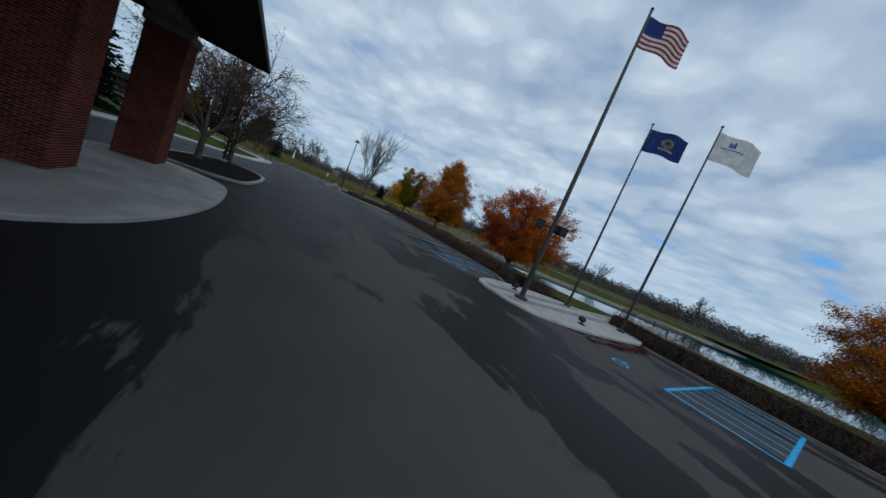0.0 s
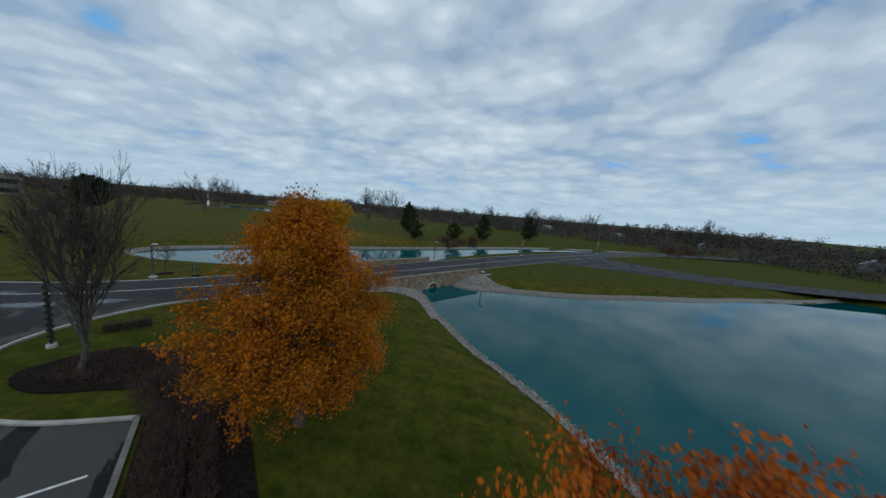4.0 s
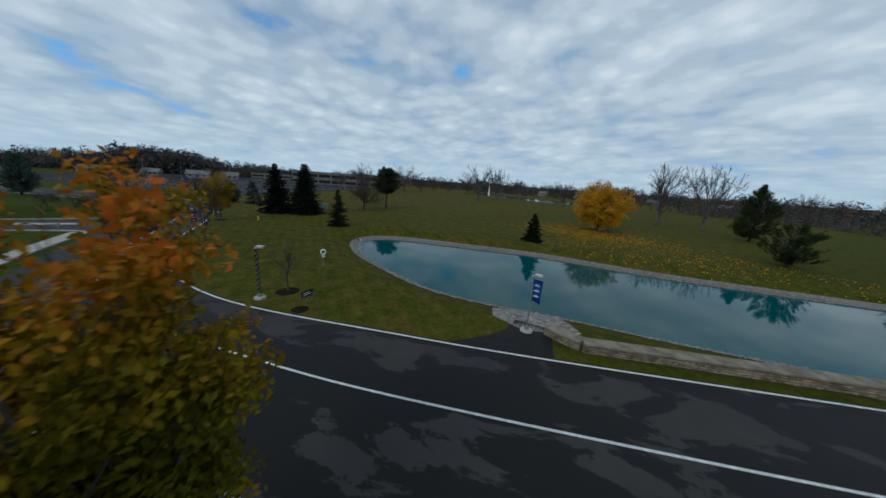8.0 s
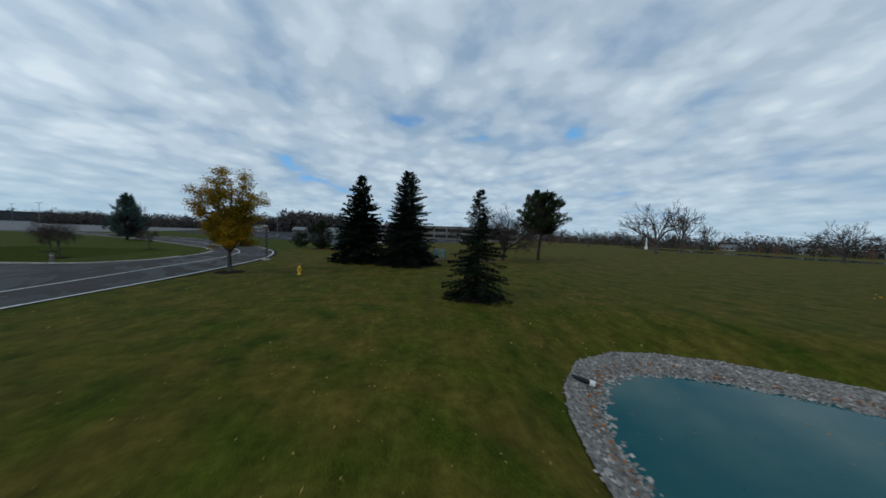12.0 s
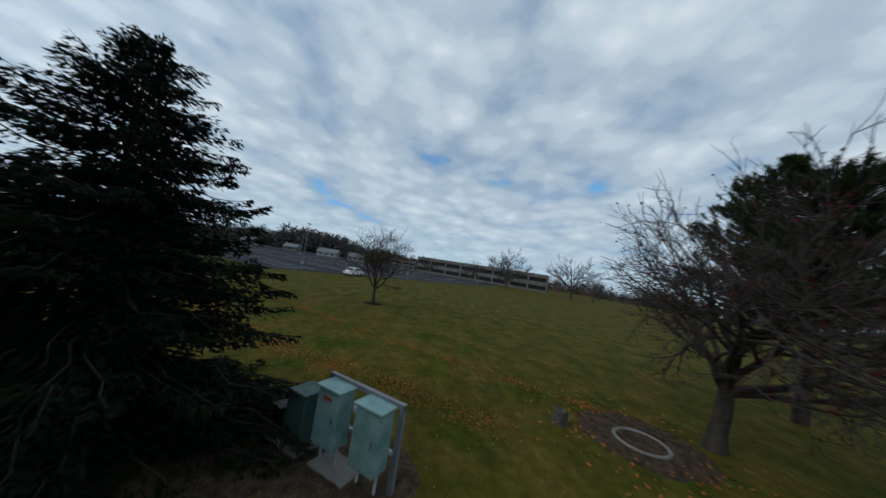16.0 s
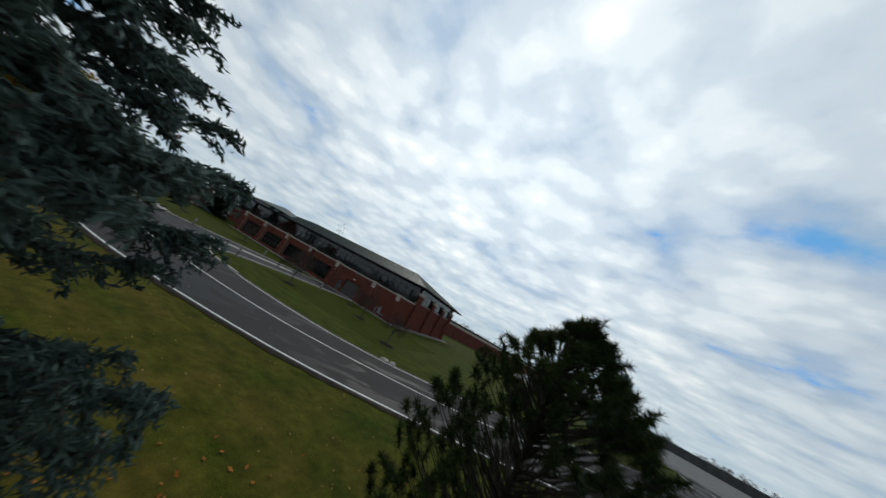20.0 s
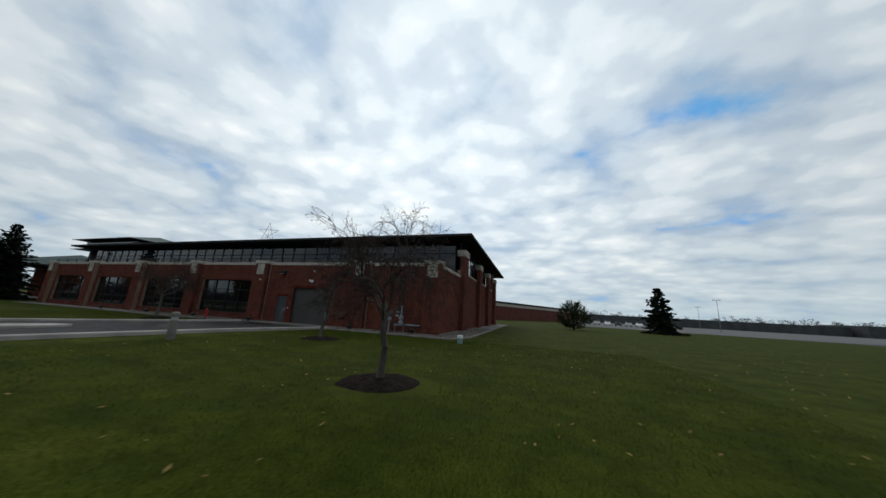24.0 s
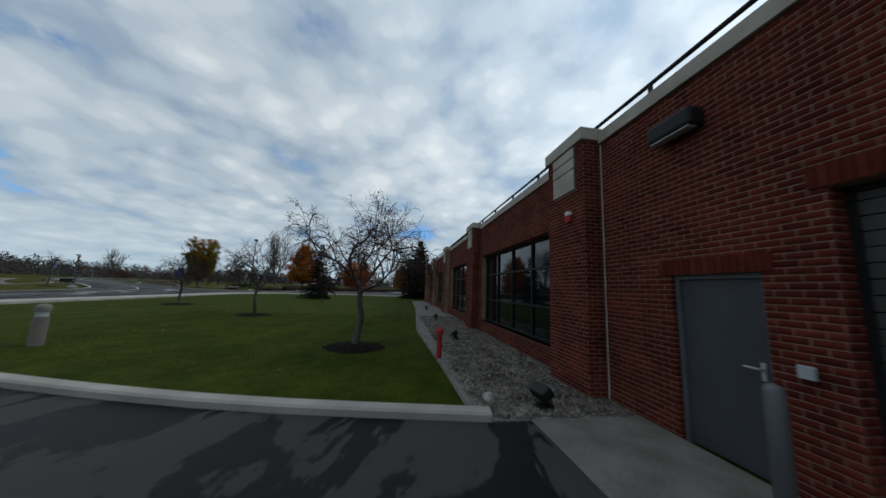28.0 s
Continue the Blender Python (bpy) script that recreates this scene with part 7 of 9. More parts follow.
def flagpole(x, y, h, rz, kind, z=0.15, thick=0.09):
    fp = hit_free("flagpole", x, y, rz, z)
    tagged(fp, {"stars": "tall bronze flagpole flying a striped flag and carrying floodlights", "navy": "dark flagpole flying a navy flag with an emblem", "white": "dark flagpole flying a white flag with a small mark"}[kind], "flagpole")
    part("base_collar", lathe([(thick * 2.6, 0), (thick * 2.6, 0.12), (thick * 1.4, 0.2)], 20), BRONZE, fp)
    part("pole", tube([(0, 0, 0), (0, 0, h * 0.4), (0, 0, h)], [thick, thick * 0.85, thick * 0.45], 14), BRONZE, fp)
    part("finial", lathe([(0.02, h), (0.08, h + 0.05), (0.08, h + 0.1), (0.02, h + 0.15)], 12), BRONZE, fp)
    f = empty("flag")
    f.parent = fp
    f.matrix_basis = pose(thick * 0.5, 0, h - 0.25)
    if kind == "stars":
        for k in range(13):
            v0 = k / 13
            part("stripe", flag_sheet(0.4 if k < 7 else 0.0, 1, v0, (k + 1) / 13, m=1), RED if k % 2 == 0 else WHITE_P, f)
        part("canton", flag_sheet(0, 0.4, 0, 7 / 13), NAVY, f, "navy field of the flag")
        fl = bmesh.new()
        add_box(fl, -0.75, -0.05, 4.0, 0.75, 0.05, 4.1)
        part("floodlight_arm", fl, BLACK, fp)
        for sx in (-0.72, 0.55):
            part("floodlight", box(sx - 0.2, -0.22, 3.85, sx + 0.2, 0.22, 4.3, 0.03), BLACK, fp)
        part("floodlight", box(0.05, 0.1, 3.9, 0.45, 0.45, 4.35, 0.03), BLACK, fp)
    elif kind == "navy":
        part("cloth", flag_sheet(0, 1, 0, 1, m=6), NAVY, f)
        for u0, v0, v1 in ((0.38, 0.34, 0.58), (0.44, 0.28, 0.62), (0.50, 0.24, 0.64), (0.56, 0.28, 0.62), (0.62, 0.34, 0.58)):
            part("emblem", flag_sheet(u0, u0 + 0.06, v0, v1, n=2, off=-0.012), GOLD_F, f)
        part("emblem", flag_sheet(0.46, 0.60, 0.36, 0.52, n=3, off=-0.02), BLUE_F, f)
        part("emblem_scroll", flag_sheet(0.34, 0.72, 0.67, 0.75, n=8, m=1, off=-0.012), GREY_L, f)
    else:
        part("cloth", flag_sheet(0, 1, 0, 1, m=6, L=2.7), WHITE_P, f)
        for u0, v0 in ((0.30, 0.20), (0.345, 0.24), (0.39, 0.16)):
            part("mark", flag_sheet(u0, u0 + 0.035, v0, 0.38, n=2, off=-0.012, L=2.7), BLUE_F, f)
        part("mark", flag_sheet(0.14, 0.62, 0.44, 0.475, off=-0.012, m=1, L=2.7), GREY_M, f)
    return fp


flagpole(82.3, 0.4, 15.4, 12, "stars", thick=0.14)
flagpole(86.0, 6.2, 13.3, -8, "navy")
flagpole(89.2, 4.9, 13.6, 5, "white")


def ground_flood(x, y, rz, z=0.0, s=1.0):
    g = hit_free("ground_floodlight", x, y, rz, z)
    tagged(g, "small black floodlight on a short stem", "floodlight")
    part("stem", lathe([(0.16, 0), (0.16, 0.05), (0.05, 0.08), (0.04, 0.2)], 12), BLACK, g)
    part("head", box(-0.2, -0.1, 0.0, 0.2, 0.12, 0.2, 0.03), BLACK, g, m=pose(0, 0, 0.18, -35))
    g.matrix_basis = pose(x, y, z, 0, 0, rz) @ Matrix.Scale(s, 4)
    return g


for x, y, rz, z in ((82.0, 2.6, 40, 0.15), (85.7, 0.9, 100, 0.15), (0.75, 1.25, 10, 0.03), (6.3, 1.5, 0, 0.03), (12.2, 1.4, 0, 0.03), (19, 1.3, 0, 0.03), (-8.1, 1.45, 30, 0.03), (-12.2, 0.95, 10, 0.03)):
    ground_flood(x, y, rz, z, 1.1 if z > 0.1 else 0.85)
# square pavers of the plaza, two bands of them darker
PAVER_D = mat("darker_paver", (0.15, 0.145, 0.14), (0.21, 0.205, 0.20), 2.0, 0.88, 0.2, 60, fine=0.15)
PAVER = mat("pale_paver", (0.27, 0.26, 0.24), (0.35, 0.335, 0.31), 1.6, 0.85, 0.15, 70, fine=0.12, rand=0.08)


def pave():
    deck = bpy.data.objects["flag_plaza"]
    bm = box(-0.365, -0.365, 0, 0.365, 0.365, 0.012, 0.004)
    tiles = {}
    for key, m in (("pale", PAVER), ("dark", PAVER_D)):
        me = bpy.data.meshes.new("paver")
        bm.to_mesh(me)
        me.materials.append(m)
        tiles[key] = me
    bm.free()
    rim = outward(plaza, -0.32)
    for i in range(-12, 13):
        for j in range(-12, 13):
            x, y = 85 + (i - j) * 0.75 * 0.7071, 2.6 + (i + j) * 0.75 * 0.7071
            ring4 = np.array([(x + 0.52, y), (x - 0.52, y), (x, y + 0.52), (x, y - 0.52)])
            if inside(rim, ring4).all():
                ob = link("paver", tiles["dark" if j in (0, 2) else "pale"], deck)
                ob.matrix_basis = pose(x, y, 0.148, 0, 0, 45)


pave()


def pave_path():
    """Slabs in four columns down the path, the outer ones darker, between pale kerbs."""
    path = bpy.data.objects["pond_path"]
    a, b = Vector((87.4, 5.9, 0)), Vector((97.4, 17.2, 0))
    u = (b - a).normalized()
    side = Vector((u.y, -u.x, 0))
    rz = math.degrees(math.atan2(u.y, u.x))
    bm = box(-0.49, -0.255, 0, 0.49, 0.255, 0.012, 0.004)
    meshes = []
    for m in (PAVER_D, PAVER):
        me = bpy.data.meshes.new("paver")
        bm.to_mesh(me)
        me.materials.append(m)
        meshes.append(me)
    bm.free()
    for k in range(13):
        for j, off in enumerate((-0.795, -0.265, 0.265, 0.795)):
            c = a + u * (2.0 + k * 1.0) + side * off
            link("paver", meshes[0 if j in (0, 3) else 1], path).matrix_basis = pose(c.x, c.y, 0.098, 0, 0, rz)


pave_path()


# painted stalls
def stripe(name, x0, y0, x1, y1, w, material, label="painted line on the asphalt", z=0.046):
    a, b = Vector((x0, y0, 0)), Vector((x1, y1, 0))
    d = (b - a).normalized()
    s = Vector((-d.y, d.x, 0)) * w / 2
    bm = bmesh.new()
    f = bm.faces.new([bm.verts.new(v + Vector((0, 0, z))) for v in (a - s, b - s, b + s, a + s)])
    return tagged(part(name, bm, material), label, "road marking", kind="structure")


for k in range(8):
    x, y = 73.9 - 1.93 * k, 6.05 + 1.89 * k
    stripe("stall_line", x, y, x + 3.25, y + 3.2, 0.12, WHITE if k else BLUE, "white painted stall line" if k else "pale blue painted stall line")
c = [(75.6, 4.5), (77.4, 3.0), (80.9, 6.2), (79.0, 7.9)]
for p, q in zip(c, c[1:] + c[:1]):
    stripe("access_aisle_line", *p, *q, 0.13, BLUE, "bright blue painted aisle outline")
for k in range(1, 4):
    t = k / 4
    p = (c[0][0] + (c[3][0] - c[0][0]) * t, c[0][1] + (c[3][1] - c[0][1]) * t)
    t2 = t
    q = (c[1][0] + (c[2][0] - c[1][0]) * min(1, t2), c[1][1] + (c[2][1] - c[1][1]) * min(1, t2))
    stripe("access_aisle_line", *p, *q, 0.11, BLUE, "bright blue painted hatch line", 0.050)


def wheelchair_mark(x, y, rz, size=0.8):
    """The painted access symbol: a ring, a bent figure of bars and a dot."""
    bm = bmesh.new()
    n = 18
    for k in range(n - 5):
        a0, a1 = (2 * math.pi * (k + 3) / n for k in (k, k + 1))
        vs = [bm.verts.new((math.cos(a) * r, math.sin(a) * r - 0.1, 0)) for a, r in ((a0, 0.30), (a1, 0.30), (a1, 0.40), (a0, 0.40))]
        bm.faces.new(vs)
    for x0, y0, x1, y1, w in ((-0.05, 0.05, -0.05, 0.45, 0.10), (-0.05, 0.06, 0.28, 0.06, 0.09), (0.28, 0.06, 0.42, -0.35, 0.09), (-0.05, 0.28, 0.2, 0.28, 0.07)):
        a, b = Vector((x0, y0, 0.004)), Vector((x1, y1, 0.004))
        d = (b - a).normalized()
        s = Vector((-d.y, d.x, 0)) * w / 2
        bm.faces.new([bm.verts.new(v) for v in (a - s, b - s, b + s, a + s)])
    bm.faces.new([bm.verts.new((-0.05 + math.cos(2 * math.pi * k / 10) * 0.09, 0.6 + math.sin(2 * math.pi * k / 10) * 0.09, 0)) for k in range(10)])
    bmesh.ops.recalc_face_normals(bm, faces=bm.faces)
    tagged(part("access_symbol", bm, BLUE, None, "", pose(x, y, 0.046, 0, 0, rz) @ Matrix.Scale(size, 4)), "bright blue painted access symbol", "road marking", kind="structure")


wheelchair_mark(75.0, 5.5, -45)
wheelchair_mark(78.5, 2.5, -45)
# stalls beyond the plaza
wheelchair_mark(86.3, -3.2, -45)
d = [(87.4, -4.2), (91.9, 0.5), (93.9, -1.5), (89.4, -6.2)]
for p, q in zip(d, d[1:] + d[:1]):
    stripe("access_aisle_line", *p, *q, 0.13, BLUE, "bright blue painted aisle outline")
for k in range(1, 6):
    t = k / 6
    stripe("access_aisle_line", d[0][0] + (d[1][0] - d[0][0]) * t, d[0][1] + (d[1][1] - d[0][1]) * t, d[3][0] + (d[2][0] - d[3][0]) * t, d[3][1] + (d[2][1] - d[3][1]) * t, 0.1, BLUE, "bright blue painted hatch line", 0.050)
wheelchair_mark(91.0, -7.6, -45)
cover = part("manhole_cover", lathe([(0.42, 0.0), (0.42, 0.012), (0.36, 0.014), (0.34, 0.010), (0.1, 0.012)], 24), DARK, None, "", pose(67.5, 8.1, 0.036))
tagged(cover, "round iron manhole cover in the asphalt", "manhole cover")


# hedges: dense bare twigs
def hedge(line, width, h, seed, n_per_m=260, label="dense bare hedge of dark reddish twigs"):
    rng = np.random.default_rng(seed)
    line = np.array(line, float)
    s = np.r_[0, np.cumsum(np.linalg.norm(np.diff(line, axis=0), axis=1))]
    n = int(s[-1] * n_per_m)
    t = rng.uniform(0, s[-1], n)
    p = np.c_[np.interp(t, s, line[:, 0]), np.interp(t, s, line[:, 1])]
    k = np.clip(np.searchsorted(s, t) - 1, 0, len(line) - 2)
    d = (line[k + 1] - line[k]) / np.linalg.norm(line[k + 1] - line[k], axis=1, keepdims=True)
    side = np.c_[-d[:, 1], d[:, 0]]
    w = rng.uniform(-0.5, 0.5, n) * width
    top = h * (0.80 + 0.16 * np.sin(t * 1.1 + seed) + 0.12 * rng.normal(size=n)) * np.sqrt(np.clip(1 - (2 * w / width) ** 2 * 0.45, 0, 1))
    z0 = np.maximum(0.03, top * rng.uniform(0, 0.75, n))
    base = np.c_[p + side * w[:, None], z0]
    v = rng.normal(size=(n, 3)) * [0.55, 0.55, 0.2] + [0, 0, 0.9]
    v /= np.linalg.norm(v, axis=1, keepdims=True)
    L = np.minimum(0.34, np.maximum(top - z0, 0.08))
    tip = base + v * L[:, None]
    r = rng.uniform(0.005, 0.011, n)
    vv, ff = tubes(np.c_[base, tip, r, r * 0.5], 3)
    m = n // 3
    lv, lf = leaves(tip[:m] + rng.normal(size=(m, 3)) * 0.03, 0.055, rng)
    ob = new("hedge")
    tagged(ob, label, "hedge")
    a = link("twig_mass", mesh_of("twig_mass", vv, ff, TWIG_R), ob)
    a["kind"] = "stuff"
    b = link("leaf_mass", mesh_of("leaf_mass", lv, lf, L_HEDGE), ob)
    b["kind"] = "stuff"
    # added core in the near-black mulch colour, for the hedge's shaded inside
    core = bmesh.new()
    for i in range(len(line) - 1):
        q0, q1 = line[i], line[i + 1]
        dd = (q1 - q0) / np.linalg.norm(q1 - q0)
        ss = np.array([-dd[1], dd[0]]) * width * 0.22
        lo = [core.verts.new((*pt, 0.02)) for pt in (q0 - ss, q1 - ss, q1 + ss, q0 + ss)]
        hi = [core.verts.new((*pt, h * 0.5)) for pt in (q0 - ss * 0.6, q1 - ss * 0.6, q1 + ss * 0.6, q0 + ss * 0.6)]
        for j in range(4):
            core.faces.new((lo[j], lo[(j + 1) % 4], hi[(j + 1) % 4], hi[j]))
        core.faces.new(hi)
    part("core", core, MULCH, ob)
    return ob


L_HEDGE = leaf_mat("hedge_leaves", [(0.022, 0.016, 0.010), (0.05, 0.028, 0.014), (0.09, 0.035, 0.014)], patch=1.5)
hedge([(60.5, 27.3), (64.2, 25.6), (70, 19.8), (76, 13.8), (80.7, 9.2)], 2.4, 1.5, 1, 620)
hedge([(80.8, 8.9), (82.6, 7.4), (84.8, 8.1)], 2.5, 1.4, 2, 620)
hedge([(89.6, 7.4), (92.2, 3.4), (104, -8.4), (114, -18.4)], 2.2, 1.75, 3, 430)
hedge([(55.0, 29.0), (57.5, 29.6), (60.3, 27.8)], 1.4, 0.9, 5, 180)
hedge([(54.2, 27.6), (57.0, 28.0), (60.4, 29.4)], 3.0, 0.75, 6, 420, "low mound of bare reddish shrubs on the island")
hedge([(50.5, 31.5), (52, 33.5)], 2.0, 0.8, 7, 180)


def hydrant(x, y, rz):
    h = hit_free("fire_hydrant", x, y, rz)
    tagged(h, "yellow fire hydrant on the lawn", "fire hydrant")
    part("barrel", lathe([(0.17, 0), (0.17, 0.05), (0.11, 0.07), (0.105, 0.52), (0.15, 0.54), (0.15, 0.58), (0.13, 0.66), (0.08, 0.73), (0.03, 0.75), (0.03, 0.80)], 18), YELLOW_P, h, smooth=True)
    part("nozzle", tube([(-0.22, 0, 0.42), (0.22, 0, 0.42)], 0.055, 12), YELLOW_P, h)
    part("pumper_nozzle", tube([(0, 0, 0.40), (0, -0.2, 0.40)], 0.075, 12), YELLOW_P, h)


hydrant(83.4, 13.5, 30)
hydrant(-1.5, 43.5, 70)
sg = hit_free("blue_sign", 81.5, 10.3, -45)
tagged(sg, "small blue sign on a short post in the bed", "sign")
part("post", box(-0.03, 0.01, 0, 0.03, 0.06, 0.95), GREY_D, sg)
part("panel", box(-0.24, -0.012, 0.52, 0.24, 0.0, 0.98, 0.005), BLUE_F, sg)
part("panel_mark", box(-0.10, -0.018, 0.66, 0.10, -0.013, 0.86), WHITE_P, sg)


# pond railing
def railing(line, h=1.0, label="black metal railing at the pond's edge"):
    rl = empty("pond_railing")
    tagged(rl, label, "railing")
    for z in (0.12, 0.5, h):
        part("rail", tube([(x, y, z) for x, y in line], 0.025 if z < h else 0.035, 6), BLACK, rl)
    for a, b in zip(line, line[1:]):
        a, b = np.array(a), np.array(b)
        L = np.linalg.norm(b - a)
        n = max(1, int(L / 1.4))
        for k in range(n + 1):
            p = a + (b - a) * k / n
            part("post", box(p[0] - 0.03, p[1] - 0.03, -1.2, p[0] + 0.03, p[1] + 0.03, h + 0.02), BLACK, rl)
        m = int(L / 0.14)
        bm = bmesh.new()
        for k in range(m):
            p = a + (b - a) * (k + 0.5) / m
            add_box(bm, p[0] - 0.008, p[1] - 0.008, 0.12, p[0] + 0.008, p[1] + 0.008, h)
        part("baluster_run", bm, BLACK, rl)["kind"] = "stuff"


slab("pond_deck", [(94.2, 18.6), (96.4, 16.6), (99.0, 15.0), (101.8, 17.6), (98.6, 20.8), (96.6, 21.0)], -1.6, 0.11, CONC)
tagged(bpy.data.objects["pond_deck"], "small concrete deck at the pond's edge", "pavement", kind="structure")
railing([(94.4, 18.8), (96.6, 20.9), (98.6, 20.7), (101.6, 17.7), (99.2, 15.2)])


# stone parapets of the culvert bridge
SANDSTONE = mat("buff_stone", (0.125, 0.097, 0.064), (0.24, 0.195, 0.135), 1.5, 0.9, 0.5, 26, fine=0.3, rand=0.3, island=True)
COPE = mat("weathered_coping_stone", (0.115, 0.096, 0.070), (0.22, 0.188, 0.140), 1.2, 0.9, 0.3, 30, fine=0.3)


def parapet(name, line, z_low, z_top, label, thick=0.45, hole=None):
    w = empty(name)
    tagged(w, label, "wall")
    rng = np.random.default_rng(len(name))
    line = [np.array(p, float) for p in line]
    for i, (a, b) in enumerate(zip(line, line[1:])):
        L = np.linalg.norm(b - a)
        u = (b - a) / L
        nrm = np.array([u[1], -u[0]])
        ends = [0.92 if (i == 0) else 1.0, 0.92 if i == len(line) - 2 else 1.0]
        run = empty("wall_run")
        run.parent = w
        run.matrix_basis = Matrix(((u[0], nrm[0], 0, a[0]), (u[1], nrm[1], 0, a[1]), (0, 0, 1, 0), (0, 0, 0, 1)))
        bm = bmesh.new()
        if hole and i == 1:
            c, r = hole
            add_box(bm, 0, -thick / 2 + 0.03, z_low, c - r, thick / 2 - 0.03, z_top - 0.14)
            add_box(bm, c + r, -thick / 2 + 0.03, z_low, L, thick / 2 - 0.03, z_top - 0.14)
            add_box(bm, c - r, -thick / 2 + 0.031, WATER_Z + r * 0.85, c + r, thick / 2 - 0.031, z_top - 0.141)
        else:
            add_box(bm, 0, -thick / 2 + 0.03, z_low, L, thick / 2 - 0.03, z_top - 0.14)
        part("core", bm, COPE, run)
        chunk = []
        z, row = z_low, 0
        while z < z_top - 0.2:
            hh = 0.155
            x = -0.2 * (row % 2)
            while x < L:
                l = rng.uniform(0.28, 0.52)
                x0, x1 = max(x, 0.0), min(x + l - 0.012, L)
                if x1 - x0 > 0.05:
                    skip = hole and i == 1 and (x1 > hole[0] - hole[1] * 0.98 and x0 < hole[0] + hole[1] * 0.98 and z < WATER_Z + hole[1] * 0.9)
                    if not skip:
                        o = rng.uniform(0.0, 0.035)
                        for sgn in (-1, 1):
                            y0, y1 = sgn * (thick / 2 - 0.035), sgn * (thick / 2 + o)
                            e = 0.012
                            q = np.array([(x0, y0, z), (x1, y0, z), (x1, y0, z + hh - 0.01), (x0, y0, z + hh - 0.01), (x0 + e, y1, z + e), (x1 - e, y1, z + e), (x1 - e, y1, z + hh - 0.01 - e), (x0 + e, y1, z + hh - 0.01 - e)])
                            f = np.array([(4, 5, 6, 7), (0, 1, 5, 4), (1, 2, 6, 5), (2, 3, 7, 6), (3, 0, 4, 7)])
                            chunk.append((q, f if sgn > 0 else f[:, ::-1]))
                x += l
            z += hh
            row += 1
        k = link("stonework", mesh_of("stonework", *join_arrays(chunk), SANDSTONE), run)
        k["kind"] = "stuff"
        x = 0.0
        while x < L - 0.05:
            l = min(rng.uniform(0.7, 1.1), L - x)
            part("coping_stone", box(x, -thick / 2 - 0.09, z_top - 0.14, x + l - 0.01, thick / 2 + 0.09, z_top, 0.02), COPE, run)
            x += l
        if hole and i == 1:
            c, r = hole
            bm = bmesh.new()
            n = 14
            ring0 = [(c + math.cos(math.pi * j / n) * r, WATER_Z - 0.15 + math.sin(math.pi * j / n) * r) for j in range(n + 1)]
            ring1 = [(c + math.cos(math.pi * j / n) * (r + 0.16), WATER_Z - 0.15 + math.sin(math.pi * j / n) * (r + 0.16)) for j in range(n + 1)]
            va = [[bm.verts.new((x, y, z)) for x, z in rr] for rr in (ring0, ring1) for y in (0.42, -6.0)]
            for p, q in ((0, 1), (2, 3), (0, 2), (1, 3)):
                for j in range(n):
                    bm.faces.new((va[p][j], va[p][j + 1], va[q][j + 1], va[q][j]))
            bmesh.ops.recalc_face_normals(bm, faces=bm.faces)
            part("culvert_pipe", bm, CONC, run, "pale concrete culvert arch")
            # added dark block stands in for the shade deep in the culvert
            part("culvert_dark", box(c - r, -6.2, WATER_Z - 0.5, c + r, -6.0, WATER_Z + r + 0.3), DARK, run)


parapet("bridge_parapet", [(64.1, 49.3), (65.1, 51.6), (75.4, 63.4), (78.0, 66.2)], -2.4, 1.0, "buff stone bridge parapet with worn coping over a culvert", hole=(8.7, 1.0))
parapet("bridge_parapet", [(52.2, 60.2), (54.5, 60.6), (66.2, 73.6), (66.9, 75.8)], -2.4, 0.62, "low buff stone parapet between road and pond", thick=0.75)


# stony banks
def bank(poly, seed, width=1.0):
    out0, out1 = outward(poly, -0.5), outward(poly, width)
    n = len(poly)
    za, zb = WATER_Z - 0.02, float(ground_height(np.array([width]))[0]) + 0.05
    mid_l = outward(poly, width * 0.5)
    zm = float(ground_height(np.array([width * 0.5]))[0]) + 0.06
    v = [(x, y, WATER_Z - 0.18) for x, y in out0] + [(x, y, zm) for x, y in mid_l] + [(x, y, zb) for x, y in out1]
    f = [(j * n + k, j * n + (k + 1) % n, (j + 1) * n + (k + 1) % n, (j + 1) * n + k) for j in (0, 1) for k in range(n)]
    ob = new("gravel_bank", mesh_of("gravel_bank", v, f, GRAVEL))
    if ob.data.polygons[0].normal.z < 0:
        ob.data.flip_normals()
    return tagged(ob, "band of grey riprap stones round the pond", "gravel bank", kind="structure")


def stones(name, pts, size, rng, label, material=None, flat=0.6):
    """Scattered small stones, their undersides sunk in the ground."""
    n = len(pts)
    base = np.array([(1, 0, 0), (-1, 0, 0), (0, 1, 0), (0, -1, 0), (0, 0, 1), (0, 0, -1)], float)
    f0 = np.array([(0, 2, 4), (2, 1, 4), (1, 3, 4), (3, 0, 4)])
    s = size * rng.uniform(0.5, 1.4, (n, 1, 1))
    v = base[None] * (1 + rng.uniform(-0.3, 0.3, (n, 6, 1))) * s * np.array([1, 0.8, flat])
    a = rng.uniform(0, 2 * np.pi, n)
    c, sn = np.cos(a), np.sin(a)
    x = v[..., 0] * c[:, None] - v[..., 1] * sn[:, None]
    y = v[..., 0] * sn[:, None] + v[..., 1] * c[:, None]
    v = np.stack([x, y, v[..., 2]], -1) + np.asarray(pts)[:, None]
    f = (f0[None] + (np.arange(n) * 6)[:, None, None]).reshape(-1, 3)
    ob = new(name, mesh_of(name, v.reshape(-1, 3), f, material or STONE))
    return tagged(ob, label, "stones", kind="stuff")


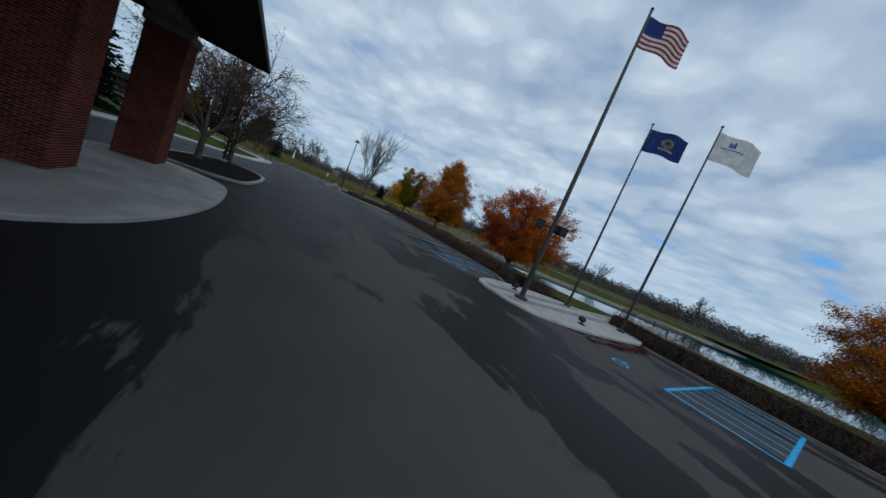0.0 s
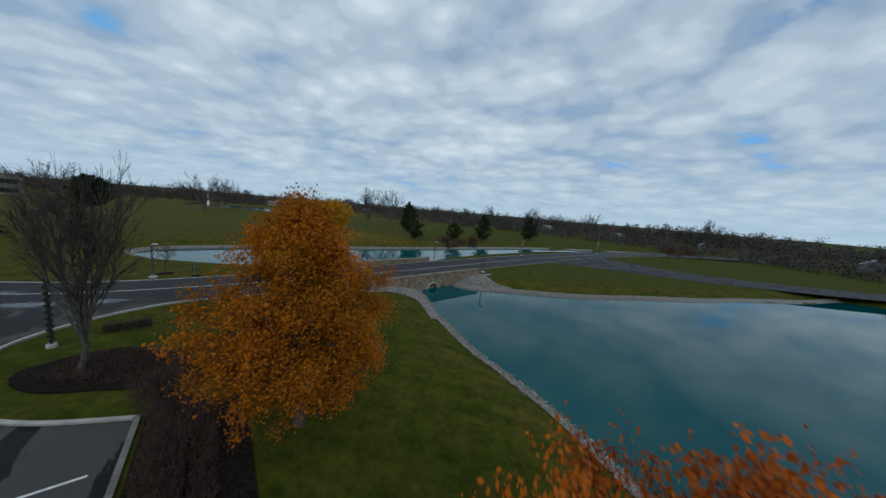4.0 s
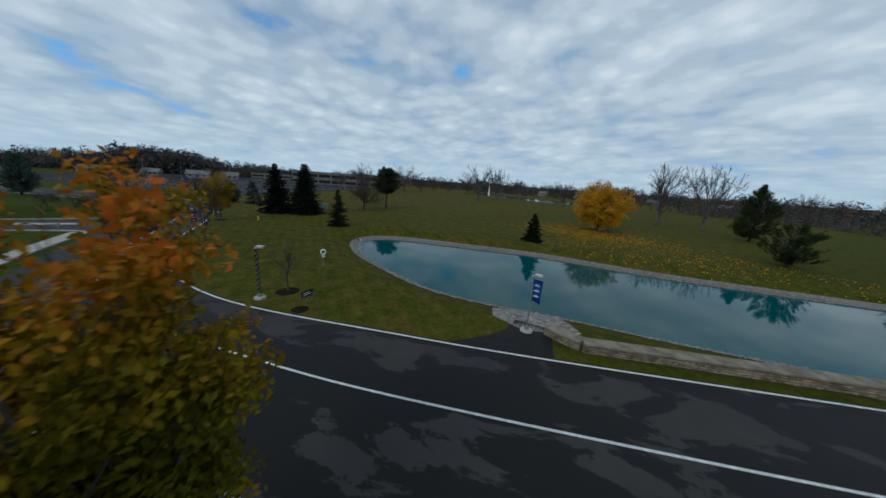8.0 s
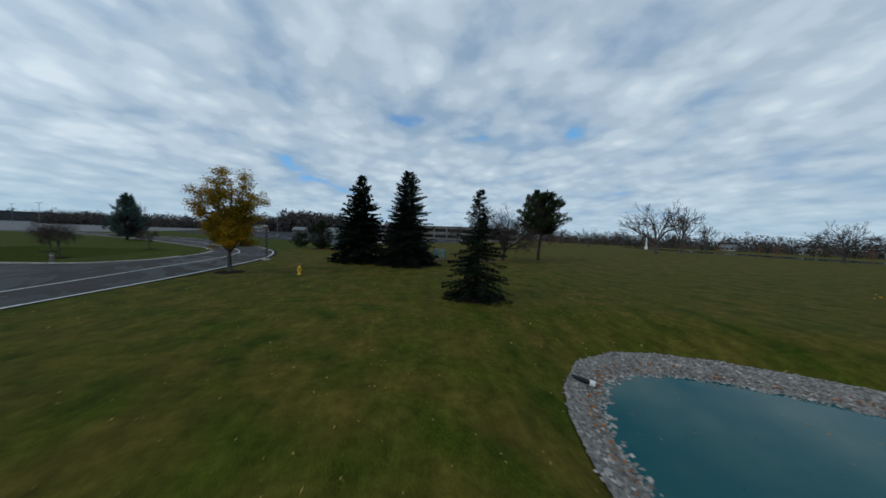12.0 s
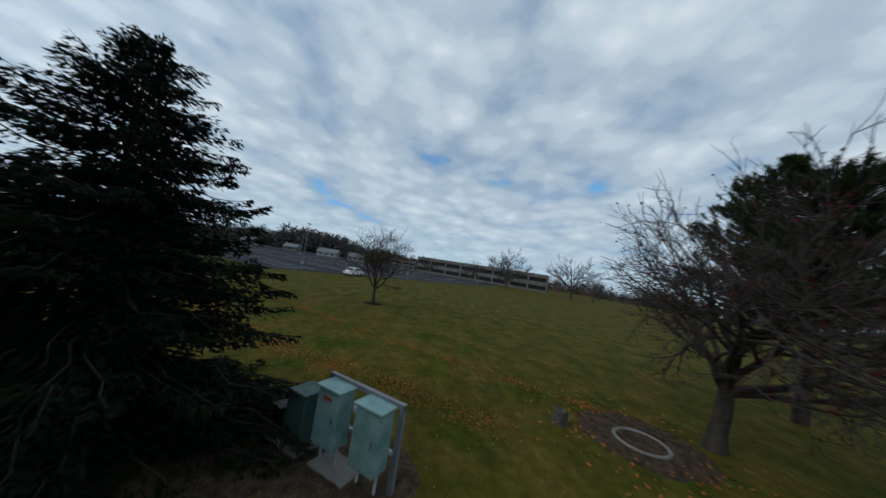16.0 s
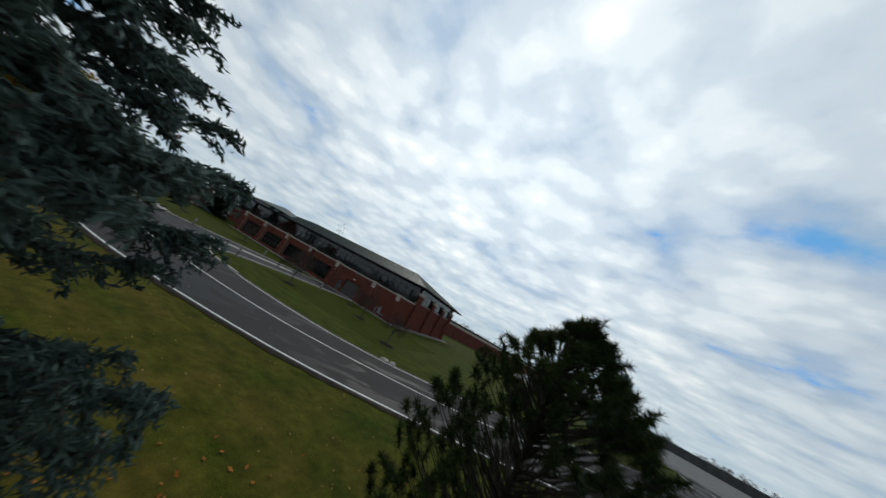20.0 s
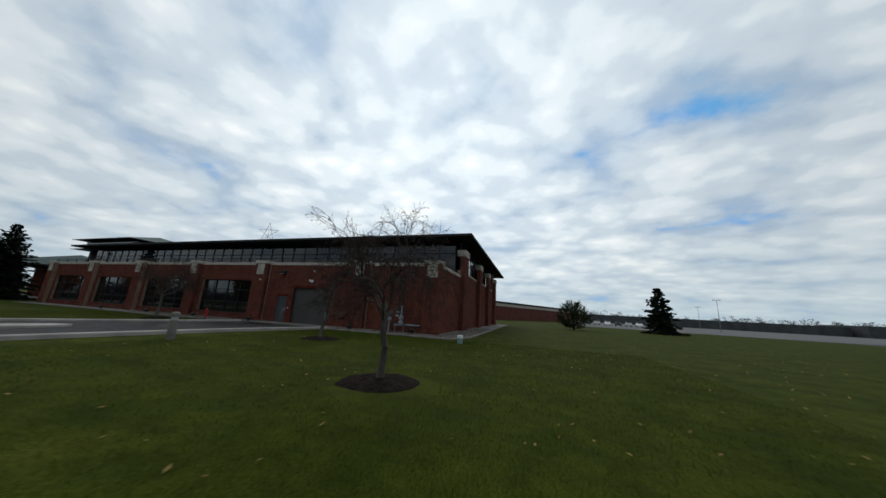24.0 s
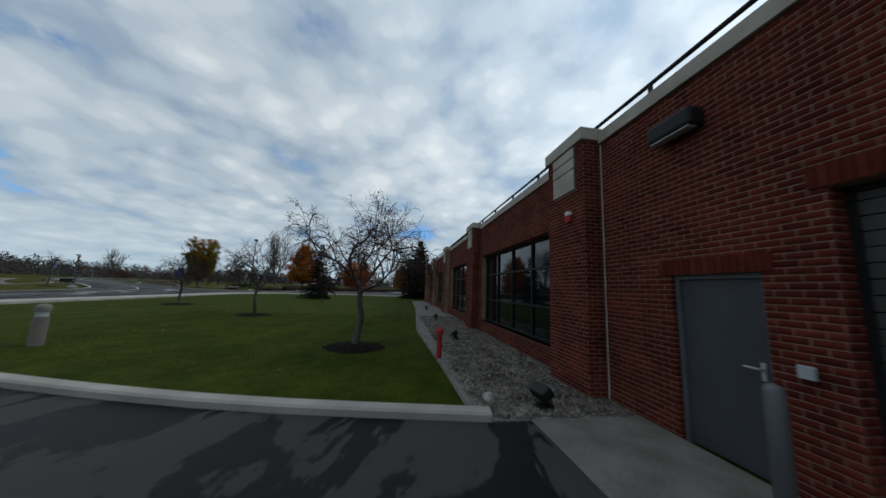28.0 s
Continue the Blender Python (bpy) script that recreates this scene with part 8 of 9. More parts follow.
rng = np.random.default_rng(77)
for poly, keep in ((POND_W, (0, 90)), (POND_E, (0, 112))):
    bank(poly, 1)
    q = []
    nx = np.roll(poly, -1, 0)
    for a, b in zip(poly, nx):
        if max(a[0], b[0]) > keep[1] or a[1] > 100:
            continue
        m = int(np.linalg.norm(b - a) * 110)
        t = rng.random(m)[:, None]
        q.append(a + (b - a) * t + rng.normal(size=(m, 2)) * 0.05)
    q = np.concatenate(q)
    # spread each stone outwards from the shore
    cen = poly.mean(0)
    w = rng.uniform(-0.35, 1.0, len(q))
    near = np.argmin(((q[:, None] - poly[None]) ** 2).sum(-1), 1)
    ow = outward(poly, 1.0) - poly
    pts = q + ow[near] * w[:, None]
    z = np.where(w > 0, ground_height(np.maximum(w, 0.01)), WATER_Z - 0.05) + 0.05
    stones("bank_stones", np.c_[pts, z], 0.070, rng, "grey riprap stones along the waterline")
# gravel aprons beside the culvert
for poly in ([(63.4, 47.2), (64.4, 49.2), (65.6, 51.5), (69.4, 56.0), (70.5, 53.6), (71.4, 51.4), (73.1, 47.5), (74.3, 45.2), (73.2, 43.6), (72.4, 45.6), (70.9, 48.8), (69.4, 49.7), (66.5, 49.3)],
             [(73.7, 61.0), (75.7, 63.3), (78.3, 66.0), (80.7, 67.2), (79.5, 64.8), (81.2, 62.4), (84, 61.7), (81.3, 60.5), (77, 59.8)],
             [(46.8, 60.2), (48.6, 58.6), (51.0, 58.9), (52.4, 60.4), (53.4, 62.4), (50.0, 64.6), (47.4, 62.6)]):
    pl = np.array(poly)
    lo, hi = pl.min(0), pl.max(0)
    p = rng.uniform(lo, hi, (24000, 2))
    p = p[inside(pl, p)][:9000]
    z = ground_height(shore(p)) + 0.05
    stones("apron_stones", np.c_[p, z], 0.060, rng, "pale grey stones beside the culvert wall")

# stones of the gravel margin along the building
p = np.concatenate([rng.uniform((0.4, 0.02), (14, 2.25), (9000, 2)), rng.uniform((-14.9, 0.0), (-6.75, 2.1), (6200, 2)), rng.uniform((-15.45, -12), (-13.5, 0.6), (2500, 2))])
p = p[(p[:, 1] > 0.03) | (p[:, 0] < -13.45)]
p = p[~((p[:, 1] < 0.36) & np.any([(p[:, 0] > a - 0.02) & (p[:, 0] < b + 0.02) for a, b in PIL], axis=0))]
stones("margin_gravel", np.c_[p, np.full(len(p), 0.045)], 0.035, rng, "loose grey gravel against the brick wall", GRAVEL_D, flat=0.7)
edge = [(0.55, 2.35), (3, 2.42), (8.0, 2.66), (20, 2.06), (31, 1.86)]
bm = bmesh.new()
for a, b in zip(edge, edge[1:]):
    add_tube(bm, [(*a, 0.03), (*b, 0.03)], 0.06, 6)
tagged(part("bed_edging", bm, CONC_D), "thin concrete edging between lawn and gravel", "edging", kind="structure")
bm = bmesh.new()
for a, b in (((-15.05, 2.28), (-6.8, 2.18)), ((-15.68, 0.6), (-15.05, 2.28)), ((-15.48, -29), (-15.68, 0.6))):
    add_tube(bm, [(*a, 0.03), (*b, 0.03)], 0.06, 6)
tagged(part("bed_edging", bm, CONC_D), "thin concrete edging between lawn and gravel", "edging", kind="structure")


# lifebuoy post by the pond
rb = hit_free("lifebuoy_post", 31.5, 49.55, 95)
tagged(rb, "thin post on the lawn carrying a white lifebuoy", "lifebuoy")
part("post", tube([(0, 0, 0), (0, 0, 1.75)], 0.03, 8), GREY_D, rb)
part("footing", lathe([(0.14, 0.0), (0.14, 0.03), (0.05, 0.05)], 14), CONC_D, rb)
n = 24
part("lifebuoy", tube([(math.cos(2 * math.pi * k / n) * 0.24, -0.09, 1.42 + math.sin(2 * math.pi * k / n) * 0.24) for k in range(n + 1)], 0.075, 10, False), WHITE_P, rb, "white ring buoy", smooth=True)
part("rope_coil", tube([(math.cos(2 * math.pi * k / 16) * 0.13, -0.09, 0.98 + math.sin(2 * math.pi * k / 16) * 0.13) for k in range(17)], 0.06, 8, False), WHITE_P, rb, "coil of pale rope", smooth=True)
# low direction sign
sg = hit_free("low_sign", 41.1, 46.9, 125)
tagged(sg, "low dark sign board on two legs beside the road", "sign")
for x in (-0.42, 0.42):
    part("leg", box(x - 0.035, -0.035, 0, x + 0.035, 0.035, 0.75), GREY_D, sg)
part("board", box(-0.52, -0.05, 0.55, 0.52, 0.05, 1.02, 0.01), DARK, sg, m=pose(0, 0, 0, -8))
for k in range(2):
    part("line_bar", box(-0.38, -0.062, 0.70 + 0.13 * k, 0.30 - 0.15 * k, -0.054, 0.76 + 0.13 * k), GREY_L, sg, m=pose(0, 0, 0, -8))
mulch_ring(42.0, 46.2, 0.6)

# utility cabinets on their rack
cab = hit_free("meter_rack", -18.0, 58.3, 54)
tagged(cab, "two faded green meter cabinets on a galvanised rack", "utility cabinet")
part("pad", box(-0.75, -0.35, -0.05, 0.25, 0.30, 0.10, 0.03), CONC_D, cab, "broken concrete block under the rack")
mulch_ring(-18.0, 58.3, 1.5, 0.012, "trodden bare soil round the meter rack", EARTH)
for x in (-0.95, 0.98):
    part("rack_post", box(x - 0.05, 0.12, 0, x + 0.05, 0.22, 1.66), GREY_M, cab)
part("rack_rail", box(-1.0, 0.12, 1.58, 1.03, 0.22, 1.68), GREY_M, cab)
part("rack_rail", box(-0.9, 0.14, 0.72, 0.93, 0.2, 0.78), GREY_L, cab)
for x in (-0.5, 0.55):
    b = part("cabinet", box(x - 0.31, -0.3, 0.48, x + 0.31, 0.1, 1.58, 0.02), TEAL_P, cab)
    part("cabinet_roof", box(x - 0.35, -0.36, 1.58, x + 0.35, 0.12, 1.63, 0.01), TEAL_P, b)
    part("door_seam", box(x - 0.27, -0.308, 0.54, x + 0.27, -0.301, 1.5), TEAL_P, b)
    part("latch", box(x + 0.16, -0.325, 0.98, x + 0.2, -0.308, 1.1), GREY_D, b)
    for dx in (-0.22, 0.22):
        part("leg_pipe", tube([(x + dx, -0.05, 0), (x + dx, -0.05, 0.5)], 0.03, 8), GREY_L, cab)
part("warning_label", box(-0.62, -0.314, 1.38, -0.38, -0.309, 1.44), RED, cab)
part("meter_glass", lathe([(0.1, 0), (0.1, 0.08), (0.05, 0.12)], 14), GREY_L, cab, m=pose(0.02, 0.05, 1.3, 90))
tx = hit_free("transformer_box", -19.0, 57.1, 54)
tagged(tx, "dark green sloped pedestal box on a pad", "utility cabinet")
bm = box(-0.34, -0.34, 0.05, 0.34, 0.34, 1.1, 0.04)
for v in bm.verts:
    if v.co.z > 0.8:
        v.co.x *= 0.82
        v.co.y *= 0.86
part("housing", bm, GREEN_D, tx)
part("lid", box(-0.3, -0.32, 1.08, 0.3, 0.32, 1.15, 0.02), GREEN_D, tx)
part("pad", box(-0.5, -0.5, -0.04, 0.5, 0.5, 0.05), CONC_D, tx)
bx = hit_free("cable_box", -19.5, 56.45, 40)
tagged(bx, "small black open cable box beside the pedestal", "utility box")
part("housing", box(-0.2, -0.16, 0, 0.2, 0.16, 0.5, 0.02), BLACK, bx)
part("cover", box(-0.21, -0.19, 0.12, 0.0, -0.161, 0.5), BLACK, bx, m=pose(0, 0, 0, 0, 0, -12))
ring_pts = [(math.cos(2 * math.pi * k / 26) * 0.72, math.sin(2 * math.pi * k / 26) * 0.72, 0.07) for k in range(27)]
pl = part("planter_ring", tube(ring_pts, 0.06, 8, False), CONC_D, None, "", pose(-20.1, 66.7, 0), True)
tagged(pl, "pale ring edging lying on bare soil", "edging")
mulch_ring(-20.4, 66.9, 1.9, 0.01, "patch of bare leaf-strewn soil under the trees", EARTH)
bm = lathe([(0.26, -0.05), (0.22, 0.1), (0.2, 0.4), (0.17, 0.44), (0.05, 0.36)], 11)
for v in bm.verts:
    v.co += Vector((noise.noise(v.co * 3), noise.noise(v.co * 3 + Vector((5, 0, 0))), noise.noise(v.co * 4))) * 0.06
tagged(part("tree_stump", bm, BARK, None, "", pose(-20.9, 64.5, 0)), "pale broken tree stump", "stump")
ub = hit_free("utility_pedestal", -41.9, 38.6, 25)
tagged(ub, "pale green cable pedestal on the lawn", "utility box")
part("housing", box(-0.2, -0.2, 0.0, 0.2, 0.2, 0.9, 0.03), TEAL_P, ub)
part("cap", box(-0.22, -0.22, 0.88, 0.22, 0.22, 0.96, 0.02), TEAL_P, ub)


def boulder(x, y, sx, sy, sz, seed):
    bm = bmesh.new()
    bmesh.ops.create_icosphere(bm, subdivisions=4, radius=1)
    for v in bm.verts:
        d = v.co.normalized()
        k = 1 + 0.28 * noise.noise(d * 1.3 + Vector((seed, 0, 0))) + 0.10 * noise.noise(d * 4 + Vector((0, seed, 0)))
        v.co = Vector((d.x * sx * k, d.y * sy * k, max(d.z * sz * k, -0.1)))
    ob = part("boulder", bm, mat("pale_boulder", (0.20, 0.19, 0.17), (0.36, 0.345, 0.31), 3.0, 0.9, 0.6, 24, fine=0.3), None, "", pose(x, y, 0.02, 0, 0, 15), True)
    return tagged(ob, "pale grey boulder on the lawn edge", "rock")


boulder(-26.7, 22.6, 0.36, 0.26, 0.2, 3)
boulder(-27.3, 22.3, 0.26, 0.22, 0.2, 8)
boulder(-6.9, 2.35, 0.085, 0.07, 0.09, 5)
boulder(1.1, 2.0, 0.11, 0.09, 0.11, 6)


def bollard_light(x, y):
    b = hit_free("bollard_light", x, y)
    tagged(b, "grey concrete bollard lamp beside the drive", "bollard")
    part("shaft", lathe([(0.125, 0), (0.125, 0.66)], 18), CONC_D, b)
    part("louvre", lathe([(0.10, 0.66), (0.10, 0.78)], 18), LAMP_W, b)
    part("cap", lathe([(0.13, 0.78), (0.13, 0.88), (0.10, 0.93), (0.03, 0.95)], 18), CONC_D, b)


for x, y in ((-5.9, 22.3), (5.4, 21.6), (-7.3, 10.7), (4.7, 11.7)):
    bollard_light(x, y)
for x, y in ((-5.5, 0.72), (-1.55, 0.62)):
    b = hit_free("steel_bollard", x, y)
    tagged(b, "grey steel pipe bollard guarding the garage door", "bollard")
    part("pipe", lathe([(0.062, 0.0), (0.062, 1.02), (0.05, 1.06), (0.02, 1.08)], 16), GREY_D, b, smooth=True)
    part("base_collar", lathe([(0.12, 0.03), (0.12, 0.06), (0.08, 0.07)], 16), CONC_D, b)
sp = hit_free("sign_post", -1.2, 13.4, 10)
tagged(sp, "short dark reader post on the traffic island", "sign post")
part("post", box(-0.05, -0.05, 0.1, 0.05, 0.05, 1.0), BLACK, sp)
part("foot", box(-0.2, -0.2, 0.12, 0.2, 0.2, 0.16), BLACK, sp)
part("reader", box(-0.09, -0.12, 0.9, 0.09, 0.08, 1.15, 0.02), BLACK, sp)
st = hit_free("standpipe", 3.5, 2.45, 0)
tagged(st, "red standpipe at the edge of the gravel", "standpipe")
part("pipe", lathe([(0.06, 0), (0.06, 0.62), (0.09, 0.64), (0.09, 0.72), (0.04, 0.78)], 14), RED, st)
part("outlet", tube([(-0.13, 0, 0.66), (0.13, 0, 0.66)], 0.04, 10), RED, st)
bk = hit_free("drain_pipe", -15.9, 3.6, 0)
tagged(bk, "short capped pipe, white and green, standing in the lawn", "pipe")
part("pipe", lathe([(0.13, -0.05), (0.13, 0.34)], 16), TEAL_P, bk)
part("cap", lathe([(0.15, 0.26), (0.15, 0.38), (0.05, 0.40)], 16), WHITE_P, bk)

# gas meter at the wall
PIPE = plain("grey_gas_pipe", (0.20, 0.24, 0.27), 0.45)
gm = hit_free("gas_meter", 0, 0)
tagged(gm, "grey gas regulator and pipes at the brick wall", "gas meter")
part("riser", tube([(-10.35, 0.5, 0.0), (-10.35, 0.5, 0.9)], 0.055, 10), PIPE, gm)
part("regulator", lathe([(0.06, -0.16), (0.17, -0.05), (0.17, 0.05), (0.08, 0.14)], 16), PIPE, gm, m=pose(-10.35, 0.52, 0.82, 0, 70, 0))
part("loop_pipe", tube([(-10.40, 0.5, 0.9), (-10.40, 0.5, 1.16), (-10.46, 0.5, 1.25), (-10.6, 0.5, 1.3), (-11.15, 0.5, 1.32)], 0.048, 10), PIPE, gm, smooth=True)
part("main_riser", lathe([(0.07, 0.55), (0.07, 1.45), (0.05, 1.46), (0.05, 1.62), (0.13, 1.63), (0.13, 1.67), (0.03, 1.70)], 14, (-11.2, 0.5, 0)), PIPE, gm)
part("valve_body", lathe([(0.08, 0.80), (0.15, 0.85), (0.15, 0.95), (0.19, 0.98), (0.19, 1.02), (0.09, 1.07)], 18, (-11.2, 0.5, 0)), PIPE, gm)
part("relief_cap", tube([(-11.0, 0.55, 1.05), (-10.85, 0.62, 1.08)], 0.09, 10), PIPE, gm)
part("meter_body", lathe([(0.13, 0.50), (0.16, 0.54), (0.16, 0.70), (0.10, 0.78)], 16, (-11.2, 0.5, 0)), PIPE, gm)
part("low_pipe", tube([(-10.75, 0.5, 0.52), (-11.5, 0.5, 0.52), (-12.05, 0.5, 0.52), (-12.45, 0.5, 0.52), (-12.45, 0.35, 0.52)], 0.045, 10), PIPE, gm)
part("union", tube([(-11.75, 0.5, 0.52), (-12.05, 0.5, 0.52)], 0.065, 10), PIPE, gm)
bm = bmesh.new()
for x in (-10.8, -11.4):
    add_box(bm, x - 0.03, 0.35, 0.06, x + 0.03, 0.65, 0.10)
    add_box(bm, x - 0.02, 0.48, 0.1, x + 0.02, 0.52, 0.46)
add_box(bm, -11.5, 0.44, 0.44, -10.7, 0.56, 0.47)
part("pipe_stand", bm, GREY_M, gm)
# small fittings on the wall
for x, z in ((-0.5, 3.85), (-6.2, 3.8)):
    wl = hit_free("wall_lamp", x, 0.0)
    tagged(wl, "black wall-pack lamp on the brick", "wall lamp")
    part("body", box(-0.3, 0.012, z - 0.12, 0.3, 0.24, z + 0.12, 0.04), BLACK, wl)
    part("lens", box(-0.26, 0.1, z - 0.14, 0.26, 0.22, z - 0.115, 0.01), GREY_L, wl)
wl = hit_free("emergency_light", -3.33, 0.0)
tagged(wl, "small white twin-head light over the garage door", "wall lamp")
part("body", box(-0.09, 0.012, 3.12, 0.09, 0.09, 3.26, 0.01), WHITE_P, wl)
for dx in (-0.13, 0.13):
    part("head", lathe([(0.03, 0), (0.06, 0.02), (0.07, 0.1)], 12), WHITE_P, wl, m=pose(dx, 0.06, 3.22, -70))
al = hit_free("fire_alarm", 1.45, PROUD)
tagged(al, "small red and white alarm on the pilaster", "alarm")
part("body", box(-0.06, 0.012, 3.04, 0.06, 0.08, 3.16, 0.01), RED, al)
part("strobe", box(-0.06, 0.012, 3.165, 0.06, 0.09, 3.24, 0.01), WHITE_P, al)
vt = hit_free("wall_vent", -3.4, 0.0)
tagged(vt, "small pale vent in the brick", "vent")
part("frame", box(-0.1, 0.012, 3.93, 0.1, 0.03, 4.03), GREY_L, vt)
# black plate on the frame stands in for the slot's dark inside
part("opening", box(-0.07, 0.031, 3.955, 0.07, 0.036, 4.005), BLACK, vt)
ob_ = hit_free("outlet_box", -6.3, 0.0)
tagged(ob_, "dark weatherproof outlet box on the brick", "outlet")
part("body", box(-0.2, 0.012, 0.55, 0.2, 0.14, 0.7, 0.02), BLACK, ob_)
cr = hit_free("card_reader", -1.4, 0.0)
tagged(cr, "small pale card reader beside the door", "card reader")
part("body", box(-0.055, 0.012, 1.06, 0.055, 0.05, 1.17, 0.008), GREY_L, cr)
for x in (0.98, -8.28):
    dp = hit_free("joint_strip", x, 0.0)
    tagged(dp, "thin pale sealant joint beside the pilaster", "joint")
    part("strip", box(-0.012, 0.003, 0.05, 0.012, 0.018, TOP - 0.02), LIMESTONE, dp)


# parked car
def car(x, y, rz, paint, label):
    c = hit_free("parked_car", x, y, rz, 0.03)
    tagged(c, label, "car")
    L, W = 4.5, 1.8
    prof = [(-2.25, 0.35), (-2.28, 0.75), (-2.1, 0.95), (-1.75, 1.02), (-1.35, 1.5), (-0.6, 1.62), (0.5, 1.6), (1.05, 1.22), (1.4, 1.08), (2.1, 0.95), (2.28, 0.7), (2.25, 0.35)]
    bm = bmesh.new()
    rows = []
    for yy, sq in ((-0.9, 0.93), (-0.8, 1.0), (0.8, 1.0), (0.9, 0.93)):
        rows.append([bm.verts.new((px, yy * (0.86 if pz > 1.1 else 1.0), 0.35 + (pz - 0.35) * sq)) for px, pz in prof])
    for a, b in zip(rows, rows[1:]):
        for k in range(len(prof)):
            bm.faces.new((a[k], a[(k + 1) % len(prof)], b[(k + 1) % len(prof)], b[k]))
    bm.faces.new(rows[0][::-1]), bm.faces.new(rows[-1])
    bmesh.ops.recalc_face_normals(bm, faces=bm.faces)
    part("body", bm, paint, c)
    for sy in (-1, 1):
        bm = bmesh.new()
        for pts in (((-1.5, 1.08), (-1.2, 1.44), (-0.3, 1.52), (-0.3, 1.06)), ((-0.22, 1.06), (-0.22, 1.52), (0.45, 1.5), (0.98, 1.1))):
            vs = [bm.verts.new((px, sy * (0.80 + (1.6 - pz) * 0.06 + 0.02), pz)) for px, pz in pts]
            bm.faces.new(vs)
        part("side_window", bm, BLACK, c)
    for x0, z0, x1, z1 in ((0.56, 1.56, 1.08, 1.2), (-1.38, 1.46, -1.72, 1.06)):
        bm = bmesh.new()
        bm.faces.new([bm.verts.new(q) for q in ((x0 + 0.02 * (1 if x1 > x0 else -1), -0.66, z0 + 0.03), (x1 + 0.03 * (1 if x1 > x0 else -1), -0.72, z1 + 0.03), (x1 + 0.03 * (1 if x1 > x0 else -1), 0.72, z1 + 0.03), (x0 + 0.02 * (1 if x1 > x0 else -1), 0.66, z0 + 0.03))])
        part("windscreen", bm, BLACK, c)
    for wx in (-1.4, 1.4):
        for sy in (-1, 1):
            w = part("wheel", tube([(wx, sy * 0.72, 0.33), (wx, sy * 0.93, 0.33)], 0.33, 20), BLACK, c)
            part("rim", tube([(wx, sy * 0.90, 0.33), (wx, sy * 0.945, 0.33)], 0.2, 14), GREY_L, w)
    for sy in (-0.65, 0.65):
        part("headlight", box(2.1, sy - 0.18, 0.68, 2.27, sy + 0.18, 0.82, 0.02), LAMP_W, c)
        part("tail_light", box(-2.29, sy - 0.14, 0.75, -2.15, sy + 0.14, 0.95, 0.02), RED, c)
    return c


PAINT_W = plain("white_car_paint", (0.7, 0.7, 0.7), 0.25)
car(-72.5, 48.6, 155, PAINT_W, "white hatchback parked at the lot's edge")


# leaf litter
def litter(name, pts, size, seed, material, label):
    rng = np.random.default_rng(seed)
    n = len(pts)
    a = rng.uniform(0, 2 * np.pi, n)
    d = np.c_[np.cos(a), np.sin(a), rng.normal(size=n) * 0.35]
    u = np.c_[-np.sin(a), np.cos(a), rng.normal(size=n) * 0.35]
    s = (size * rng.uniform(0.6, 1.4, n))[:, None]
    p = np.c_[pts, np.full(len(pts), 0.035)] if pts.shape[1] == 2 else pts
    v = np.stack([p - d * s, p + u * s * 0.6, p + d * s, p - u * s * 0.6], 1).reshape(-1, 3)
    i = np.arange(n)[:, None] * 4
    f = np.concatenate([i + np.array([[0, 1, 2]]), i + np.array([[0, 2, 3]])], 1).reshape(-1, 3)
    return tagged(new(name, mesh_of(name, v, f, material)), label, "leaves", kind="stuff")


def along(line, n, w, rng):
    line = np.array(line, float)
    s = np.r_[0, np.cumsum(np.linalg.norm(np.diff(line, axis=0), axis=1))]
    t = rng.uniform(0, s[-1], n)
    # leaves gather in drifts
    t = t + 0.5 * np.sin(t * 2.1) + 0.3 * np.sin(t * 5.3)
    p = np.c_[np.interp(t, s, line[:, 0]), np.interp(t, s, line[:, 1])]
    return p + rng.normal(size=(n, 2)) * w


L_FALL = leaf_mat("fallen_leaves", [(0.16, 0.060, 0.016), (0.30, 0.11, 0.022), (0.40, 0.16, 0.035)], patch=1.2)
L_PALE = leaf_mat("pale_fallen_leaves", [(0.16, 0.11, 0.05), (0.28, 0.18, 0.05), (0.34, 0.26, 0.12)], patch=1.2)
rng = np.random.default_rng(90)
litter("fallen_leaves", along([(-33.5, 43.5), (-30.5, 47.5), (-27.6, 50.6), (-25, 54.2), (-22.6, 58.5), (-20.5, 62)], 5200, 0.48, rng), 0.032, 1, L_FALL, "drift of rust-brown fallen leaves on the lawn")
litter("fallen_leaves", along([(-62, 24), (-52, 33.5), (-41.5, 43.6), (-36.2, 49.0), (-31.2, 54.8), (-28, 58.6), (-25.4, 62.4), (-22, 67)], 5600, 0.22, rng), 0.032, 2, L_FALL, "thin line of rust-brown fallen leaves on the lawn")
litter("fallen_leaves", np.concatenate([rng.normal(size=(500, 2)) * [1.6, 1.2] + [-11.5, 50], rng.normal(size=(160, 2)) * 0.25 + [-3.2, 60.4], rng.normal(size=(380, 2)) * [1.7, 1.4] + [-20.4, 66.6], rng.normal(size=(700, 2)) * 2.2 + [-34, 41]]), 0.06, 3, L_FALL, "scattered brown leaves under the trees")
litter("stray_leaves", np.concatenate([rng.uniform((-30, 2), (-7, 24), (520, 2)), rng.uniform((-36, -16), (-16, 8), (380, 2)), rng.uniform((-45, 30), (30, 64), (2600, 2)), rng.uniform((2, 3), (40, 22), (120, 2)), rng.uniform((58, 28), (74, 48), (350, 2))]), 0.033, 4, L_PALE, "single pale fallen leaves on the grass")
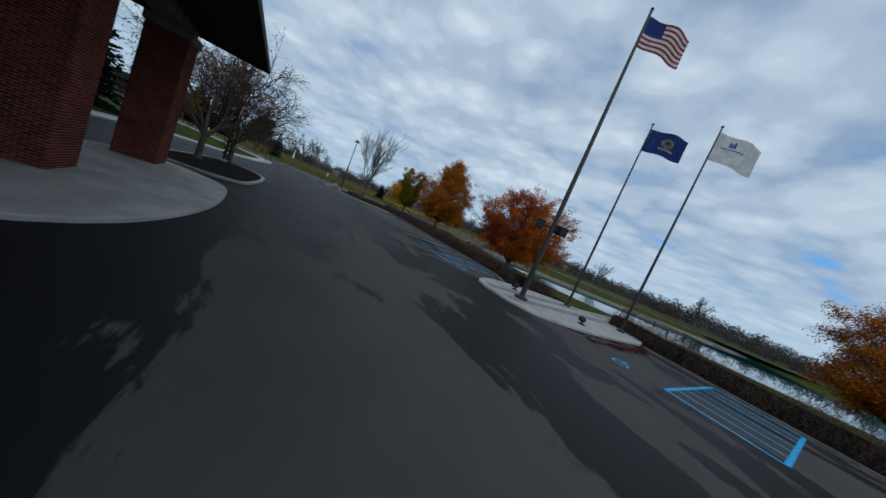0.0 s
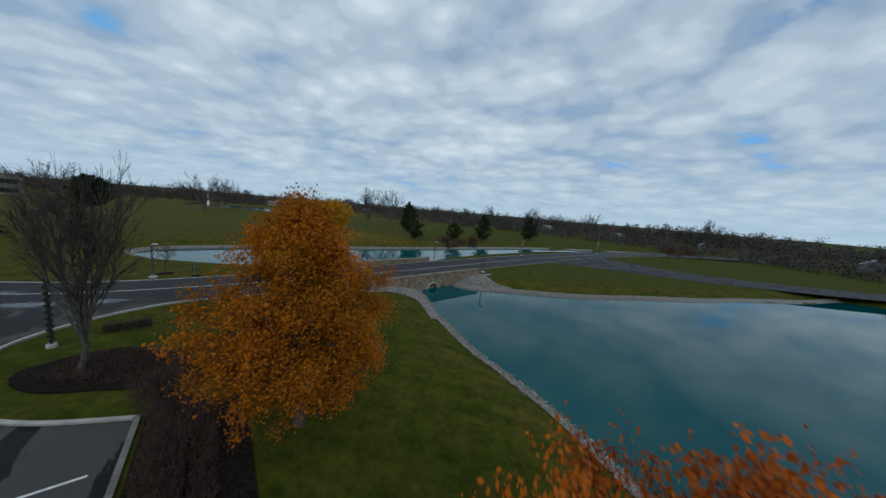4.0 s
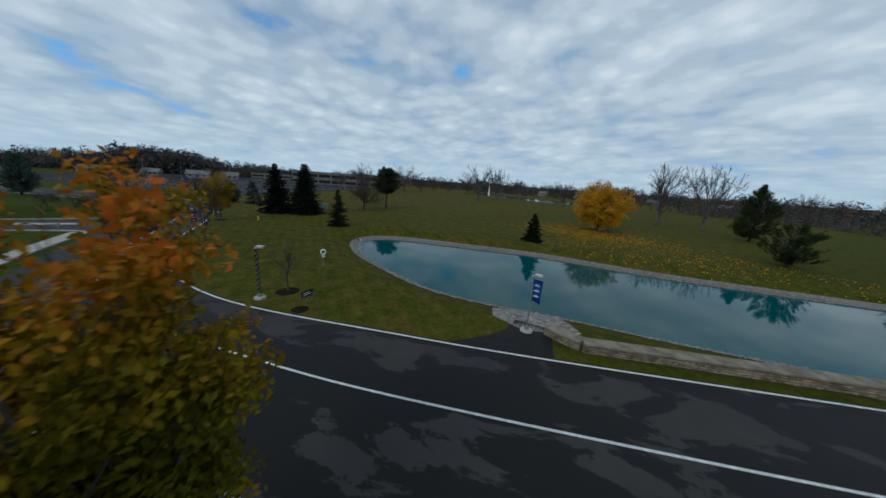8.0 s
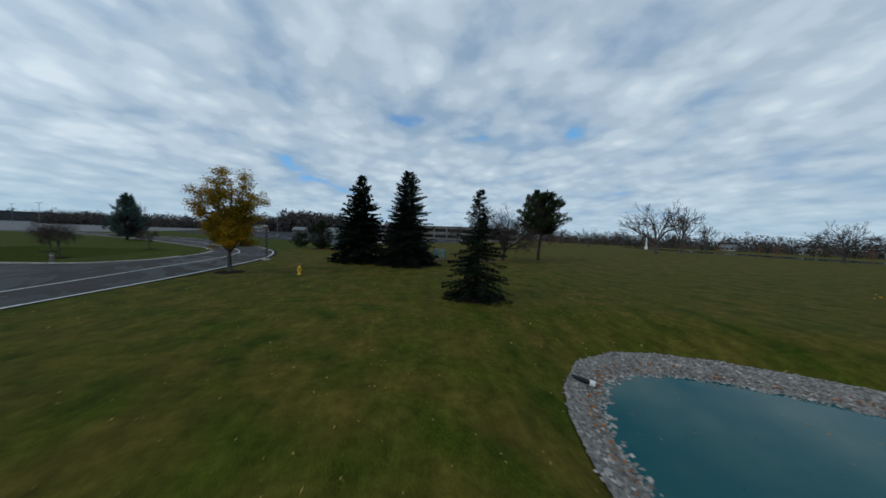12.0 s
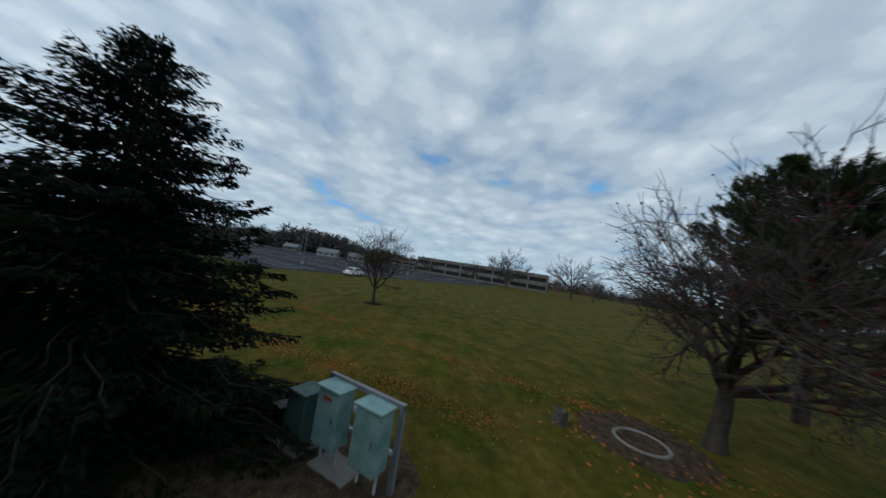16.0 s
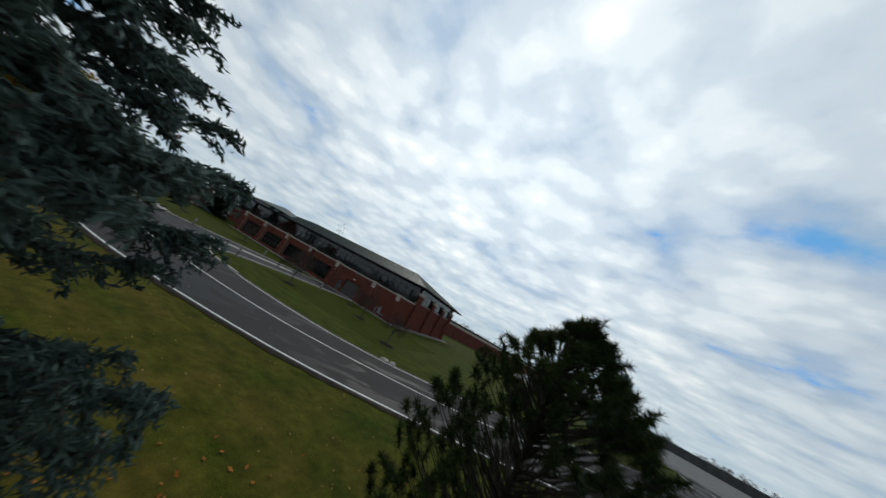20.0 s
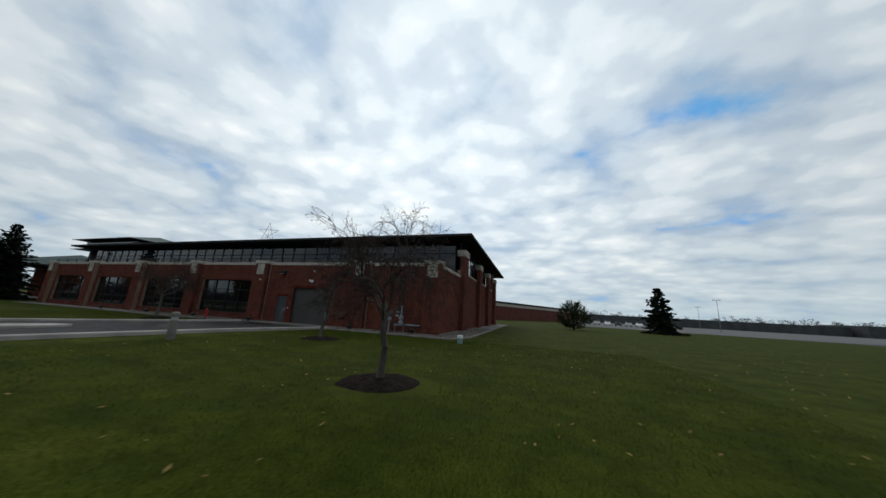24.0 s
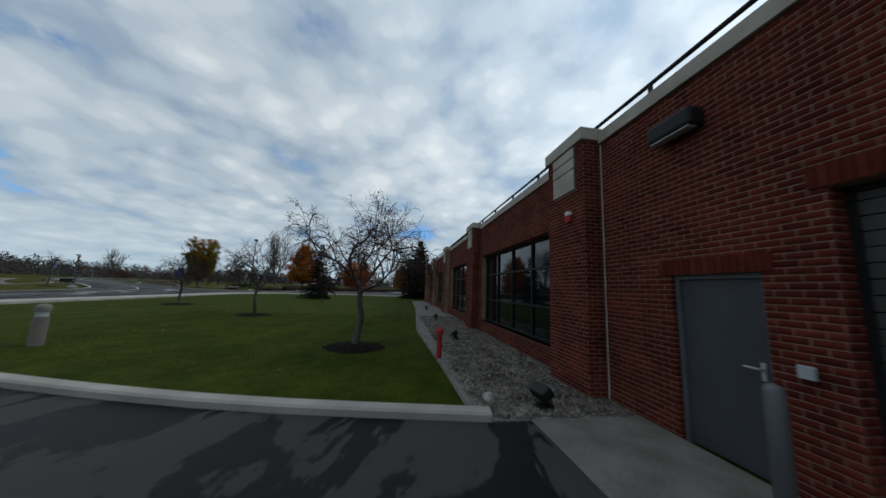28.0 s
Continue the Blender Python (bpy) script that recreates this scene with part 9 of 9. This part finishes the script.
litter("rim_leaves", along([(83.8, -1.65), (85.6, -0.75), (87.25, 0.55), (88.9, 2.1), (90.2, 3.5)], 1300, 0.10, rng), 0.045, 12, L_HEDGE, "brown leaves gathered against the plaza kerb")
pts = np.concatenate([rng.normal(size=(5000, 2)) * [7, 6] + [26, 108], rng.uniform((28, 86), (70, 112), (2600, 2))])
d = shore(pts)
pts, d = pts[d > 1.3], d[d > 1.3]
litter("golden_leaves", np.c_[pts, ground_height(d) + 0.04], 0.11, 5, L_YELLOW, "golden fallen leaves round the yellow tree")
line = along([(89.9, 3.0), (89.0, 1.4), (87.4, -0.3), (85.6, -1.6)], 1500, 0.14, rng)
litter("fallen_leaves", np.c_[line, np.full(len(line), 0.075)], 0.05, 8, L_RED, "dark red leaves drifted against the plaza kerb")
pts = rng.normal(size=(1800, 2)) * [2.6, 2.2] + [81, 13.5]
litter("fallen_leaves", pts, 0.06, 6, L_FALL, "rust leaves fallen round the maple and hedge")


# brown leaves caught among the stones of the shores
for poly, seed in ((POND_W, 11), (POND_E, 12)):
    rim_in, rim_out = outward(poly, 0.02), outward(poly, 0.42)
    k = rng.integers(0, len(poly), 5200)
    t, w = rng.random((5200, 1)), rng.random((5200, 1)) ** 1.5
    nx = (k + 1) % len(poly)
    a = rim_in[k] + (rim_in[nx] - rim_in[k]) * t
    b = rim_out[k] + (rim_out[nx] - rim_out[k]) * t
    q = a + (b - a) * w
    z = ground_height(0.02 + 0.4 * w[:, 0]) + 0.10
    keep = (q[:, 0] < 112) & (q[:, 1] < 100)
    litter("shore_leaves", np.c_[q, z][keep], 0.06, seed, L_FALL, "brown leaves washed up along the pond's edge")


# short grass blades on the lawns by the building
def blades(name, pts, h, seed):
    rng = np.random.default_rng(seed)
    n = len(pts)
    a = rng.uniform(0, 2 * np.pi, n)
    w = rng.uniform(0.003, 0.006, n)
    hh = h * rng.uniform(0.5, 1.3, n)
    lean = rng.normal(size=(n, 2)) * 0.5 * hh[:, None]
    z = np.full(n, -0.01)
    p = np.c_[pts, z]
    s = np.c_[np.cos(a) * w, np.sin(a) * w, np.zeros(n)]
    v = np.stack([p - s, p + s, p + np.c_[lean, hh]], 1).reshape(-1, 3)
    return tagged(new(name, mesh_of(name, v, np.arange(3 * n).reshape(-1, 3), BLADE)), "short mown grass blades", "grass", kind="stuff")


BLADE = leaf_mat("grass_blades", [(0.028, 0.046, 0.003), (0.050, 0.070, 0.005), (0.085, 0.086, 0.010)], 0.8, 0.5)
p = rng.uniform((-24, 2.2), (-6, 20), (150000, 2))
k = (p[:, 0] < -6.9) & ~((p[:, 0] > -15.8) & (p[:, 1] < 2.3))
for x, y, rr in ((-16.5, 12.4, 1.1), (-10.4, 6.7, 0.95)):
    k &= np.hypot(p[:, 0] - x, p[:, 1] - y) > rr
blades("grass_blades", p[k], 0.05, 1)
p = rng.uniform((1, 2.6), (14, 14), (45000, 2))
p = p[(p[:, 0] > 1.0 + 0.22 * p[:, 1]) & (np.hypot(p[:, 0] - 5, p[:, 1] - 4.6) > 0.95)]
blades("grass_blades", p, 0.05, 2)


# drain at the pond's tip
drain = new("drain_pipe")
tagged(drain, "short black drain pipe with a white end at the pond", "pipe")
part("pipe", tube([(15.42, 57.5, -0.93), (15.66, 58.05, -1.06)], 0.09, 14), BLACK, drain)
part("pipe_end", tube([(15.65, 58.02, -1.053), (15.72, 58.18, -1.09)], 0.11, 14), WHITE_P, drain, "white plastic pipe end")

# Distance
CONC_F = mat("weathered_precast", (0.10, 0.092, 0.080), (0.155, 0.143, 0.127), 0.3, 0.9, 0.05, 5, fine=0.1)


def office(x0, y0, x1, y1, h, bays, label):
    """Two-storey precast office block with deep window bands along its front."""
    o = empty("office_block")
    tagged(o, label, "building")
    a, b = np.array((x0, y0)), np.array((x1, y1))
    L = np.linalg.norm(b - a)
    u = (b - a) / L
    o.matrix_basis = Matrix(((u[0], -u[1], 0, x0), (u[1], u[0], 0, y0), (0, 0, 1, 0), (0, 0, 0, 1)))
    part("wall", box(0, 1.0, 0, L, 24, h), CONC_F, o)
    bm = bmesh.new()
    for z0, z1 in ((0, 1.2), (h * 0.36, h * 0.60), (h * 0.84, h + 0.5)):
        add_box(bm, 0, 0, z0, L, 1.0, z1)
    part("spandrel", bm, CONC_F, o)
    w = L / bays
    for k in range(bays + 1):
        part("pier", box(max(k * w - 0.5, 0), -0.15, 0, min(k * w + 0.5, L), 1.0, h), CONC_F, o)
    for k in range(bays):
        for z0, z1 in ((1.2, h * 0.36), (h * 0.60, h * 0.84)):
            part("window", box(k * w + 0.5, 0.55, z0, (k + 1) * w - 0.5, 0.65, z1), BLACK, o)


office(-206, 66, -164.5, 138.5, 9.6, 8, "long two-storey precast office block with dark window bands")
office(-222, 38, -206.5, 65, 5.5, 3, "low precast wing of the office block")
# long brick hall to the south and the dark wall beyond the lot
hall = empty("brick_hall")
tagged(hall, "long low brick hall with a pale band and flat roof", "building")
for nm, z0, z1, m_, o_ in (("wall", 0, 4.6, BRICK_FAR, 0.0), ("pale_band", 4.6, 5.6, LIMESTONE, -0.08), ("roof_edge", 5.6, 6.2, DARK, -0.3)):
    bm = bmesh.new()
    pts = [(2 + o_, -62), (-44 + o_, -152)]
    d_ = Vector((pts[1][0] - pts[0][0], pts[1][1] - pts[0][1], 0)).normalized()
    nrm = Vector((-d_.y, d_.x, 0))
    q = [Vector((*pts[0], 0)), Vector((*pts[1], 0))]
    low = [q[0], q[1], q[1] + nrm * 40, q[0] + nrm * 40]
    vs = [bm.verts.new(p + Vector((0, 0, z0))) for p in low] + [bm.verts.new(p + Vector((0, 0, z1))) for p in low]
    for f in ((0, 1, 5, 4), (1, 2, 6, 5), (2, 3, 7, 6), (3, 0, 4, 7), (4, 5, 6, 7)):
        bm.faces.new([vs[j] for j in f])
    bmesh.ops.recalc_face_normals(bm, faces=bm.faces)
    part(nm, bm, m_, hall)
hl2 = empty("long_dark_hall")
tagged(hl2, "very long dark low hall beyond the parking lot", "building")
part("wall", box(-260, -345, 0, -50, -300, 7.5), mat("dark_cladding", (0.035, 0.038, 0.04), (0.055, 0.06, 0.062), 0.2, 0.7, 0.02, 4), hl2)
part("wall", box(-480, -330, 0, -262, -290, 9), mat("dark_cladding_b", (0.035, 0.038, 0.04), (0.055, 0.06, 0.062), 0.2, 0.7, 0.02, 4), hl2)


PALE_WALL = mat("pale_siding", (0.20, 0.195, 0.185), (0.27, 0.265, 0.255), 0.4, 0.8, 0.02, 6)


def house(x, y, rz, w, d, h, wall_m, label="small pale house far across the fields"):
    o = hit_free("far_house", x, y, rz)
    tagged(o, label, "house")
    part("wall", box(-w / 2, -d / 2, 0, w / 2, d / 2, h), wall_m, o)
    bm = bmesh.new()
    e = 0.5
    vs = [bm.verts.new(q) for q in ((-w / 2 - e, -d / 2 - e, h), (w / 2 + e, -d / 2 - e, h), (w / 2 + e, d / 2 + e, h), (-w / 2 - e, d / 2 + e, h), (-w / 2 - e, 0, h + d * 0.35), (w / 2 + e, 0, h + d * 0.35))]
    for f in ((0, 1, 5, 4), (2, 3, 4, 5), (1, 2, 5), (3, 0, 4), (0, 3, 2, 1)):
        bm.faces.new([vs[j] for j in f])
    bmesh.ops.recalc_face_normals(bm, faces=bm.faces)
    part("roof", bm, GREY_D, o)
    for k in range(3):
        for sy in (-1, 1):
            part("window", box(-w * 0.35 + k * w * 0.3, sy * d / 2 - 0.03, 1.0, -w * 0.35 + k * w * 0.3 + 1.1, sy * d / 2 + 0.03, 2.3), BLACK, o)


for x, y, rz, w in ((-214, 6, 84, 13), (-216, 24, 92, 11)):
    house(x, y, rz, w, 8, 2.7, PALE_WALL, "pale single-storey house beyond the parking lot")
for k, (x, y, rz) in enumerate(((-220, -20, 80), (-235, 2, 85), (-228, -52, 70), (-250, 20, 95), (-120, 330, 10), (-90, 345, 0), (-55, 340, 5), (-10, 350, 0), (-160, 320, 20), (230, 120, 50), (250, 160, 45), (215, 205, 60), (180, 240, 40), (140, 290, 30), (265, 90, 60))):
    house(x, y, rz, 9 + (k * 5) % 5, 7, 2.6, PALE_WALL if k % 3 else CONC_F)
# far pond with a fountain
polygon("far_pond", [(-150, 208), (-110, 198), (-60, 200), (-30, 214), (-34, 236), (-80, 232), (-150, 226)], 0.05, WATER, "pale far pond", "water")
fn = hit_free("fountain", -137, 218)
tagged(fn, "thin white fountain jet on the far pond", "fountain")
part("jet", lathe([(0.9, 0.0), (0.5, 3.0), (0.35, 6.0), (0.2, 8.0), (0.05, 8.6)], 10), WHITE_P, fn)


def light_pole(x, y, h=10.0):
    p = hit_free("light_pole", x, y)
    tagged(p, "tall grey parking-lot light pole", "street lamp")
    part("base", lathe([(0.3, 0), (0.3, 0.8)], 12), CONC, p)
    part("pole", tube([(0, 0, 0.7), (0, 0, h)], [0.08, 0.055], 8), GREY_M, p)
    part("arm", box(-0.7, -0.06, h - 0.1, 0.7, 0.06, h), GREY_M, p)
    part("lamp_head", add_box(box(-0.95, -0.2, h - 0.12, -0.5, 0.2, h + 0.06), 0.5, -0.2, h - 0.12, 0.95, 0.2, h + 0.06), GREY_D, p)


for x, y in ((-85, 34), (-118, 60), (-150, 95), (-112, 2), (-140, 40), (-165, 5), (-52, -75), (-75, -95), (-120, -90), (-90, -140), (-150, -130)):
    light_pole(x, y)
bm = bmesh.new()
du, dv = Vector((-0.66, -0.75, 0)), Vector((-0.75, 0.66, 0))
org = Vector((-64, 34, ROAD_Z + 0.006))
for row in range(7):
    for k in range(34):
        a = org + dv * (3 + row * 16) + du * (k * 2.75 - row * 0.0)
        b = a + dv * 9.5
        s = du * 0.06
        bm.faces.new([bm.verts.new(v) for v in (a - s, b - s, b + s, a + s)])
bmesh.ops.recalc_face_normals(bm, faces=bm.faces)
tagged(part("lot_lines", bm, WHITE), "faded white stall lines of the lot", "road marking", kind="stuff")
for k in range(9):
    car(-34 - k * 3.6, -96 - k * 1.2, 75 + (k * 37) % 9, (PAINT_W, BLACK, GREY_L)[k % 3], "parked car far off in the south lot")


# belts of bare woods
def woods(name, a0, a1, r0, r1, h, count, seed, material, label, centre=(0, 30), crest=None):
    """Many far bare trees as fans of upright twigs with a shaggy outline."""
    rng = np.random.default_rng(seed)
    n = count
    ang = np.radians(rng.uniform(a0, a1, n))
    rad = rng.uniform(r0, r1, n)
    base = np.c_[centre[0] + np.cos(ang) * rad, centre[1] + np.sin(ang) * rad]
    hh = h * (0.82 + 0.07 * np.sin(ang * 17 + 1) + 0.06 * np.sin(ang * 41) + 0.13 * rng.normal(size=n)).clip(0.45, 1.25)
    if crest:
        hh *= 0.45 + 0.55 * np.exp(-((np.degrees(ang) - crest) / 13.0) ** 2)
    m = 80
    t = rng.random((n, m)) ** 0.95
    spread = hh[:, None] * 0.38 * np.sin(np.pi * (0.32 + 0.60 * t)) 
    th = rng.uniform(0, 2 * np.pi, (n, m))
    rr = spread * np.sqrt(rng.random((n, m)))
    p = np.stack([base[:, None, 0] + np.cos(th) * rr, base[:, None, 1] + np.sin(th) * rr, hh[:, None] * (0.02 + 0.93 * t)], -1).reshape(-1, 3)
    d = rng.normal(size=p.shape) * [0.7, 0.7, 0.5] + [0, 0, 0.45]
    d /= np.linalg.norm(d, axis=1, keepdims=True)
    L = np.repeat(hh, m)[:, None] * 0.10 * rng.uniform(0.5, 1.4, (n * m, 1))
    u = np.cross(d, rng.normal(size=p.shape))
    u /= np.linalg.norm(u, axis=1, keepdims=True)
    w = L * np.where(t.reshape(-1, 1) < 0.62, 0.52, 0.20)
    tri = np.stack([p - u * w, p + u * w, p + d * L], 1).reshape(-1, 3)
    tr = np.stack([np.c_[base - [0.25, 0], np.zeros(n)], np.c_[base + [0.25, 0], np.zeros(n)], np.c_[base, hh * 0.6]], 1).reshape(-1, 3)
    v = np.concatenate([tri, tr])
    return tagged(new(name, mesh_of(name, v, np.arange(len(v)).reshape(-1, 3), material)), label, "woods", kind="stuff")


W_GREY = mat("far_bare_woods", (0.040, 0.034, 0.032), (0.080, 0.067, 0.060), 0.05, 1.0, 0, 2, fine=0.3)
W_RUST = mat("far_rusty_woods", (0.085, 0.045, 0.024), (0.16, 0.075, 0.03), 0.05, 1.0, 0, 2, fine=0.3)
W_EVER = mat("far_evergreens", (0.012, 0.018, 0.010), (0.030, 0.038, 0.020), 0.05, 1.0, 0, 2, fine=0.3)
woods("far_woods", -20, 165, 330, 420, 14, 1900, 1, W_GREY, "grey belt of bare woods along the horizon")
woods("far_woods", 20, 95, 215, 270, 7.5, 420, 11, W_GREY, "grey bare woods beyond the ponds")
woods("far_woods", 160, 225, 290, 370, 22, 1500, 2, W_GREY, "grey wooded rise beyond the parking lot", crest=191)
woods("far_woods", 215, 345, 430, 560, 14, 900, 3, W_GREY, "grey belt of bare woods behind the halls")
woods("rusty_trees", 30, 150, 260, 330, 9, 60, 4, W_RUST, "rust-brown autumn trees in the distance")
woods("far_evergreens", 40, 140, 250, 350, 10, 90, 5, W_EVER, "dark evergreens in the distance")
woods("field_bushes", 55, 140, 285, 305, 6, 260, 6, W_GREY, "low grey bushes in front of the far houses")
